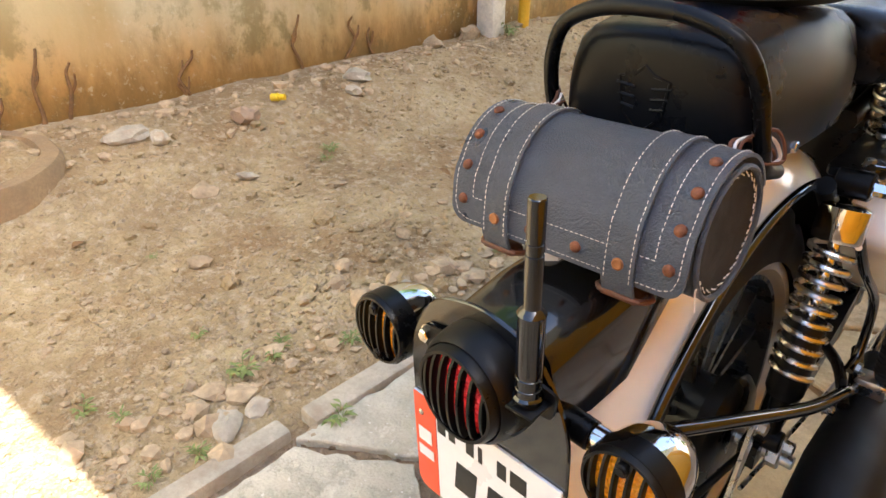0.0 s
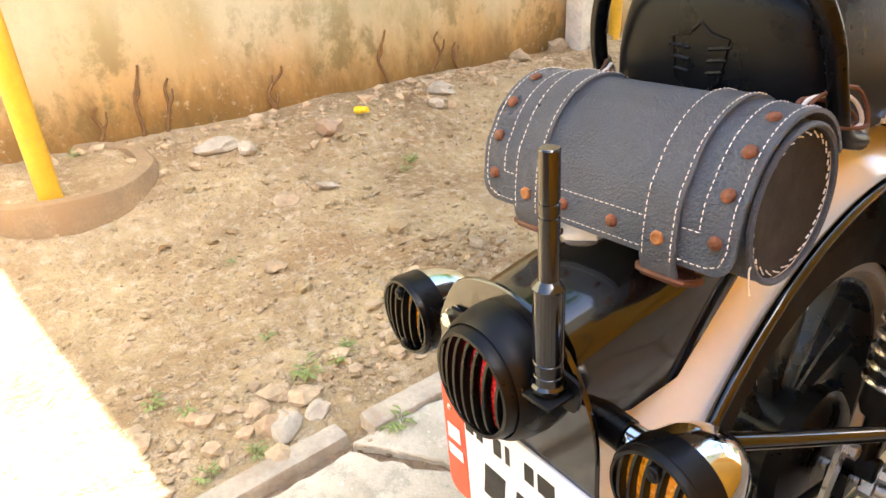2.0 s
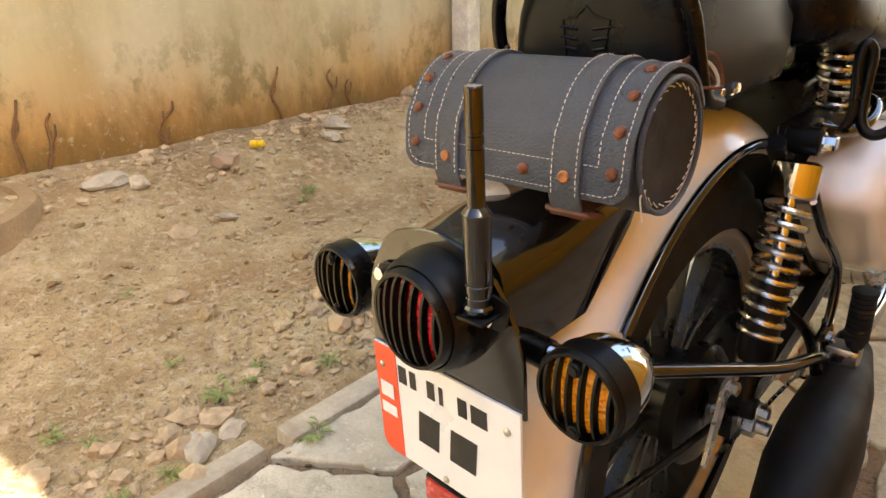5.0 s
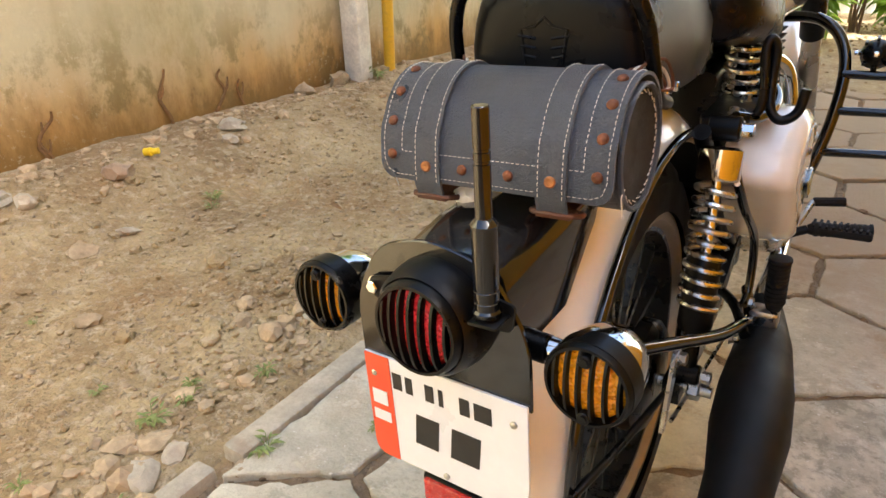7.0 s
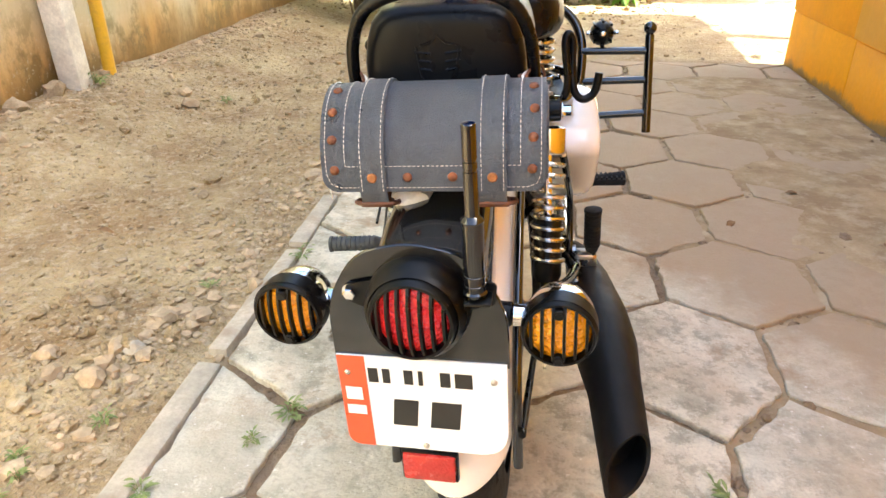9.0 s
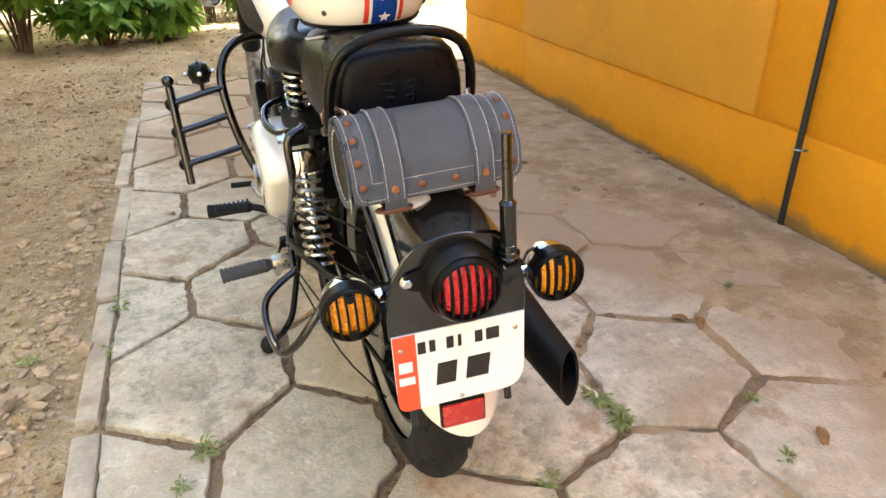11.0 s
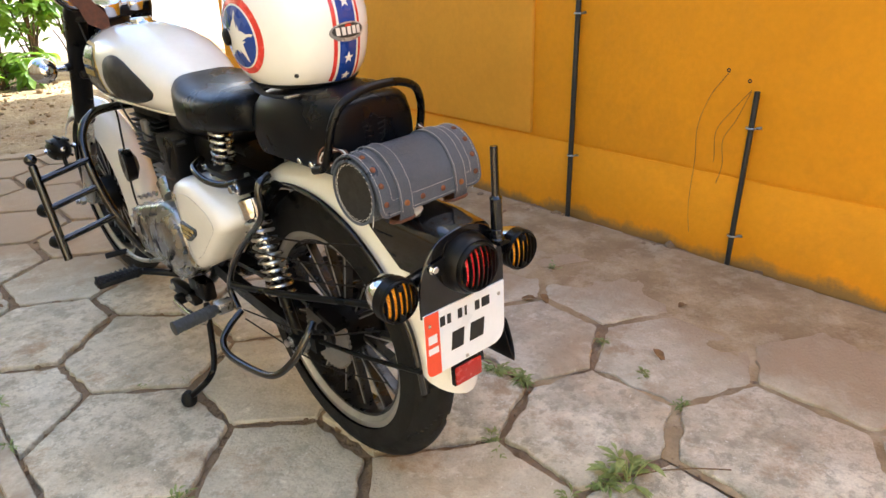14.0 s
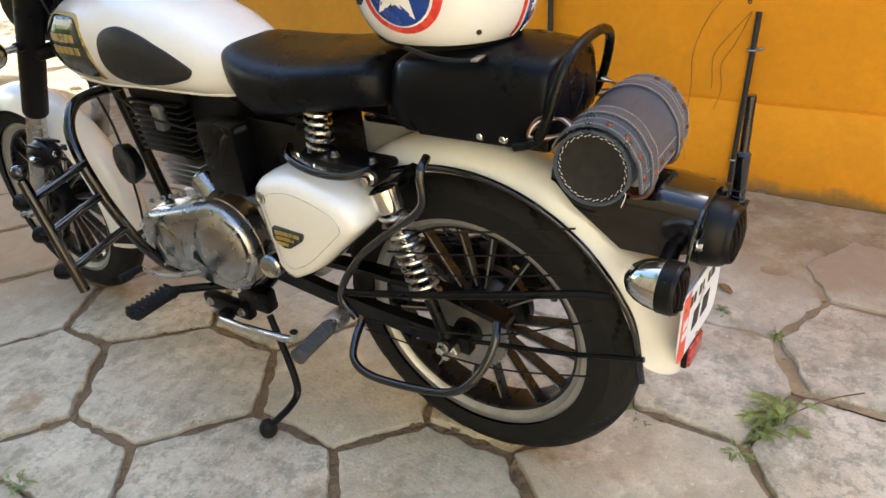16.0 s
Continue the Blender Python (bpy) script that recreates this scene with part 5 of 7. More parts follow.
f = footrest("rear_footrest", (-0.205, 0.184, 0.392), (-0.313, 0.177, 0.391), GREYRUB, "worn grey rubber folding footrest")
bm = bmesh.new()
box(bm, (-0.187, 0.186, 0.391), (0.04, 0.032, 0.03), 0.006)
part("footrest_clamp", bm, STEEL, f, "zinc plated clamp")
f = footrest("rear_footrest", (0.207, 0.145, 0.398), (0.207, 0.145, 0.485), RUBBER, "black rubber footrest folded upright")
bm = bmesh.new()
box(bm, (0.196, 0.145, 0.384), (0.042, 0.034, 0.03), 0.006)
part("footrest_clamp", bm, STEEL, f, "zinc plated clamp")
bolt((-0.165, 0.185, 0.39), (-1, 0, 0), 0.008, 0.01, STEEL)
bolt((0.167, 0.15, 0.4), (1, 0, 0), 0.008, 0.01, STEEL)
for s in (-1, 1):
    f = footrest("front_footrest", (s * 0.205, 0.655, 0.332), (s * 0.325, 0.675, 0.337), RUBBER, "black ribbed rubber footrest")
    bm = bmesh.new()
    box(bm, (s * 0.268, 0.667, 0.332), (0.118, 0.046, 0.018), 0.006)
    part("footrest_pad", bm, RUBBER, f)
    for k in range(9):
        bm = bmesh.new()
        box(bm, (s * (0.216 + k * 0.0125), 0.667, 0.343), (0.006, 0.044, 0.007), 0.0015, seg=1)
        part("rib", bm, RUBBER, f)
    tube("footrest_arm", [(s * 0.205, 0.655, 0.332), (s * 0.16, 0.64, 0.315), (s * 0.09, 0.6, 0.29)], 0.01, SATIN)
tube("gear_lever", [(-0.13, 0.6, 0.36), (-0.175, 0.68, 0.345), (-0.185, 0.76, 0.335), (-0.19, 0.80, 0.345)], 0.006, STEEL)
bm = bmesh.new()
rod(bm, (-0.19, 0.8, 0.345), (-0.25, 0.805, 0.348), 0.0085, seg=14, ease=0.002)
part("gear_lever_rubber", bm, RUBBER, bike)
bm = bmesh.new()
rod(bm, (0.2, 0.79, 0.347), (0.265, 0.8, 0.352), 0.011, seg=8, ease=0.002)
part("brake_pedal_pad", bm, RUBBER, bike)
tube("brake_pedal", [(0.2, 0.79, 0.347), (0.185, 0.7, 0.33), (0.15, 0.55, 0.29)], 0.007, STEEL)
# stand lever, side stand
tube("stand_lever", [(-0.155, 0.605, 0.231), (-0.17, 0.52, 0.248), (-0.185, 0.40, 0.274), (-0.19, 0.335, 0.287), (-0.19, 0.318, 0.295), (-0.19, 0.312, 0.314)], 0.009, CHROME, label="chrome centre stand lever")
bm = bmesh.new()
box(bm, (-0.115, 0.612, 0.245), (0.03, 0.16, 0.04), 0.008)
box(bm, (-0.1, 0.52, 0.285), (0.04, 0.1, 0.06), 0.01)
box(bm, (-0.14, 0.60, 0.235), (0.03, 0.03, 0.028), 0.006)
part("stand_bracket", bm, SATIN, bike)
bolt((-0.131, 0.66, 0.25), (-1, 0, 0), 0.008, 0.009, STEEL)
bolt((-0.131, 0.55, 0.252), (-1, 0, 0), 0.008, 0.009, STEEL)
tube("side_stand", [(-0.12, 0.47, 0.26), (-0.15, 0.41, 0.188), (-0.172, 0.372, 0.14), (-0.19, 0.358, 0.118), (-0.21, 0.375, 0.085), (-0.243, 0.415, 0.04)], 0.0085, SATIN, label="black side stand on the paving")
bm = bmesh.new()
lathe(bm, (-0.246, 0.421, 0.0135), (0, 0, 1), [(0, 0.014), (0.006, 0.019), (0.02, 0.0215), (0.034, 0.017), (0.042, 0.009), (0.042, 0)], 20)
part("stand_foot", bm, RUBBER, bike, "black round stand foot")

# ---- crash guards with ladder sides ----
for s in (-1, 1):
    g = tube("crash_guard", [(s * 0.02, 0.97, 0.735), (s * 0.09, 0.97, 0.74), (s * 0.15, 0.95, 0.735), (s * 0.195, 0.92, 0.70), (s * 0.215, 0.885, 0.64), (s * 0.21, 0.86, 0.55), (s * 0.19, 0.84, 0.45), (s * 0.165, 0.83, 0.38), (s * 0.12, 0.82, 0.31), (s * 0.02, 0.82, 0.28)], 0.0125, BLACK, label="gloss black tubular crash guard", seg=14)
    o0, o1 = (V((-0.353, 0.872, 0.65)), V((-0.353, 0.805, 0.39))) if s < 0 else (V((0.385, 0.87, 0.668)), V((0.385, 0.815, 0.425)))
    bm = bmesh.new()
    rod(bm, o0, o1, 0.0115, seg=16, ease=0.001)
    part("ladder_post", bm, BLACK, g)
    bm = bmesh.new()
    bmesh.ops.create_uvsphere(bm, u_segments=16, v_segments=10, radius=0.0165, matrix=Matrix.Translation(o0 + V((0, 0, 0.016))))
    rod(bm, o0, o0 + V((0, 0, 0.008)), 0.008)
    part("ladder_ball", bm, BLACK, g)
    for z, xi, yi in ((0.622, 0.213, 0.875), (0.545, 0.21, 0.86), (0.455, 0.19, 0.84)):
        t = (0.665 - z) / 0.265
        bm = bmesh.new()
        rod(bm, (s * xi, yi, z + 0.008), o0 + (o1 - o0) * t, 0.0095, seg=12)
        part("ladder_rung", bm, BLACK, g)
        if s < 0:
            # round rubber sliders on the front side
            bm = bmesh.new()
            lathe(bm, o0 + (o1 - o0) * (t + 0.05) + V((0, 0.02, 0)), (s * 0.2, 1, 0), [(0, 0.009), (0.012, 0.018), (0.03, 0.019), (0.036, 0.014), (0.036, 0)], 18)
            part("slider", bm, SATIN, g)
    al = V((s * 0.268, 0.885, 0.672))
    bm = bmesh.new()
    lathe(bm, al, (0, -1, 0.15), [(-0.05, 0.03), (-0.045, 0.032), (-0.02, 0.031), (0.0, 0.022), (0.012, 0.012), (0.014, 0)], 22)
    lampb = part("auxiliary_lamp", bm, SATIN, bike, "small black auxiliary lamp")
    bm = bmesh.new()
    for a in range(8):
        t = 2 * math.pi * a / 8
        box(bm, al + V((math.cos(t) * 0.03, 0.02, math.sin(t) * 0.03)), (0.006, 0.05, 0.006), 0.001)
    part("cooling_fin", bm, SATIN, lampb)
    bm = bmesh.new()
    lathe(bm, al + V((0, -0.0145, 0.002)), (0, -1, 0.15), [(0, 0.007), (0.002, 0.006), (0.003, 0)], 14)
    part("lamp_nut", bm, CHROME, lampb)
    tube("lamp_bracket", [al + V((0, 0.005, -0.018)), al + V((0, 0.004, -0.035)), al + V((0, 0, -0.05))], 0.006, SATIN, lampb, sub=2)
    for dx in (-0.034, 0.034):
        bolt(al + V((dx, 0.015, 0)), (dx, 0, 0), 0.005, 0.006, CHROME, lampb)

# bag hook beside the seat, right
tube("bag_hook", [(0.128, 0.13, 0.698), (0.145, 0.13, 0.692), (0.156, 0.135, 0.716), (0.151, 0.145, 0.775), (0.155, 0.15, 0.794), (0.163, 0.152, 0.781), (0.163, 0.145, 0.737), (0.167, 0.135, 0.703), (0.182, 0.133, 0.690), (0.2, 0.137, 0.701), (0.207, 0.14, 0.732)], 0.0068, SATIN, label="black bent bag hook")

# ---- front end ----
for s in (-1, 1):
    a, b = V((CX + s * 0.097, 1.0, 1.02)), V((CX + s * 0.097, 1.42, 0.335))
    d = (b - a).normalized()
    L = (b - a).length
    bm = bmesh.new()
    lathe(bm, a, d, [(0, 0), (0, 0.026), (0.02, 0.031), (0.42, 0.031), (0.425, 0.027), (0.43, 0.0)], 24)
    fork = part("front_fork", bm, SATIN, bike, "black shrouded fork leg")
    bm = bmesh.new()
    lathe(bm, a + d * 0.42, d, [(0, 0.024), (0.1, 0.026), (L - 0.45, 0.027), (L - 0.41, 0.022), (L - 0.4, 0)], 20)
    part("fork_slider", bm, ALU, fork, "polished fork slider")
    # front indicator, chrome
    ic = V((CX + s * 0.2, 1.1, 0.845))
    bm = bmesh.new()
    lathe(bm, ic, (0, -1, 0), [(-0.036, 0), (-0.036, 0.03), (-0.03, 0.037), (-0.012, 0.0375), (0.01, 0.034), (0.026, 0.024), (0.034, 0.01), (0.035, 0)], 28)
    fi = part("front_indicator", bm, CHROME, bike, "chrome bullet front indicator")
    bm = bmesh.new()
    rod(bm, ic + V((-s * 0.03, 0, 0)), ic + V((-s * 0.065, 0, 0)), 0.009, seg=14)
    part("indicator_arm", bm, CHROME, fi)
    bm = bmesh.new()
    rod(bm, ic + V((-s * 0.06, 0, 0)), ic + V((-s * 0.12, 0, 0.004)), 0.012, seg=14)
    part("indicator_socket", bm, SATIN, fi)
    bm = bmesh.new()
    lathe(bm, ic + V((0, -0.034, 0)), (0, -1, 0), [(0, 0.006), (0.003, 0.005), (0.003, 0)], 12)
    part("indicator_nut", bm, STEEL, fi)
bm = bmesh.new()
box(bm, (CX, 1.02, 0.99), (0.22, 0.07, 0.03), 0.01)
part("fork_yoke", bm, SATIN, bike)
bm = bmesh.new()
box(bm, (CX, 1.1, 0.82), (0.22, 0.06, 0.03), 0.01)
part("fork_yoke", bm, SATIN, bike)
bm = bmesh.new()
lathe(bm, (CX, 1.08, 0.93), (0, 1, -0.05), [(-0.06, 0.0), (-0.055, 0.05), (-0.01, 0.085), (0.06, 0.1), (0.09, 0.1), (0.1, 0.09), (0.1, 0)], 36)
nac = part("headlamp_nacelle", bm, SATIN, bike, "black headlamp nacelle")
bm = bmesh.new()
lathe(bm, (CX - 0.012, 1.02, 1.0), (0, -0.45, 1), [(0, 0.05), (0.03, 0.05), (0.036, 0.046), (0.034, 0.04), (0.034, 0)], 32)
part("speedometer", bm, CHROME, nac, "chrome rimmed speedometer")
bm = bmesh.new()
lathe(bm, (CX + 0.07, 1.0, 1.0), (0, -0.45, 1), [(0, 0.027), (0.02, 0.027), (0.024, 0.024), (0.022, 0)], 24)
part("gauge", bm, CHROME, nac, "chrome rimmed gauge")
tube("handlebar", [(-0.385, 0.755, 1.078), (-0.25, 0.80, 1.087), (-0.19, 0.86, 1.085), (-0.12, 0.97, 1.03), (CX - 0.05, 1.0, 1.015), (CX + 0.05, 1.0, 1.015), (0.14, 0.97, 1.03), (0.21, 0.86, 1.085), (0.27, 0.80, 1.087), (0.38, 0.755, 1.08)], 0.011, CHROME, label="chrome handlebar", seg=14)
for s in (-1, 1):
    p, q = V((s * 0.385, 0.755, 1.078)), V((s * 0.265, 0.795, 1.086))
    bm = bmesh.new()
    rod(bm, p, q, 0.0165, seg=18, ease=0.003)
    part("grip", bm, RUBBER, bike, "black rubber handlebar grip")
    bm = bmesh.new()
    box(bm, (s * 0.235, 0.812, 1.085), (0.06, 0.05, 0.05), 0.012, Matrix.Rotation(s * 0.35, 4, "Z"))
    sw = part("switch_gear", bm, SATIN, bike, "black switch housing")
    bm = bmesh.new()
    box(bm, (s * 0.205, 0.80, 1.095), (0.022, 0.012, 0.024), 0.004, Matrix.Rotation(s * 0.35, 4, "Z"))
    part("switch_button", bm, RED, sw, "red switch")
    tube("hand_lever", [(s * 0.22, 0.86, 1.085), (s * 0.28, 0.865, 1.08), (s * 0.38, 0.825, 1.072)], 0.0055, SATIN)
    tube("mirror_stem", [(s * 0.225, 0.83, 1.11), (s * 0.228, 0.84, 1.16), (s * 0.25, 0.86, 1.23)], 0.006, SATIN)
    bm = bmesh.new()
    lathe(bm, (s * 0.27, 0.87, 1.28), (0, 1, 0.05), [(0, 0.052), (0.006, 0.056), (0.015, 0.05), (0.025, 0.02), (0.026, 0)], 30)
    mr = part("mirror", bm, SATIN, bike, "round black mirror")
    bm = bmesh.new()
    lathe(bm, (s * 0.27, 0.8695, 1.28), (0, 1, 0.05), [(0, 0.05), (0.0004, 0.05)], 30)
    part("mirror_glass", bm, CHROME, mr)
for k in range(2):
    tube("handlebar_cable", [(-0.2 + 0.03 * k, 0.86, 1.08), (-0.17, 0.95, 1.1 - 0.02 * k), (-0.1, 1.05, 1.06), (-0.06, 1.08, 0.95)], 0.0035, RUBBER, seg=6)
    tube("handlebar_cable", [(0.2 - 0.03 * k, 0.86, 1.08), (0.17, 0.95, 1.1 - 0.02 * k), (0.1, 1.05, 1.06), (0.06, 1.08, 0.95)], 0.0035, RUBBER, seg=6)
# cloth tied to the bar and front mudguard end
bm = bmesh.new()
loft(bm, [oval(y, -0.115 + 0.02 * k, z, 0.03 * q, 0.02 * q, 0.02 * q, 2, 10) for k, (y, z, q) in enumerate(((0.93, 1.075, 0.4), (0.93, 1.05, 1.0), (0.935, 1.02, 0.8), (0.94, 0.985, 1.1), (0.945, 0.955, 0.4)))])
part("handlebar_cloth", bm, BROWN, bike, "rust red cloth tied to the handlebar")
bm = bmesh.new()
loft(bm, [[FRONT + V((u * 0.07, math.cos(radians(a)) * r, math.sin(radians(a)) * r)) for u in (-1, -0.5, 0, 0.5, 1) for r in (0.362 - 0.06 * abs(u) ** 2.6,)] + [FRONT + V((u * 0.066, math.cos(radians(a)) * (0.354 - 0.06 * abs(u) ** 2.6), math.sin(radians(a)) * (0.354 - 0.06 * abs(u) ** 2.6))) for u in (1, 0.5, 0, -0.5, -1)] for a in (187, 190, 193)])
part("fender_flap", bm, RUBBER, bike, "black rubber mudguard edge")

# everything ahead of the rear axle sits a little further forward, but for the crash guards
for ob in bike.children:
    ys = [v[1] for v in ob.bound_box]
    mid_y = (min(ys) + max(ys)) / 2
    if ob.name.split(".")[0] not in ("crash_guard", "auxiliary_lamp") and mid_y > 0.02:
        ob.location.y = 0.03 * min(1.0, mid_y / 0.2) + 0.025 * max(0.0, mid_y - 0.2)

# ---- leather roll bag ----
bag = thing("saddle_roll_bag", bike.matrix_world @ pose(0.002, -0.2735, 0.7585) @ Matrix.Scale(0.985, 4), "charcoal leather roll bag with white stitching strapped behind the seat", "bag")
HALF = 0.119
bm = bmesh.new()
lathe(bm, (-HALF + 0.004, 0, 0), (1, 0, 0), [(0, 0), (0, 0.05), (0.002, 0.056), (0.008, 0.058), (0.226, 0.058), (0.23, 0.056), (0.23, 0.05), (0.23, 0)], 44)
part("bag_body", bm, LEATHER, bag)
flap_line = [V((0, -0.069, -0.033)), V((0, -0.0695, -0.02)), V((0, -0.0685, -0.008))] + [V((0, -0.0635 * math.cos(radians(a)), 0.0635 * math.sin(radians(a)))) for a in range(8, 172, 8)]
flap_line[3:5] = [V((0, -0.0672, 0.004)), V((0, -0.0645, 0.016))]
lens_at = [0.0]
for p, q in zip(flap_line, flap_line[1:]):
    lens_at.append(lens_at[-1] + (q - p).length)


def flap_at(x, s, off=0.0):
    """A place on the flap: x along the bag, s up from its lower edge, off above the leather."""
    s_ = min(max(s, -0.03), lens_at[-1])
    if s_ < 0:
        p, q, t = flap_line[0], flap_line[0] + V((0, 0.35, -0.94)), s_ * -1
        d = V((0, -0.94, -0.35))
        return V((x, 0, 0)) + p + (q - p) * t + d * off
    for i in range(len(flap_line) - 1):
        if lens_at[i] <= s_ <= lens_at[i + 1] + 1e-9:
            t = (s_ - lens_at[i]) / (lens_at[i + 1] - lens_at[i])
            p = flap_line[i].lerp(flap_line[i + 1], t)
            e = (flap_line[i + 1] - flap_line[i]).normalized()
            return V((x, 0, 0)) + p + V((0, -e.z, e.y)) * off


def sheet(bm, x0, x1, s0, s1, thick, base=0.0, nx=8, ns=40, corner=0.0):
    rows = []
    for j in range(ns + 1):
        s = s0 + (s1 - s0) * (j / ns) ** (1.5 if corner else 1)
        k = 0.0
        if corner and s - s0 < corner:
            k = corner - math.sqrt(max(0, corner ** 2 - (corner - (s - s0)) ** 2))
        xs = [x0 + k + (x1 - x0 - 2 * k) * i / nx for i in range(nx + 1)]
        rows.append([flap_at(x, s, base + thick) for x in xs] + [flap_at(x, s, base) for x in reversed(xs)])
    loft(bm, rows)


bm = bmesh.new()
sheet(bm, -HALF, HALF, 0.0, lens_at[-1] - 0.01, 0.0032, 0, 10, 60, 0.016)
flap = part("flap", bm, LEATHER, bag, "grained leather flap", 50)


def stitch(path, dash=0.003, gap=0.002, base=0.0034, name="stitching", parent=None):
    """White dashes of thread along a line of (x, s)."""
    bm = bmesh.new()
    pts = []
    for (xa, sa), (xb, sb) in zip(path, path[1:]):
        n = max(1, int(math.hypot(xb - xa, sb - sa) / 0.001))
        pts += [(xa + (xb - xa) * i / n, sa + (sb - sa) * i / n) for i in range(n)]
    step = dash + gap
    i = 0
    while (i + dash * 1000) < len(pts):
        a = flap_at(*pts[int(i)], base)
        b = flap_at(*pts[int(i + dash * 1000)], base)
        up = (flap_at(*pts[int(i)], base + 0.001) - a).normalized()
        d = (b - a)
        w = d.cross(up).normalized() * 0.0003
        mid = (a + b) / 2 + up * 0.0006
        for p, q in ((a, mid), (mid, b)):
            loft(bm, [[p - w, p + w, p + w + up * 0.0005, p - w + up * 0.0005], [q - w, q + w, q + w + up * 0.0005, q - w + up * 0.0005]])
        i += step * 1000
    return part(name, bm, THREAD, parent or flap, "white thread stitching")


TOP = 0.17
stitch([(-0.114, TOP), (-0.114, 0.02), (-0.110, 0.009), (-0.10, 0.005), (0.10, 0.005), (0.11, 0.009), (0.114, 0.02), (0.114, TOP)])
stitch([(-0.093, TOP), (-0.093, 0.028), (0.093, 0.028), (0.093, TOP)])
for s in (-1, 1):
    bm = bmesh.new()
    x = s * 0.064
    sheet(bm, x - 0.0145, x + 0.0145, -0.014, lens_at[-1] - 0.01, 0.003, 0.0034, 4, 50)
    strap = part("strap", bm, LEATHER, bag, "stitched leather strap", 50)
    for dx in (-0.0115, 0.0115):
        stitch([(x + dx, TOP), (x + dx, 0.0)], base=0.0066, parent=strap)
    bm = bmesh.new()
    p = flap_at(x, 0.016, 0.0064)
    up = (flap_at(x, 0.016, 0.01) - p).normalized()
    lathe(bm, p, up, [(0, 0.0055), (0.0012, 0.0052), (0.002, 0.0038), (0.0016, 0.002), (0.0016, 0)], 18)
    part("strap_rivet", bm, RUST_BRIGHT, strap, "coppery strap rivet")
    bm = bmesh.new()
    e = flap_at(x, -0.014, 0)
    sweep(bm, [e + V(q) for q in ((-0.019, -0.004, -0.002), (0.019, -0.004, -0.002), (0.019, 0.016, -0.006), (-0.019, 0.016, -0.006))], 0.0028, 8, 3, True)
    box(bm, e + V((0, 0.004, -0.0045)), (0.034, 0.02, 0.004), 0.0015)
    part("buckle", bm, BROWN, strap, "rust brown buckle and keeper")
    bm = bmesh.new()
    loft(bm, [[e + V((u, y, z)) for u, z in ((-0.012, z0), (0.012, z0), (0.012, z0 - 0.003), (-0.012, z0 - 0.003))] for y, z0 in ((0.01, -0.005), (0.035, -0.004), (0.06, 0.012))])
    part("strap_tail", bm, BROWN, strap)
for x, s in [(-0.105, 0.024), (0.105, 0.024), (-0.106, 0.055), (0.106, 0.055), (-0.107, 0.085), (0.107, 0.085), (-0.106, 0.115), (0.106, 0.115), (-0.026, 0.016), (0.022, 0.016)]:
    bm = bmesh.new()
    p = flap_at(x, s, 0.003)
    up = (flap_at(x, s, 0.01) - p).normalized()
    lathe(bm, p, up, [(0, 0.0052), (0.001, 0.0052), (0.0026, 0.0042), (0.0036, 0.0022), (0.0038, 0)], 16)
    part("rivet", bm, RUST, flap, "rusted dome rivet")
for s in (-1, 1):
    bm = bmesh.new()
    lathe(bm, (s * (HALF - 0.006), 0, 0), (s, 0, 0), [(0, 0.0), (0.0, 0.0535), (0.004, 0.0535), (0.0045, 0.051), (0.0035, 0.0495), (0.0035, 0)], 44)
    end = part("end_disc", bm, LEATHER_END, bag, "dark suede round end")
    bm = bmesh.new()
    for k in range(52):
        a, b = 2 * math.pi * k / 52, 2 * math.pi * (k + 0.66) / 52
        r = 0.0492 + 0.0009 * (-1) ** k
        sweep(bm, [V((s * (HALF - 0.0015), math.cos(a) * r, math.sin(a) * r)), V((s * (HALF - 0.0015), math.cos(b) * (r + 0.0012), math.sin(b) * (r + 0.0012)))], 0.0006, 5, 1)
    part("stitching", bm, THREAD, end, "white thread stitching")
    bm = bmesh.new()
    sweep(bm, [V((s * HALF, math.cos(a) * 0.056, math.sin(a) * 0.056)) for a in [2 * math.pi * k / 36 for k in range(36)]], 0.0026, 6, 1, True)
    part("edge_binding", bm, LEATHER, end)
    bm = bmesh.new()
    sweep(bm, [V((s * (HALF + 0.001), y, z)) for y, z in ((-0.044, -0.026), (-0.052, -0.03), (-0.05, -0.04), (-0.046, -0.052))], 0.0007, 5, 3)
    part("loose_thread", bm, THREAD, end)
# laces that tie the bag to the rail
for s in (-1, 1):
    for k in range(3):
        bm = bmesh.new()
        x = s * (0.098 + 0.004 * k)
        sweep(bm, [V((x, 0.03, 0.05 - 0.006 * k)), V((x - s * 0.01, 0.055, 0.058)), V((x + s * 0.006, 0.085, 0.05 + 0.007 * k)), V((x + s * 0.012, 0.1, 0.035)), V((x + s * 0.004, 0.075, 0.028 + 0.004 * k)), V((x - s * 0.004, 0.045, 0.042))], 0.0017, 6, 5)
        part("lace", bm, CLOTH if k == 1 else BROWN, bag, "leather and cord lace")
bm = bmesh.new()
loft(bm, [oval(y, -0.03, z, w, 0.012 * q, 0.012 * q, 2, 12) for y, z, w, q in ((-0.06, -0.052, 0.006, 0.4), (-0.05, -0.052, 0.022, 1), (-0.025, -0.055, 0.028, 0.9), (0.0, -0.058, 0.02, 0.6))])
part("cloth_padding", bm, CLOTH, bag, "crumpled white cloth under the bag")

# ---- helmet ----
helmet = thing("helmet", bike.matrix_world @ pose(-0.001, 0.012, 1.017, 0, 0, 4), "white full face helmet with blue star stripe resting on the seat", "helmet")


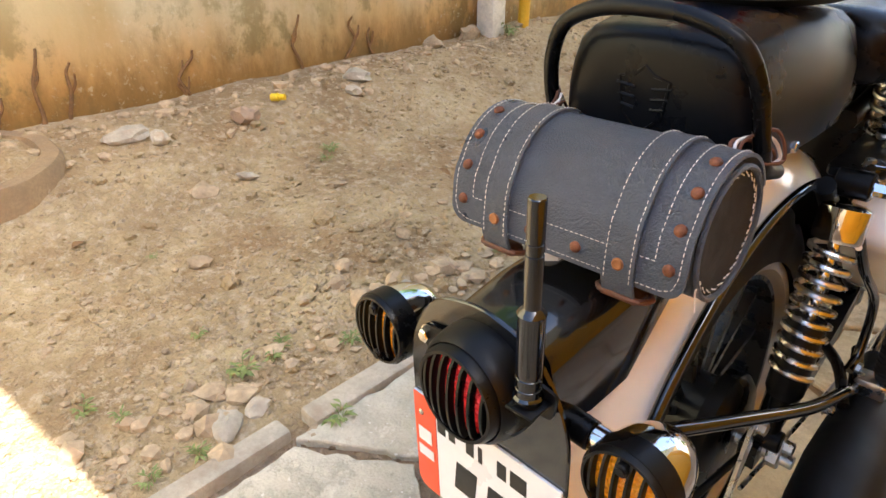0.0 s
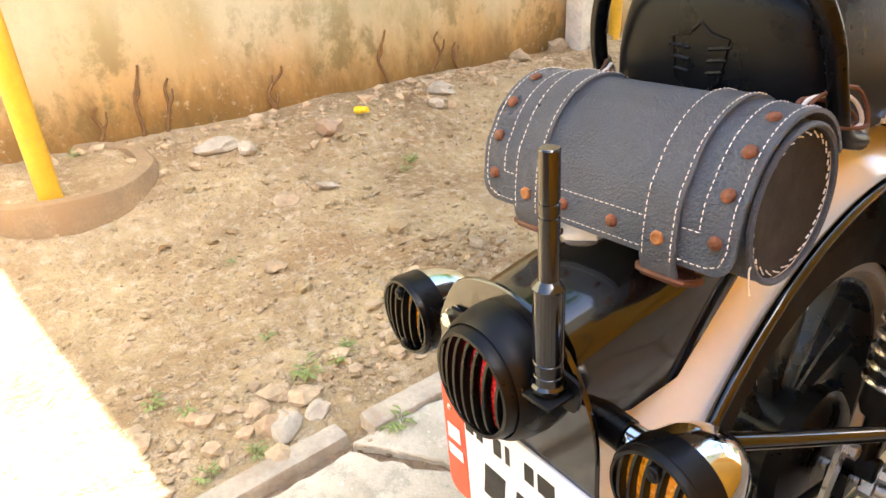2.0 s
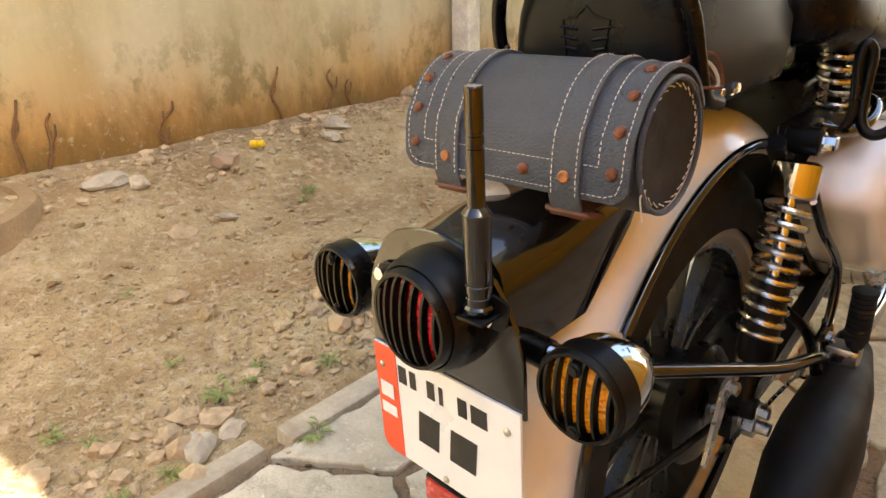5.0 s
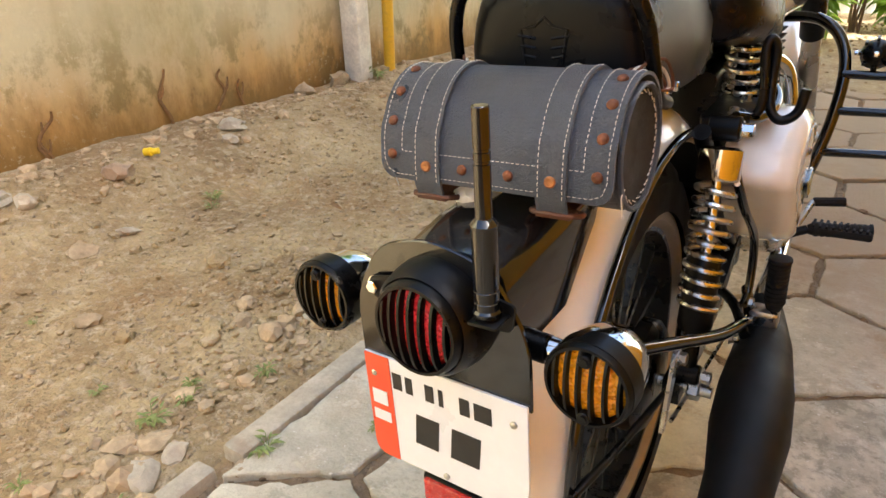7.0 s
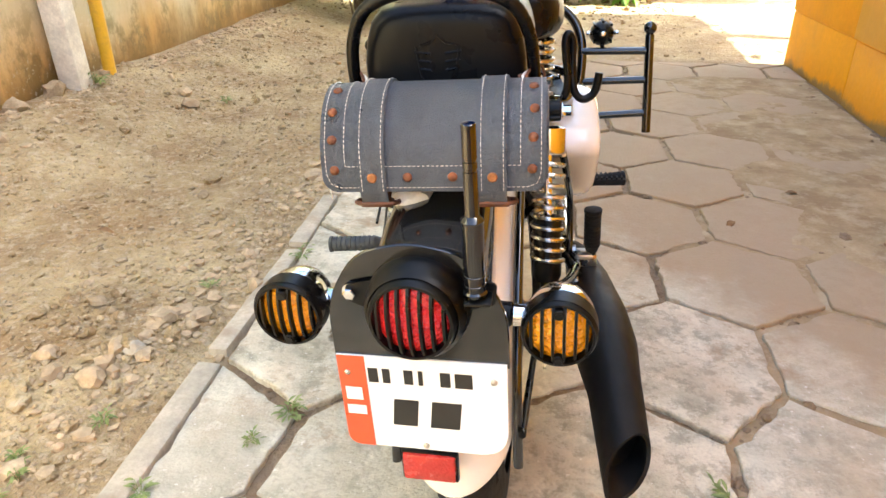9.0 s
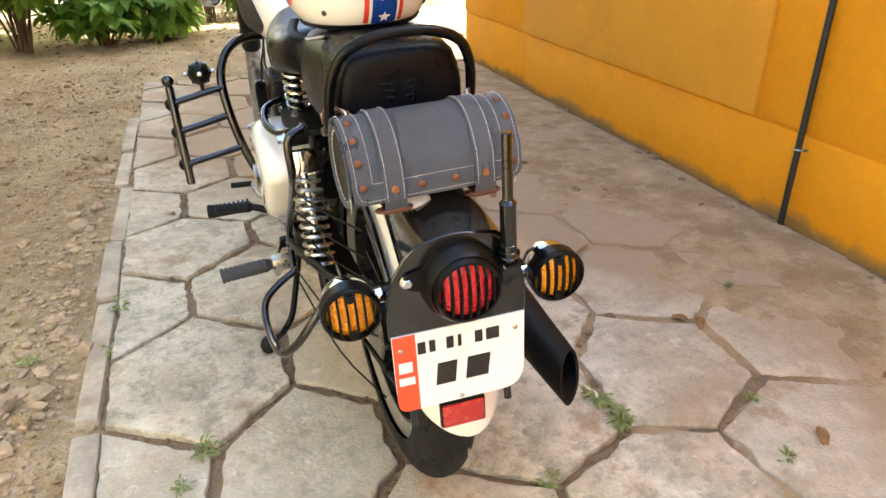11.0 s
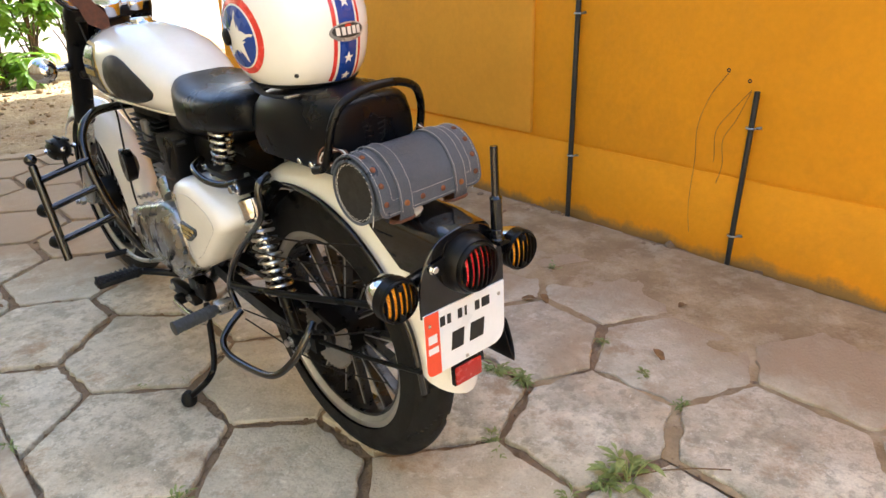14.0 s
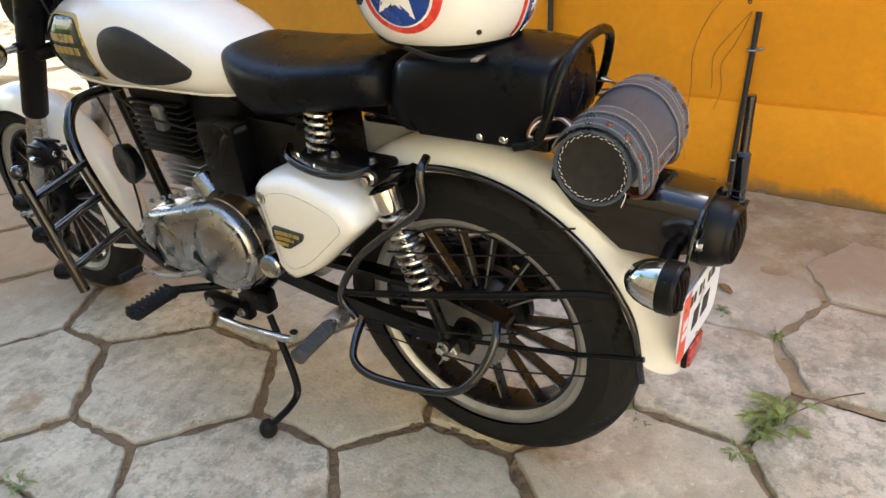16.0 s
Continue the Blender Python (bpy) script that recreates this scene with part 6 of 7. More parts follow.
def shell_at(az, el, off=0.0):
    """A place on the helmet: az degrees from the back towards its left, el degrees up."""
    a, e = radians(az), radians(el)
    h = math.cos(e) ** (1.0 if el >= 0 else 0.42)
    front = max(0.0, -math.cos(a))
    ry = 0.152 + 0.012 * front * (1 if el > -25 else 1.25)
    return V((-(0.123 + off) * h * math.sin(a), -(ry + off) * h * math.cos(a), (0.128 + off) * math.sin(e)))


bm = bmesh.new()
loft(bm, [[shell_at(az, el) for az in range(0, 360, 8)] for el in [-64, -60, -52, -44, -36, -28, -20, -12, -4, 4, 12, 20, 28, 36, 44, 52, 60, 68, 75, 81, 86]])
part("shell", bm, HELMET_WHITE, helmet, "glossy white shell", 60)
bm = bmesh.new()
loft(bm, [[shell_at(az, el, o) for az in range(0, 360, 10)] for el, o in ((-57, 0.002), (-62, 0.003), (-66, 0.0), (-69, -0.012), (-66, -0.03))])
part("neck_trim", bm, MATTE, helmet, "black rubber neck trim")


def decal(name, pts, m, off, label="", parent=helmet):
    """A thin film laid on the shell; pts in (az, el), filled from its middle."""
    mid = (sum(p[0] for p in pts) / len(pts), sum(p[1] for p in pts) / len(pts))
    bm = bmesh.new()
    rings = [[shell_at(mid[0] + (a - mid[0]) * k, mid[1] + (e - mid[1]) * k, off * h) for a, e in pts] for k, h in ((1, 0.2), (1, 1), (0.66, 1), (0.33, 1), (0.02, 1))]
    loft(bm, rings)
    return part(name, bm, m, parent, label, 60)


def band(name, x0, x1, e0, e1, m, off, label=""):
    """A film along the midline from the nape over the crown, between two offsets across."""
    bm = bmesh.new()
    rows = []
    for j in range(33):
        e = radians(e0 + (e1 - e0) * j / 32)
        c, s_ = math.cos(e), math.sin(e)
        hz = abs(c) ** (1.0 if s_ >= 0 else 0.42)
        row = []
        for h in (off, off * 0.2):
            xs = [x0 + (x1 - x0) * i / 4 for i in range(5)]
            if h != off:
                xs.reverse()
            for x in xs:
                k = math.sqrt(max(0.0, 1 - (x / 0.123) ** 2))
                ry = 0.152 if c > 0 else 0.164
                row.append(V((x, -math.copysign((ry + h) * hz * k, c), (0.128 + h) * s_ * (k if abs(s_) > 0.5 else 1 - (1 - k) * abs(s_) * 2))))
        rows.append(row)
    loft(bm, rows)
    return part(name, bm, m, helmet, label, 60)


band("stripe", -0.019, 0.019, -58, 120, BLUE, 0.0008, "blue centre stripe")
for s in (-1, 1):
    band("stripe_edge", s * 0.019, s * 0.023, -58, 120, HELMET_WHITE, 0.0012)
    band("stripe_red", s * 0.0235, s * 0.03, -58, 120, RED, 0.0009, "red stripe line")


def star_pts(ca, ce, r, turn=0.0, flat=1.0):
    out = []
    for k in range(10):
        a = radians(90 + 36 * k + turn)
        q = r if k % 2 == 0 else r * 0.42
        out.append((ca + q * math.cos(a) * flat, ce + q * math.sin(a)))
    return out


for e in (-50, -31, 14, 31, 47, 62):
    k = 1 / max(0.3, math.cos(radians(e)))
    decal("star", star_pts(0, e, 5.2, 0, min(1.9, k) if e > 0 else 1.0), HELMET_WHITE, 0.0016)
circle = [(math.cos(2 * math.pi * k / 28), math.sin(2 * math.pi * k / 28)) for k in range(28)]
for side in (1, -1):
    ca, ce = side * 98, -10
    decal("side_ring", [(ca + 29 * u, ce + 33 * v) for u, v in circle], RED, 0.0008, "red ring decal")
    decal("side_ring_white", [(ca + 23.5 * u, ce + 27 * v) for u, v in circle], HELMET_WHITE, 0.0013)
    decal("side_disc", [(ca + 22 * u, ce + 25.5 * v) for u, v in circle], BLUE, 0.0018, "blue disc decal")
    decal("star", star_pts(ca, ce, 22, 8), HELMET_WHITE, 0.0024)
    bm = bmesh.new()
    lathe(bm, shell_at(side * 112, -10, 0.0), (-side, 0.2, 0), [(0, 0.016), (0.008, 0.015), (0.01, 0.011), (0.01, 0)], 20)
    part("visor_pivot", bm, SATIN, helmet, "dark visor pivot")
    decal("vent", [(side * 52 + a, 36 + e) for a, e in ((-9, -2), (6, -7), (10, 6), (0, 4))], GREY, 0.004, "grey rear vent")
    bm = bmesh.new()
    lathe(bm, shell_at(side * 48, -44), shell_at(side * 48, -10), [(-0.001, 0.0042), (0.0012, 0.0042), (0.0012, 0.0)], 12)
    part("snap_stud", bm, INK, helmet)
decal("visor", [(180 + a, e) for a, e in ((-78, -22), (-80, 6), (-60, 20), (-30, 26), (0, 27), (30, 26), (60, 20), (80, 6), (78, -22), (40, -24), (0, -25), (-40, -24))], NAVY, 0.003, "dark tinted visor")
ob_ = [(18 * u, -9 + 7.5 * v) for u, v in circle]
decal("rear_badge", ob_, GREY, 0.0028, "silver oval rear badge")
decal("rear_badge_face", [(15.8 * u, -8 + 5.4 * v) for u, v in circle], INK, 0.0036)
for k in range(5):
    decal("badge_bar", [(-12 + k * 5.2 + a, -8 + e) for a, e in ((0, -3), (3.4, -3), (4.0, 3), (0.6, 3))], HELMET_WHITE, 0.0044)
decal("badge_arc", [(1 + a, -8 + e) for a, e in ((-3.4, 3.2), (3.4, 3.2), (2.4, 4.6), (0, 5.0), (-2.4, 4.6))], RED, 0.0046)
bm = bmesh.new()
sweep(bm, [V((-0.1, 0.03, -0.11)), V((-0.118, -0.03, -0.118)), V((-0.11, -0.08, -0.122)), V((-0.075, -0.1, -0.12))], 0.008, 6, 4, flat=0.3)
part("chin_strap", bm, MATTE, helmet, "black chin strap")
bm = bmesh.new()
box(bm, (-0.1, -0.095, -0.121), (0.03, 0.012, 0.004), 0.0015)
part("strap_clip", bm, STEEL, helmet, "steel strap clip")

# ---- things of the yard ----


def clip_poly(poly, axis, limit, keep_less):
    out = []
    for i, p in enumerate(poly):
        q = poly[(i + 1) % len(poly)]
        pin = (p[axis] <= limit) == keep_less
        qin = (q[axis] <= limit) == keep_less
        if pin:
            out.append(p)
        if pin != qin:
            t = (limit - p[axis]) / (q[axis] - p[axis])
            out.append(p + (q - p) * t)
    return out


def paver(poly, z, tilt):
    """A worn slab: chipped rim, slightly dished top."""
    c = sum(poly, V((0, 0))) / len(poly)
    ring = []
    for i, p in enumerate(poly):
        q = poly[(i + 1) % len(poly)]
        n = max(2, int((q - p).length / 0.022))
        for k in range(n):
            w = p.lerp(q, k / n)
            w = c + (w - c) * (1 - 0.0065 / max(0.05, (w - c).length) * (1 + 1.5 * noise.noise(V((w.x * 14, w.y * 14, 3))) + 1.3 * noise.noise(V((w.x * 45, w.y * 45, 7)))))
            ring.append(w)

    def zz(w):
        d = w - c
        return z + d.x * tilt[0] + d.y * tilt[1] + 0.002 * noise.noise(V((w.x * 5, w.y * 5, 8)))

    def shrink(w, d):
        return c + (w - c) * max(0.0, 1 - d / max(0.05, (w - c).length))

    bm = bmesh.new()
    rings = [[V((*shrink(w, -0.002), -0.05)) for w in ring], [V((*w, zz(w) - 0.004)) for w in ring], [V((*shrink(w, 0.0025), zz(w) - 0.0006)) for w in ring], [V((*shrink(w, 0.006), zz(w))) for w in ring], [V((*shrink(w, 0.09), zz(w) - 0.0005)) for w in ring]]
    vs = [[bm.verts.new(p - V((*c, 0))) for p in r] for r in rings]
    n = len(ring)
    for a, b in zip(vs, vs[1:]):
        for k in range(n):
            bm.faces.new((a[k], a[(k + 1) % n], b[(k + 1) % n], b[k]))
    mid = bm.verts.new(V((0, 0, z)))
    for k in range(n):
        bm.faces.new((vs[-1][k], vs[-1][(k + 1) % n], mid))
    return bm, c


def kerb_run():
    kerb = thing("kerb", pose(-0.692, 1.0, 0, 0, 0, 1.55), "broken grey concrete edging strip between paving and soil", "kerb", kind="structure")
    rng = random.Random(5)
    y = -2.4
    while y < 2.6:
        n = rng.uniform(0.42, 0.62)
        bm = bmesh.new()
        box(bm, (0, 0, -0.03), (0.056 + rng.uniform(-0.006, 0.006), n - 0.02, 0.1), 0.008)
        for v in bm.verts:
            v.co += V((noise.noise(v.co * 9 + V((y, 0, 0))), 0, noise.noise(v.co * 11 + V((0, y, 0))))) * 0.006
        k = part("edging_block", bm, KERB, kerb)
        k.location = (rng.uniform(-0.008, 0.008), y + n / 2 - 1.0, rng.uniform(-0.016, -0.002))
        k.rotation_euler = (rng.uniform(-0.02, 0.02), rng.uniform(-0.05, 0.05), rng.uniform(-0.02, 0.02))
        y += n + rng.uniform(0.0, 0.03)


def blob(bm, c, r, rng, squash=0.6, angular=0.35):
    """An uneven stone."""
    g = bmesh.ops.create_icosphere(bm, subdivisions=1 if max(r) < 0.02 else 2, radius=1.0)
    s = V((rng.random() * 50, rng.random() * 50, rng.random() * 50))
    rot = Matrix.Rotation(rng.uniform(0, 6.28), 3, "Z") @ Matrix.Rotation(rng.uniform(-0.4, 0.4), 3, "X")
    for v in g["verts"]:
        k = 1 + angular * noise.noise(v.co * 1.3 + s) + 0.15 * noise.noise(v.co * 3.1 + s)
        p = V((v.co.x * r[0], v.co.y * r[1], v.co.z * r[2])) * k
        v.co = V(c) + rot @ p


def chips(name, n, places, seed, label, size, m=STONE):
    """Countless small bits lying on the soil, in one mesh."""
    rng = random.Random(seed)
    ico = bmesh.new()
    bmesh.ops.create_icosphere(ico, subdivisions=1, radius=1.0)
    base = [v.co.copy() for v in ico.verts]
    faces = [[v.index for v in f.verts] for f in ico.faces]
    ico.free()
    vs, fs = [], []
    for _ in range(n):
        x, y = places(rng)
        r = size * math.exp(rng.gauss(0, 0.55))
        sx, sy, sz = r * rng.uniform(0.7, 1.4), r * rng.uniform(0.7, 1.3), r * rng.uniform(0.4, 0.9)
        a = rng.uniform(0, 6.28)
        ca, sa = math.cos(a), math.sin(a)
        z = ground_z(x, y) + sz * 0.35
        o = len(vs)
        for b in base:
            k = rng.uniform(0.72, 1.25)
            px, py, pz = b.x * sx * k, b.y * sy * k, b.z * sz * k
            vs.append((x + px * ca - py * sa, y + px * sa + py * ca, z + pz))
        fs += [[o + i for i in f] for f in faces]
    me = bpy.data.meshes.new(name)
    me.from_pydata(vs, [], fs)
    me.materials.append(m)
    tagged(new(name, me), label, "rubble", kind="stuff")


def soil_place(rng):
    return rng.uniform(YARD_X + 0.05, -0.74), rng.uniform(-1.0, 4.6)


def near_soil(rng):
    return -0.74 - abs(rng.gauss(0, 0.35)), rng.uniform(-0.8, 1.3)


def wall_foot(rng):
    return YARD_X + 0.06 + abs(rng.gauss(0, 0.2)), rng.uniform(-1.0, 5.5)


def mound(rng):
    return rng.gauss(-1.0, 0.13), rng.gauss(0.32, 0.22)


def kerb_side(rng):
    return rng.gauss(-0.82, 0.06), rng.uniform(-0.6, 2.2)


chips("gravel", 5200, soil_place, 1, "small loose stones and clods on the soil", 0.003)
chips("near_gravel", 1500, near_soil, 8, "loose stones and crumbs of soil", 0.004)
chips("soil_clods", 3600, soil_place, 2, "crumbly clods of brown soil", 0.0056, DIRT)
chips("wall_rubble", 1100, wall_foot, 3, "broken rubble along the foot of the yard wall", 0.0095)
chips("clod_mound", 360, mound, 4, "heap of broken clods by the paving", 0.0075, DIRT)
chips("kerb_rubble", 500, kerb_side, 6, "loose stones along the edging", 0.009)


def north_soil(rng):
    return rng.uniform(-2.6, 1.6), rng.uniform(3.9, 7.4)


chips("north_gravel", 700, north_soil, 7, "leaf litter and stones on soil", 0.006)


def litter_place(rng):
    return rng.uniform(-2.7, 1.2), 7.7 - abs(rng.gauss(0, 1.5))


chips("leaf_litter", 1800, litter_place, 9, "dry brown leaf litter under the shrubs", 0.008, LITTER)

for x, y, r, lab, m in ((-2.115, 0.527, (0.075, 0.06, 0.05), "reddish brick fragment lying on the soil", mat("brick_fragment", (0.38, 0.27, 0.18), 0.9, 0, 0.2, 20, bump=0.5)), (-2.167, 0.081, (0.11, 0.05, 0.035), "flat pale concrete slab fragment by the wall", KERB), (-2.097, 0.178, (0.05, 0.04, 0.035), "pale broken stone by the wall", KERB), (-2.215, 1.17, (0.09, 0.06, 0.04), "pale broken stone by the wall", KERB), (-2.113, 1.064, (0.05, 0.04, 0.03), "pale broken stone by the wall", KERB),
                      (-1.783, 0.156, (0.06, 0.045, 0.018), "flat buff stone on the soil", STONE), (-1.017, 0.398, (0.022, 0.02, 0.018), "small round buff stone on soil", STONE), (-1.012, 0.139, (0.035, 0.03, 0.02), "ochre stone lying on the soil", STONE), (-0.76, -0.333, (0.06, 0.04, 0.022), "flat grey stone beside the edging", KERB), (-0.769, -0.262, (0.03, 0.035, 0.016), "flat grey stone beside the edging", KERB), (-1.549, 0.536, (0.045, 0.03, 0.014), "flat buff stone on the soil", STONE), (-1.404, -0.06, (0.04, 0.03, 0.016), "flat buff stone on the soil", STONE), (-1.788, 0.322, (0.05, 0.035, 0.02), "grey stone on the soil", KERB),
                      (-1.924, 2.526, (0.07, 0.05, 0.035), "flat pale stone near the post", STONE), (-1.809, 2.366, (0.055, 0.05, 0.04), "round pale stone near the post", STONE), (-0.86, 0.249, (0.035, 0.03, 0.026), "pale broken clod beside the edging", KERB), (-0.912, 0.139, (0.05, 0.04, 0.03), "buff broken clod on the soil", STONE), (-1.197, 1.265, (0.03, 0.026, 0.02), "buff stone on the soil", STONE), (-1.061, 0.199, (0.04, 0.03, 0.025), "buff broken clod on the soil", STONE), (-1.095, 0.448, (0.035, 0.03, 0.02), "buff broken clod on the soil", STONE), (-0.878, 0.398, (0.05, 0.035, 0.03), "buff broken clod on the soil", STONE), (-2.42, 2.136, (0.08, 0.06, 0.07), "brown stone at the foot of the wall", STONE), (-2.42, 1.85, (0.07, 0.05, 0.05), "brown stone at the foot of the wall", STONE), (-0.62, -0.22, (0.03, 0.022, 0.016), "ochre stone in the paving gap", STONE)):
    rng = random.Random(int(x * 1000) * 7 + int(y * 100))
    bm = bmesh.new()
    r = tuple(0.8 * q for q in r)
    blob(bm, (0, 0, 0), r, rng, angular=0.5)
    bmesh.ops.subdivide_edges(bm, edges=bm.edges[:], cuts=1, use_grid_fill=True)
    for v in bm.verts:
        v.co *= 1 + 0.07 * noise.noise(v.co * 60 + V((x, y, 0)) * 9)
    st = tagged(part("stone", bm, m, None, lab, 30), lab, "stone", "rubble stones in the yard")
    st.location = (x, y, max(ground_z(x, y), -0.012) + r[2] * 0.45)


def leaf(bm, p, d, n, w, length, droop=0.3):
    """A folded pointed leaf."""
    d, n = V(d).normalized(), V(n).normalized()
    s = d.cross(n).normalized()
    up = s.cross(d)
    rows = []
    for t, k in ((0.0, 0.08), (0.25, 0.75), (0.5, 1.0), (0.78, 0.62), (1.0, 0.02)):
        c = V(p) + d * length * t - up * droop * length * t * t
        rows.append([bm.verts.new(c - s * w * k + up * w * k * 0.35), bm.verts.new(c), bm.verts.new(c + s * w * k + up * w * k * 0.35)])
    for a, b in zip(rows, rows[1:]):
        bm.faces.new((a[0], a[1], b[1], b[0]))
        bm.faces.new((a[1], a[2], b[2], b[1]))


def weed(x, y, h, n, seed, z=None):
    rng = random.Random(seed)
    w = thing("weed", pose(x, y, ground_z(x, y) if z is None else z), "small green weed growing from the ground", "weed", "weeds in the soil and paving gaps")
    bm = bmesh.new()
    bs = bmesh.new()
    for k in range(n):
        a, tilt = rng.uniform(0, 6.28), rng.uniform(0.2, 1.0)
        top = V((math.cos(a) * h * tilt * 0.8, math.sin(a) * h * tilt * 0.8, h * rng.uniform(0.4, 1.0)))
        sweep(bs, [V((0, 0, -0.01)), top * 0.5 + V((0, 0, h * 0.1)), top], h * 0.022, 4, 2)
        for j in range(3):
            b = a + rng.uniform(-1.4, 1.4)
            q = top * (0.55 + 0.22 * j)
            leaf(bm, q, (math.cos(b), math.sin(b), rng.uniform(0.0, 0.5)), (0, 0, 1), h * rng.uniform(0.06, 0.12), h * rng.uniform(0.4, 0.75))
    part("foliage", bm, WEED, w, "fresh green leaves")
    part("stalk_tuft", bs, WEED, w)


for k, (x, y, h, n) in enumerate(((-0.889, -0.222, 0.07, 7), (-0.877, -0.151, 0.05, 5), (-0.995, -0.533, 0.05, 6), (-0.924, -0.483, 0.04, 5), (-0.732, -0.413, 0.045, 5), (-0.618, -0.153, 0.07, 7), (-0.733, -0.504, 0.045, 5), (-1.079, -0.231, 0.035, 6), (-1.79, 0.692, 0.06, 9), (-1.743, 0.64, 0.045, 6), (-0.917, -0.101, 0.045, 7), (-0.804, 0.019, 0.045, 8), (-1.525, -0.14, 0.03, 4), (-0.418, 0.109, 0.06, 7), (-0.661, 0.605, 0.05, 6), (-0.645, 0.92, 0.04, 4), (0.478, -0.006, 0.079, 9), (0.486, -0.105, 0.079, 11), (0.769, -0.307, 0.05, 5), (0.825, -0.128, 0.045, 4), (1.151, 0.337, 0.05, 5), (0.25, -0.206, 0.055, 8), (0.221, -0.266, 0.045, 8), (0.365, -0.538, 0.09, 8), (0.315, -0.508, 0.07, 8), (0.224, -0.478, 0.055, 8), (-0.303, 0.651, 0.03, 4), (-0.202, 0.6, 0.025, 4), (-0.645, 0.83, 0.06, 6), (0.712, -0.468, 0.05, 5), (-2.405, -0.36, 0.06, 7), (-2.332, 2.359, 0.08, 8), (-1.688, 2.534, 0.07, 9), (-0.854, 0.616, 0.05, 6), (-0.467, 0.019, 0.045, 5))):
    weed(x, y, h * (0.6 if h < 0.08 else 0.9), n + 3, 100 + k)
# fallen runner of a weed
bm = bmesh.new()
sweep(bm, [V((0.36, -0.53, 0.01)), V((0.42, -0.57, 0.02)), V((0.5, -0.62, 0.012)), V((0.56, -0.68, 0.01))], 0.0018, 5, 4)
tagged(part("dry_stalk", bm, STEM), "thin dry stalk lying on the paving", "twig")

# stained wall foot: dried climbing roots
for k, (y, z, lean) in enumerate(((-0.063, 0.39, -0.03), (0.038, 0.324, -0.02), (0.516, 0.292, -0.1), (0.45, 0.182, -0.02), (1.051, 0.37, -0.03), (1.356, 0.321, -0.02), (1.465, 0.256, 0.01), (-0.238, 0.263, 0.02))):
    rng = random.Random(50 + k)
    bm = bmesh.new()
    pts = [V((YARD_X + 0.004, y + lean, 0.02)), V((YARD_X + 0.008, y + lean * 0.6 + rng.uniform(-0.035, 0.035), z * 0.35)), V((YARD_X + 0.007, y + lean * 0.3 + rng.uniform(-0.035, 0.035), z * 0.65)), V((YARD_X + 0.006, y + rng.uniform(-0.01, 0.01), z * 0.88)), V((YARD_X + 0.01, y + 0.012, z))]
    sweep(bm, pts, 0.0095, 7, 5, taper=0.5)
    sweep(bm, [pts[2], pts[2] + V((0.002, 0.02, 0.03)), pts[2] + V((0.002, 0.026, 0.07))], 0.007, 6, 3, taper=0.5)
    sweep(bm, [pts[1], pts[1] + V((0, -0.018, -0.05)), V((YARD_X + 0.006, y + lean - 0.03, 0.02))], 0.007, 6, 3)
    tagged(part("dried_root", bm, ROOT), "dried brown climbing root stuck to the yard wall", "root", "dried roots on the wall")

# concrete ring with soil, post, yellow pipes
ring = thing("planter_ring", pose(-2.25, -0.46, 0.09), "low round cracked concrete planter ring filled with soil", "planter")
bm = bmesh.new()
lathe(bm, (0, 0, -0.08), (0, 0, 1), [(-0.06, 0.345), (0.115, 0.335), (0.13, 0.325), (0.13, 0.275), (0.1, 0.265), (-0.06, 0.26)], 48, True)
for v in bm.verts:
    v.co += V((noise.noise(v.co * 8), noise.noise(v.co * 8 + V((9, 0, 0))), noise.noise(v.co * 6 + V((0, 9, 0))) * 1.3)) * 0.012
part("ring_wall", bm, RINGC, ring)
bm = bmesh.new()
lathe(bm, (0, 0, -0.06), (0, 0, 1), [(0, 0.27), (0.085, 0.27), (0.095, 0.2), (0.1, 0.1), (0.102, 0)], 40)
for v in bm.verts:
    v.co.z += 0.02 * noise.noise(v.co * 7)
part("soil_fill", bm, DIRT, ring)


def pipe(x, y, top, r=0.036):
    bm = bmesh.new()
    rod(bm, (0, 0, -0.1), top, r, seg=20)
    p = part("yellow_pipe", bm, YELLOW)
    p.location = (x, y, ground_z(x, y))
    tagged(p, "upright yellow painted pipe standing in the soil", "pipe", "yellow pipes along the wall")


pipe(-2.03, -0.5, (-0.16, -0.03, 2.6))
pipe(-2.373, 2.559, (-0.02, 0.02, 2.6), 0.034)
pipe(-2.4, 6.0, (0, 0, 2.6), 0.034)
bm = bmesh.new()
box(bm, (0, 0, 1.1), (0.12, 0.12, 2.5), 0.012)
for v in bm.verts:
    v.co += V((noise.noise(v.co * 3), noise.noise(v.co * 3 + V((5, 0, 0))), 0)) * 0.008
post = tagged(part("concrete_post", bm, POSTC), "weathered white concrete post before the yard wall", "post")
post.matrix_world = pose(-2.41, 2.311, 0.06, 0, -1.5, 4)
# yellow scrap by the wall
bm = bmesh.new()
lathe(bm, (0, 0, 0), (0.8, 0.5, 0.1), [(0, 0.0), (0, 0.016), (0.03, 0.0175), (0.034, 0.013), (0.06, 0.013), (0.064, 0.0)], 18)
sc = tagged(part("plastic_cap", bm, mat("yellow_plastic", (0.85, 0.6, 0.02), 0.35, 0, 0.08, 20)), "bright yellow plastic pipe cap lying on rubble", "pipe cap")
sc.location = (-2.19, 0.7, 0.13)

# conduits on the house wall


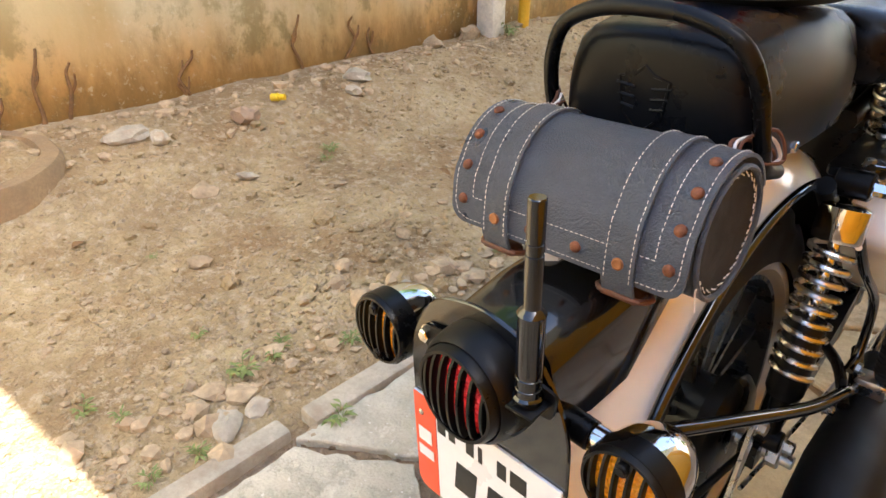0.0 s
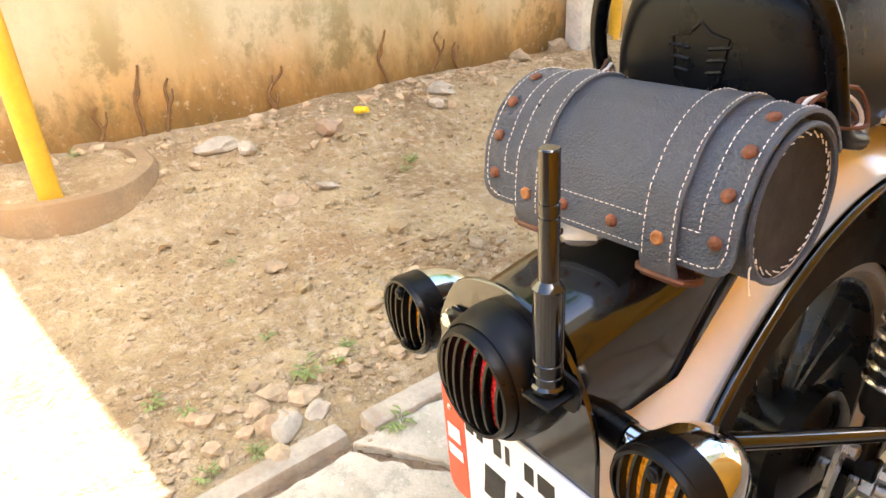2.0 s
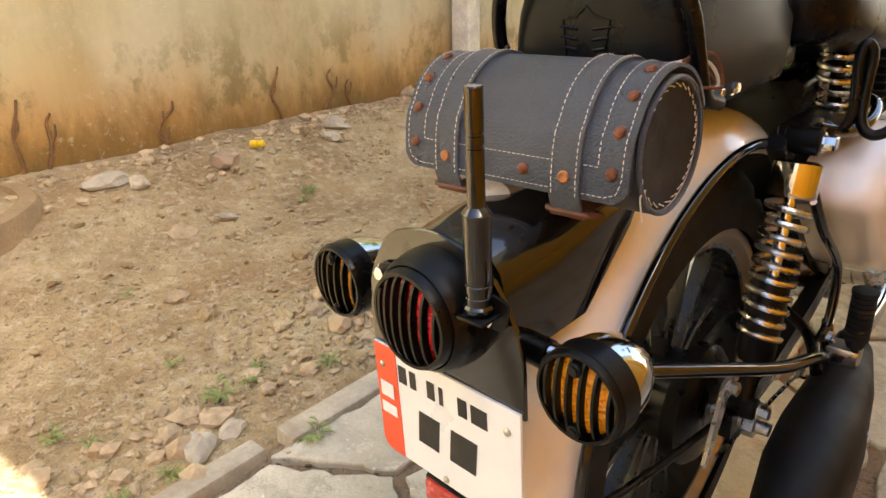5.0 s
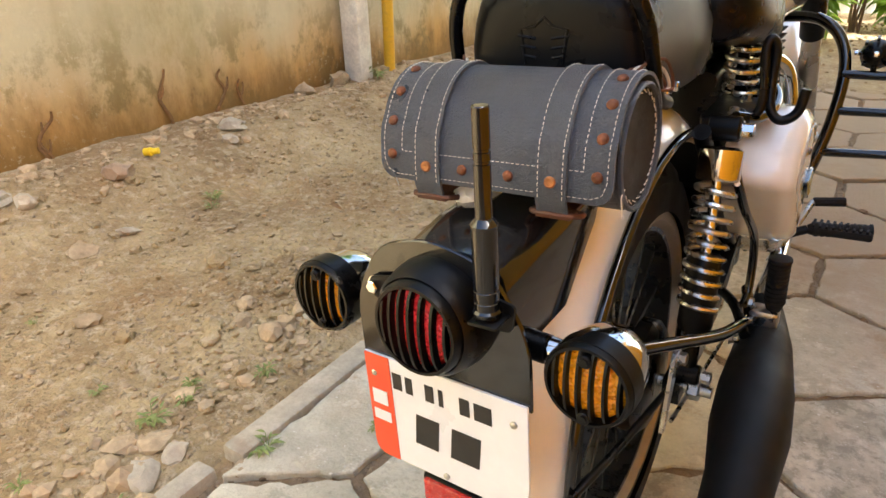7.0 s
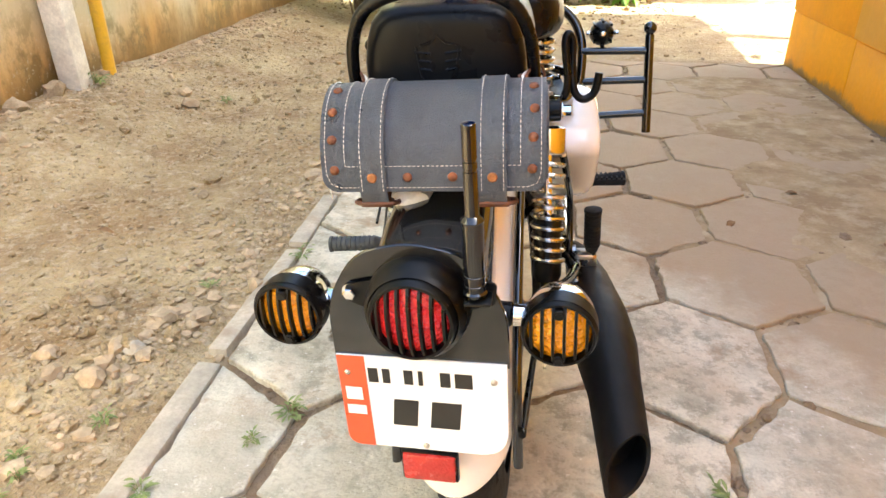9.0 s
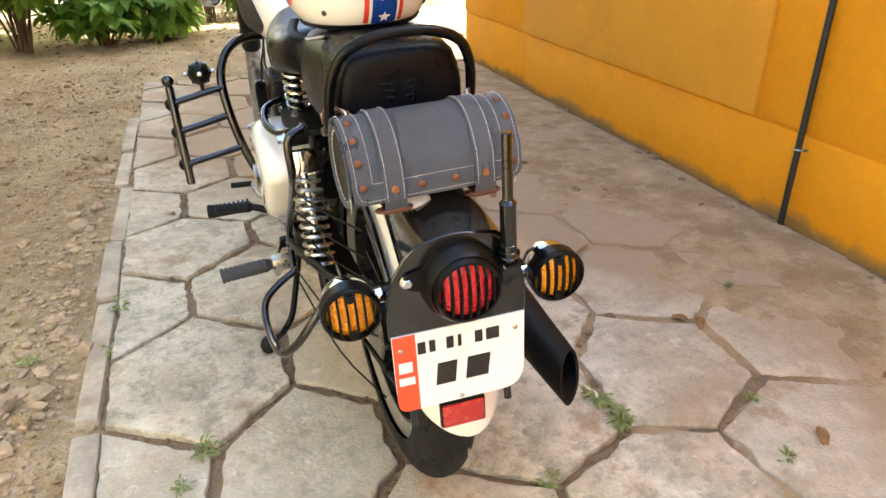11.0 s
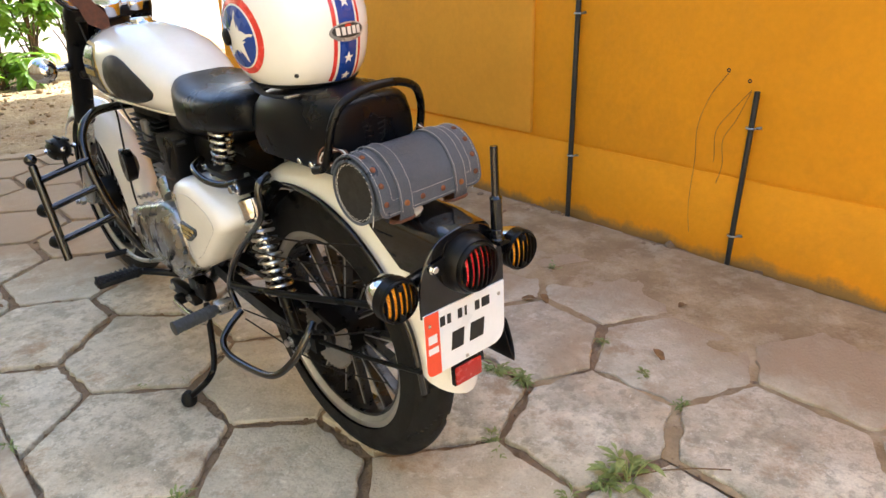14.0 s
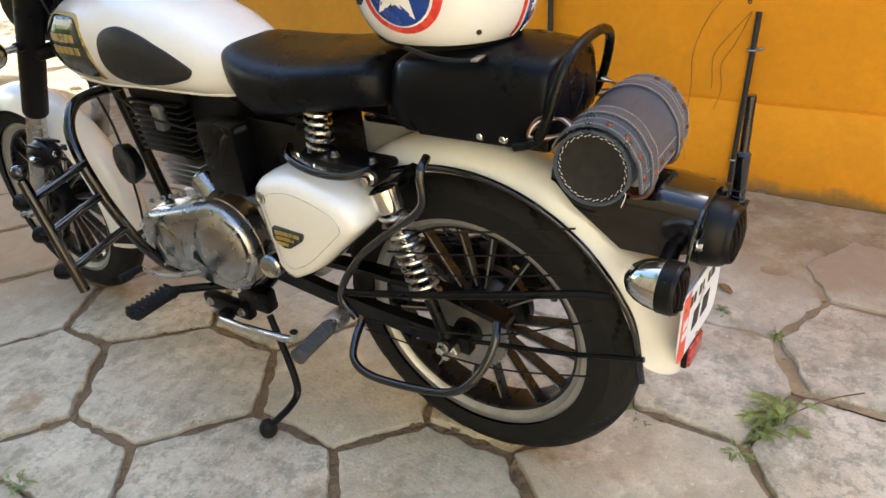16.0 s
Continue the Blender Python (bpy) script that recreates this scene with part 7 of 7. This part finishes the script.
def conduit(y, z0, z1, clips, lean=0.0, r=0.0115):
    c = thing("conduit", pose(WALL_X - 0.012, y, 0), "black plastic conduit clipped to the ochre wall", "conduit", "conduits on the house wall")
    bm = bmesh.new()
    sweep(bm, [V((-0.002, 0, z0)), V((0.0, lean * 0.3, z0 + (z1 - z0) * 0.35)), V((0.001, lean * 0.7, z0 + (z1 - z0) * 0.7)), V((0, lean, z1))], r, 10, 4)
    part("conduit_tube", bm, CONDUIT, c)
    for z in clips:
        bm = bmesh.new()
        yy = lean * (z - z0) / (z1 - z0)
        sweep(bm, [V((0.012, yy - 0.018, z)), V((-0.006, yy - 0.015, z)), V((-0.016, yy, z)), V((-0.006, yy + 0.015, z)), V((0.012, yy + 0.018, z))], 0.0035, 6, 3)
        sweep(bm, [V((0.008, yy - 0.016, z)), V((0.006, yy - 0.034, z + 0.004))], 0.005, 6, 1)
        part("clip", bm, STEEL, c, "bright metal saddle clip")


conduit(0.665, -0.01, 3.0, (0.29, 0.89, 1.6, 2.3), -0.02)
conduit(-0.108, -0.01, 0.66, (0.122, 0.532), -0.018, 0.0098)
for y, z in ((-0.007, 0.72), (-0.088, 0.69)):
    bm = bmesh.new()
    lathe(bm, (WALL_X + 0.016, y, z), (-1, 0, 0), [(0, 0.0085), (0.014, 0.0085), (0.016, 0.0065), (0.014, 0)], 14)
    tagged(part("wall_sleeve", bm, INK), "small dark pipe sleeve set in the wall", "sleeve")
for k, pts in enumerate((((-0.012, 0.715), (0.05, 0.62), (0.085, 0.5), (0.08, 0.38), (0.09, 0.2), (0.075, 0.08)), ((-0.1, 0.66), (-0.04, 0.58), (0.01, 0.5), (0.005, 0.4), (0.012, 0.36)), ((-0.1, 0.655), (-0.06, 0.55), (-0.02, 0.47), (-0.03, 0.38), (-0.01, 0.3)))):
    bm = bmesh.new()
    sweep(bm, [V((WALL_X - 0.001 + (0.0 if z > 0.36 else 0.009), y, z)) for y, z in pts], 0.0011, 5, 5)
    tagged(part("dry_tendril", bm, ROOT), "thin dry tendril hanging on the wall", "tendril")

# shrubs in the sunlit end of the yard


def shrub(x, y, h, spread, n, seed):
    rng = random.Random(seed)
    s = thing("shrub", pose(x, y, ground_z(x, y)), "leafy green shrub against the whitewashed wall", "shrub", "shrubs at the end of the yard")
    bt, bl = bmesh.new(), bmesh.new()
    for k in range(n):
        a = rng.uniform(0, 6.28)
        top = V((math.cos(a) * spread * rng.uniform(0.2, 1), math.sin(a) * spread * rng.uniform(0.2, 1), h * rng.uniform(0.35, 1)))
        mid = V((top.x * 0.35, top.y * 0.35, top.z * 0.6))
        sweep(bt, [V((rng.uniform(-0.05, 0.05), rng.uniform(-0.05, 0.05), -0.05)), mid, top], 0.012, 5, 4, taper=0.35)
        for j in range(9):
            t = rng.uniform(0.3, 1.05)
            p = mid.lerp(top, (t - 0.3) / 0.7) if t > 0.3 else mid
            b = rng.uniform(0, 6.28)
            st = V((math.cos(b), math.sin(b), rng.uniform(-0.3, 0.5))).normalized()
            q = p + st * rng.uniform(0.03, 0.16)
            for m in range(3):
                c = b + (m - 1) * 0.9
                leaf(bl, q, (math.cos(c), math.sin(c), rng.uniform(-0.5, 0.3)), (0, 0, 1), rng.uniform(0.03, 0.055), rng.uniform(0.12, 0.22), 0.35)
    part("branch_tangle", bt, STEM, s)
    part("foliage", bl, LEAF, s, "bright green leaves")


for k, a in enumerate(((-1.75, 5.6, 1.4, 0.6, 20), (-1.15, 5.75, 0.55, 0.5, 26), (-0.62, 5.95, 0.5, 0.42, 20), (-1.2, 6.7, 1.7, 0.55, 12), (-0.2, 7.0, 1.9, 0.5, 8), (0.6, 7.2, 1.7, 0.4, 7), (-2.3, 6.6, 1.8, 0.5, 16), (0.15, 7.1, 0.4, 0.4, 8), (1.0, 7.5, 1.7, 0.45, 12), (1.5, 7.9, 1.6, 0.4, 10), (0.8, 7.2, 0.35, 0.35, 8))):
    shrub(*a, 70 + k)
for k, pts in enumerate((((-1.3, 6.0, 0.2), (-0.7, 6.1, 0.72), (-0.2, 6.2, 0.88), (0.1, 6.2, 0.93)), ((-0.3, 7.6, -0.1), (-0.32, 7.6, 1.2), (-0.3, 7.6, 2.4)))):
    bm = bmesh.new()
    sweep(bm, pts, 0.016, 7, 5, taper=0.7)
    tagged(part("bare_branch", bm, STEM), "bare brown branch among the shrubs", "branch")

# dead leaves on the paving
for k, (x, y) in enumerate(((1.19, -0.17), (0.9, 0.21), (0.94, 0.22), (1.45, 0.9), (1.2, 1.15), (0.75, 1.3), (1.0, 1.6), (-0.5, 1.5), (0.9, -0.26), (-1.4, 0.9), (-1.7, -0.3), (-2.0, 1.6))):
    rng = random.Random(900 + k)
    bm = bmesh.new()
    leaf(bm, (0, 0, 0), (math.cos(k * 2.1), math.sin(k * 2.1), 0.25), (0, 0, 1), 0.014, 0.06, 0.5)
    o = tagged(part("dead_leaf", bm, ROOT), "curled brown dead leaf on the ground", "leaf", "dead leaves on the ground")
    o.location = (x, y, max(ground_z(x, y), 0.002) + 0.003)



def tree(x, y, seed, lean, across, label):
    """An unseen tree that holds back light: trunk, limbs, loose crown."""
    rng = random.Random(seed)
    t = thing("tree", pose(x, y, 0), label, "tree", "trees round the yard")
    bt, bl = bmesh.new(), bmesh.new()
    sweep(bt, [V((0, 0, -0.1)), V((-0.05, 0.05, 1.2)), V((-0.1, 0.0, 2.6)), V((-0.2, 0.05, 3.4))], 0.13, 10, 5, taper=0.55)
    for k in range(26):
        a = rng.uniform(0, 6.28)
        r = rng.uniform(0.4, 1.0)
        tip = V((lean + math.cos(a) * 1.9 * r, math.sin(a) * across * r, 3.4 + rng.uniform(0.1, 1.5)))
        base = V((-0.15, 0.02, rng.uniform(2.4, 3.4)))
        mid = base.lerp(tip, 0.5) + V((0, 0, 0.2))
        sweep(bt, [base, mid, tip], 0.035, 6, 4, taper=0.3)
        for j in range(90):
            p = mid.lerp(tip, rng.uniform(0, 1.1)) + V((rng.gauss(0, 0.22), rng.gauss(0, 0.22), rng.gauss(0, 0.18)))
            b = rng.uniform(0, 6.28)
            leaf(bl, p, (math.cos(b), math.sin(b), rng.uniform(-0.6, 0.2)), (0, 0, 1), rng.uniform(0.03, 0.05), rng.uniform(0.12, 0.2), 0.3)
    part("trunk", bt, STEM, t)
    part("crown", bl, LEAF, t, "loose green crown")


# out of view behind the house, added to shade the soil beyond it
tree(3.7, 5.35, 31, -0.7, 1.0, "unseen leafy tree behind the house, added to cast shade")
tree(5.0, 8.6, 34, -0.7, 1.0, "unseen leafy tree behind the house, added to cast shade")
# behind the yard wall, unseen, placed to dim the sky over the soil
tree(-4.5, 4.6, 32, 1.7, 1.6, "unseen leafy tree behind the yard wall, placed to dim the sky")
tree(-4.5, 1.7, 33, 1.4, 1.5, "unseen leafy tree behind the yard wall, placed to dim the sky")
kerb_run()


def soil_drift():
    """Trodden soil that lies over the slabs beside the house wall, thin and patchy."""
    nx, ny = 52, 215
    vs = []
    for j in range(ny):
        for i in range(nx):
            p = V((0.5 + 0.022 * i, -1.15 + 0.022 * j, 0))
            cover = ease(0.8, 1.55, p.x + 0.3 * ease(0.0, 1.6, p.y)) * ease(0.5, 0.7, p.x) + 0.42 * noise.noise(p * 2.3) + 0.24 * noise.noise(p * 7) + 0.12 * noise.noise(p * 23)
            vs.append((min(p.x, WALL_X - 0.002), p.y, -0.0075 + 0.0125 * min(1.3, cover)))
    fs = [(j * nx + i, j * nx + i + 1, (j + 1) * nx + i + 1, (j + 1) * nx + i) for j in range(ny - 1) for i in range(nx - 1)]
    me = bpy.data.meshes.new("soil_drift")
    me.from_pydata(vs, [], fs)
    me.materials.append(SILT)
    me.polygons.foreach_set("use_smooth", [True] * len(fs))
    tagged(new("soil_drift", me), "thin trodden soil lying over the slabs beside the wall", "soil", kind="stuff")


def paving():
    """Big hexagonal slabs laid in rows, cut off at the edging and the wall."""
    floor = thing("paving", pose(0, 0, 0), "worn hexagonal concrete slabs with soil joints", "paving", kind="structure")
    rng = random.Random(11)
    pitch, edge, turn, lean = 0.4416, 0.2682, radians(2.95), 0.0166
    o = V((0.4523, 0.4596))
    # corners that were laid crooked: near, moved by
    crooked = (((0.462, 0.192), (0.05, -0.035)), ((0.471, -0.076), (0.025, -0.045)), ((0.903, 0.214), (0.03, -0.005)), ((0.931, -0.589), (0.02, 0.04)), ((0.49, -0.612), (0.012, 0.055)), ((-0.233, 1.095), (0.012, 0.07)), ((-0.439, 0.682), (0.0, 0.03)), ((-0.42, 0.146), (0.028, -0.03)), ((0.021, 0.169), (-0.04, -0.004)), ((0.03, -0.099), (-0.045, 0.04)))
    jit = {}
    joints = []

    def corner(p):
        key = (round(p.x / 0.1), round(p.y / 0.1))
        if key not in jit:
            jit[key] = V((rng.uniform(-0.009, 0.009), rng.uniform(-0.009, 0.009)))
            for near, by in crooked:
                if (p - V(near)).length < 0.03:
                    jit[key] = V(by)
        return p + jit[key]

    for j in range(-8, 11):
        for i in range(-6, 6):
            c = V((pitch * (i + 0.5 * (j % 2)), 1.5 * edge * j))
            poly = []
            for k in range(6):
                a = radians(30 + 60 * k)
                p = c + V((math.cos(a) * pitch / math.sqrt(3), math.sin(a) * edge))
                p = V((p.x * math.cos(turn) - p.y * math.sin(turn) + lean * p.y, p.x * math.sin(turn) + p.y * math.cos(turn))) + o
                poly.append(corner(p))
            mid = sum(poly, V((0, 0))) / 6
            poly = [mid + (p - mid) * (1 - rng.uniform(0.004, 0.015) / (p - mid).length) for p in poly]
            poly = [V((p.x - 0.027 * p.y, p.y)) for p in clip_poly([V((p.x + 0.027 * p.y, p.y)) for p in poly], 0, -0.636, False)]
            for axis, lim, less in ((0, WALL_X - 0.012, True), (1, PAVED_END, True), (1, -2.4, False)):
                if poly:
                    poly = clip_poly(poly, axis, lim, less)
            if len(poly) < 3:
                continue
            area = abs(sum(p.x * q.y - p.y * q.x for p, q in zip(poly, poly[1:] + poly[:1]))) / 2
            if area < 0.012:
                continue
            joints += [(p, q) for p, q in zip(poly, poly[1:] + poly[:1])]
            bm, c2 = paver(poly, rng.uniform(-0.003, 0.005), (rng.uniform(-0.012, 0.012), rng.uniform(-0.012, 0.012)))
            s = part("paver", bm, PAVER, floor, "", 12)
            s.location = (c2.x, c2.y, 0)

    soil_drift()

    def in_joint(rng):
        p, q = rng.choice(joints)
        w = p.lerp(q, rng.random())
        return w.x + rng.gauss(0, 0.008), w.y + rng.gauss(0, 0.008)

    def by_wall(rng):
        return WALL_X - 0.01 - abs(rng.gauss(0, 0.035)), rng.uniform(-1.2, 3.9)

    chips("wall_foot_soil", 900, by_wall, 22, "dark soil and crumbs along the foot of the house wall", 0.006, DIRT)
    chips("joint_crumbs", 2600, in_joint, 21, "crumbs of soil and grit in the paving joints", 0.0042, DIRT)


paving()
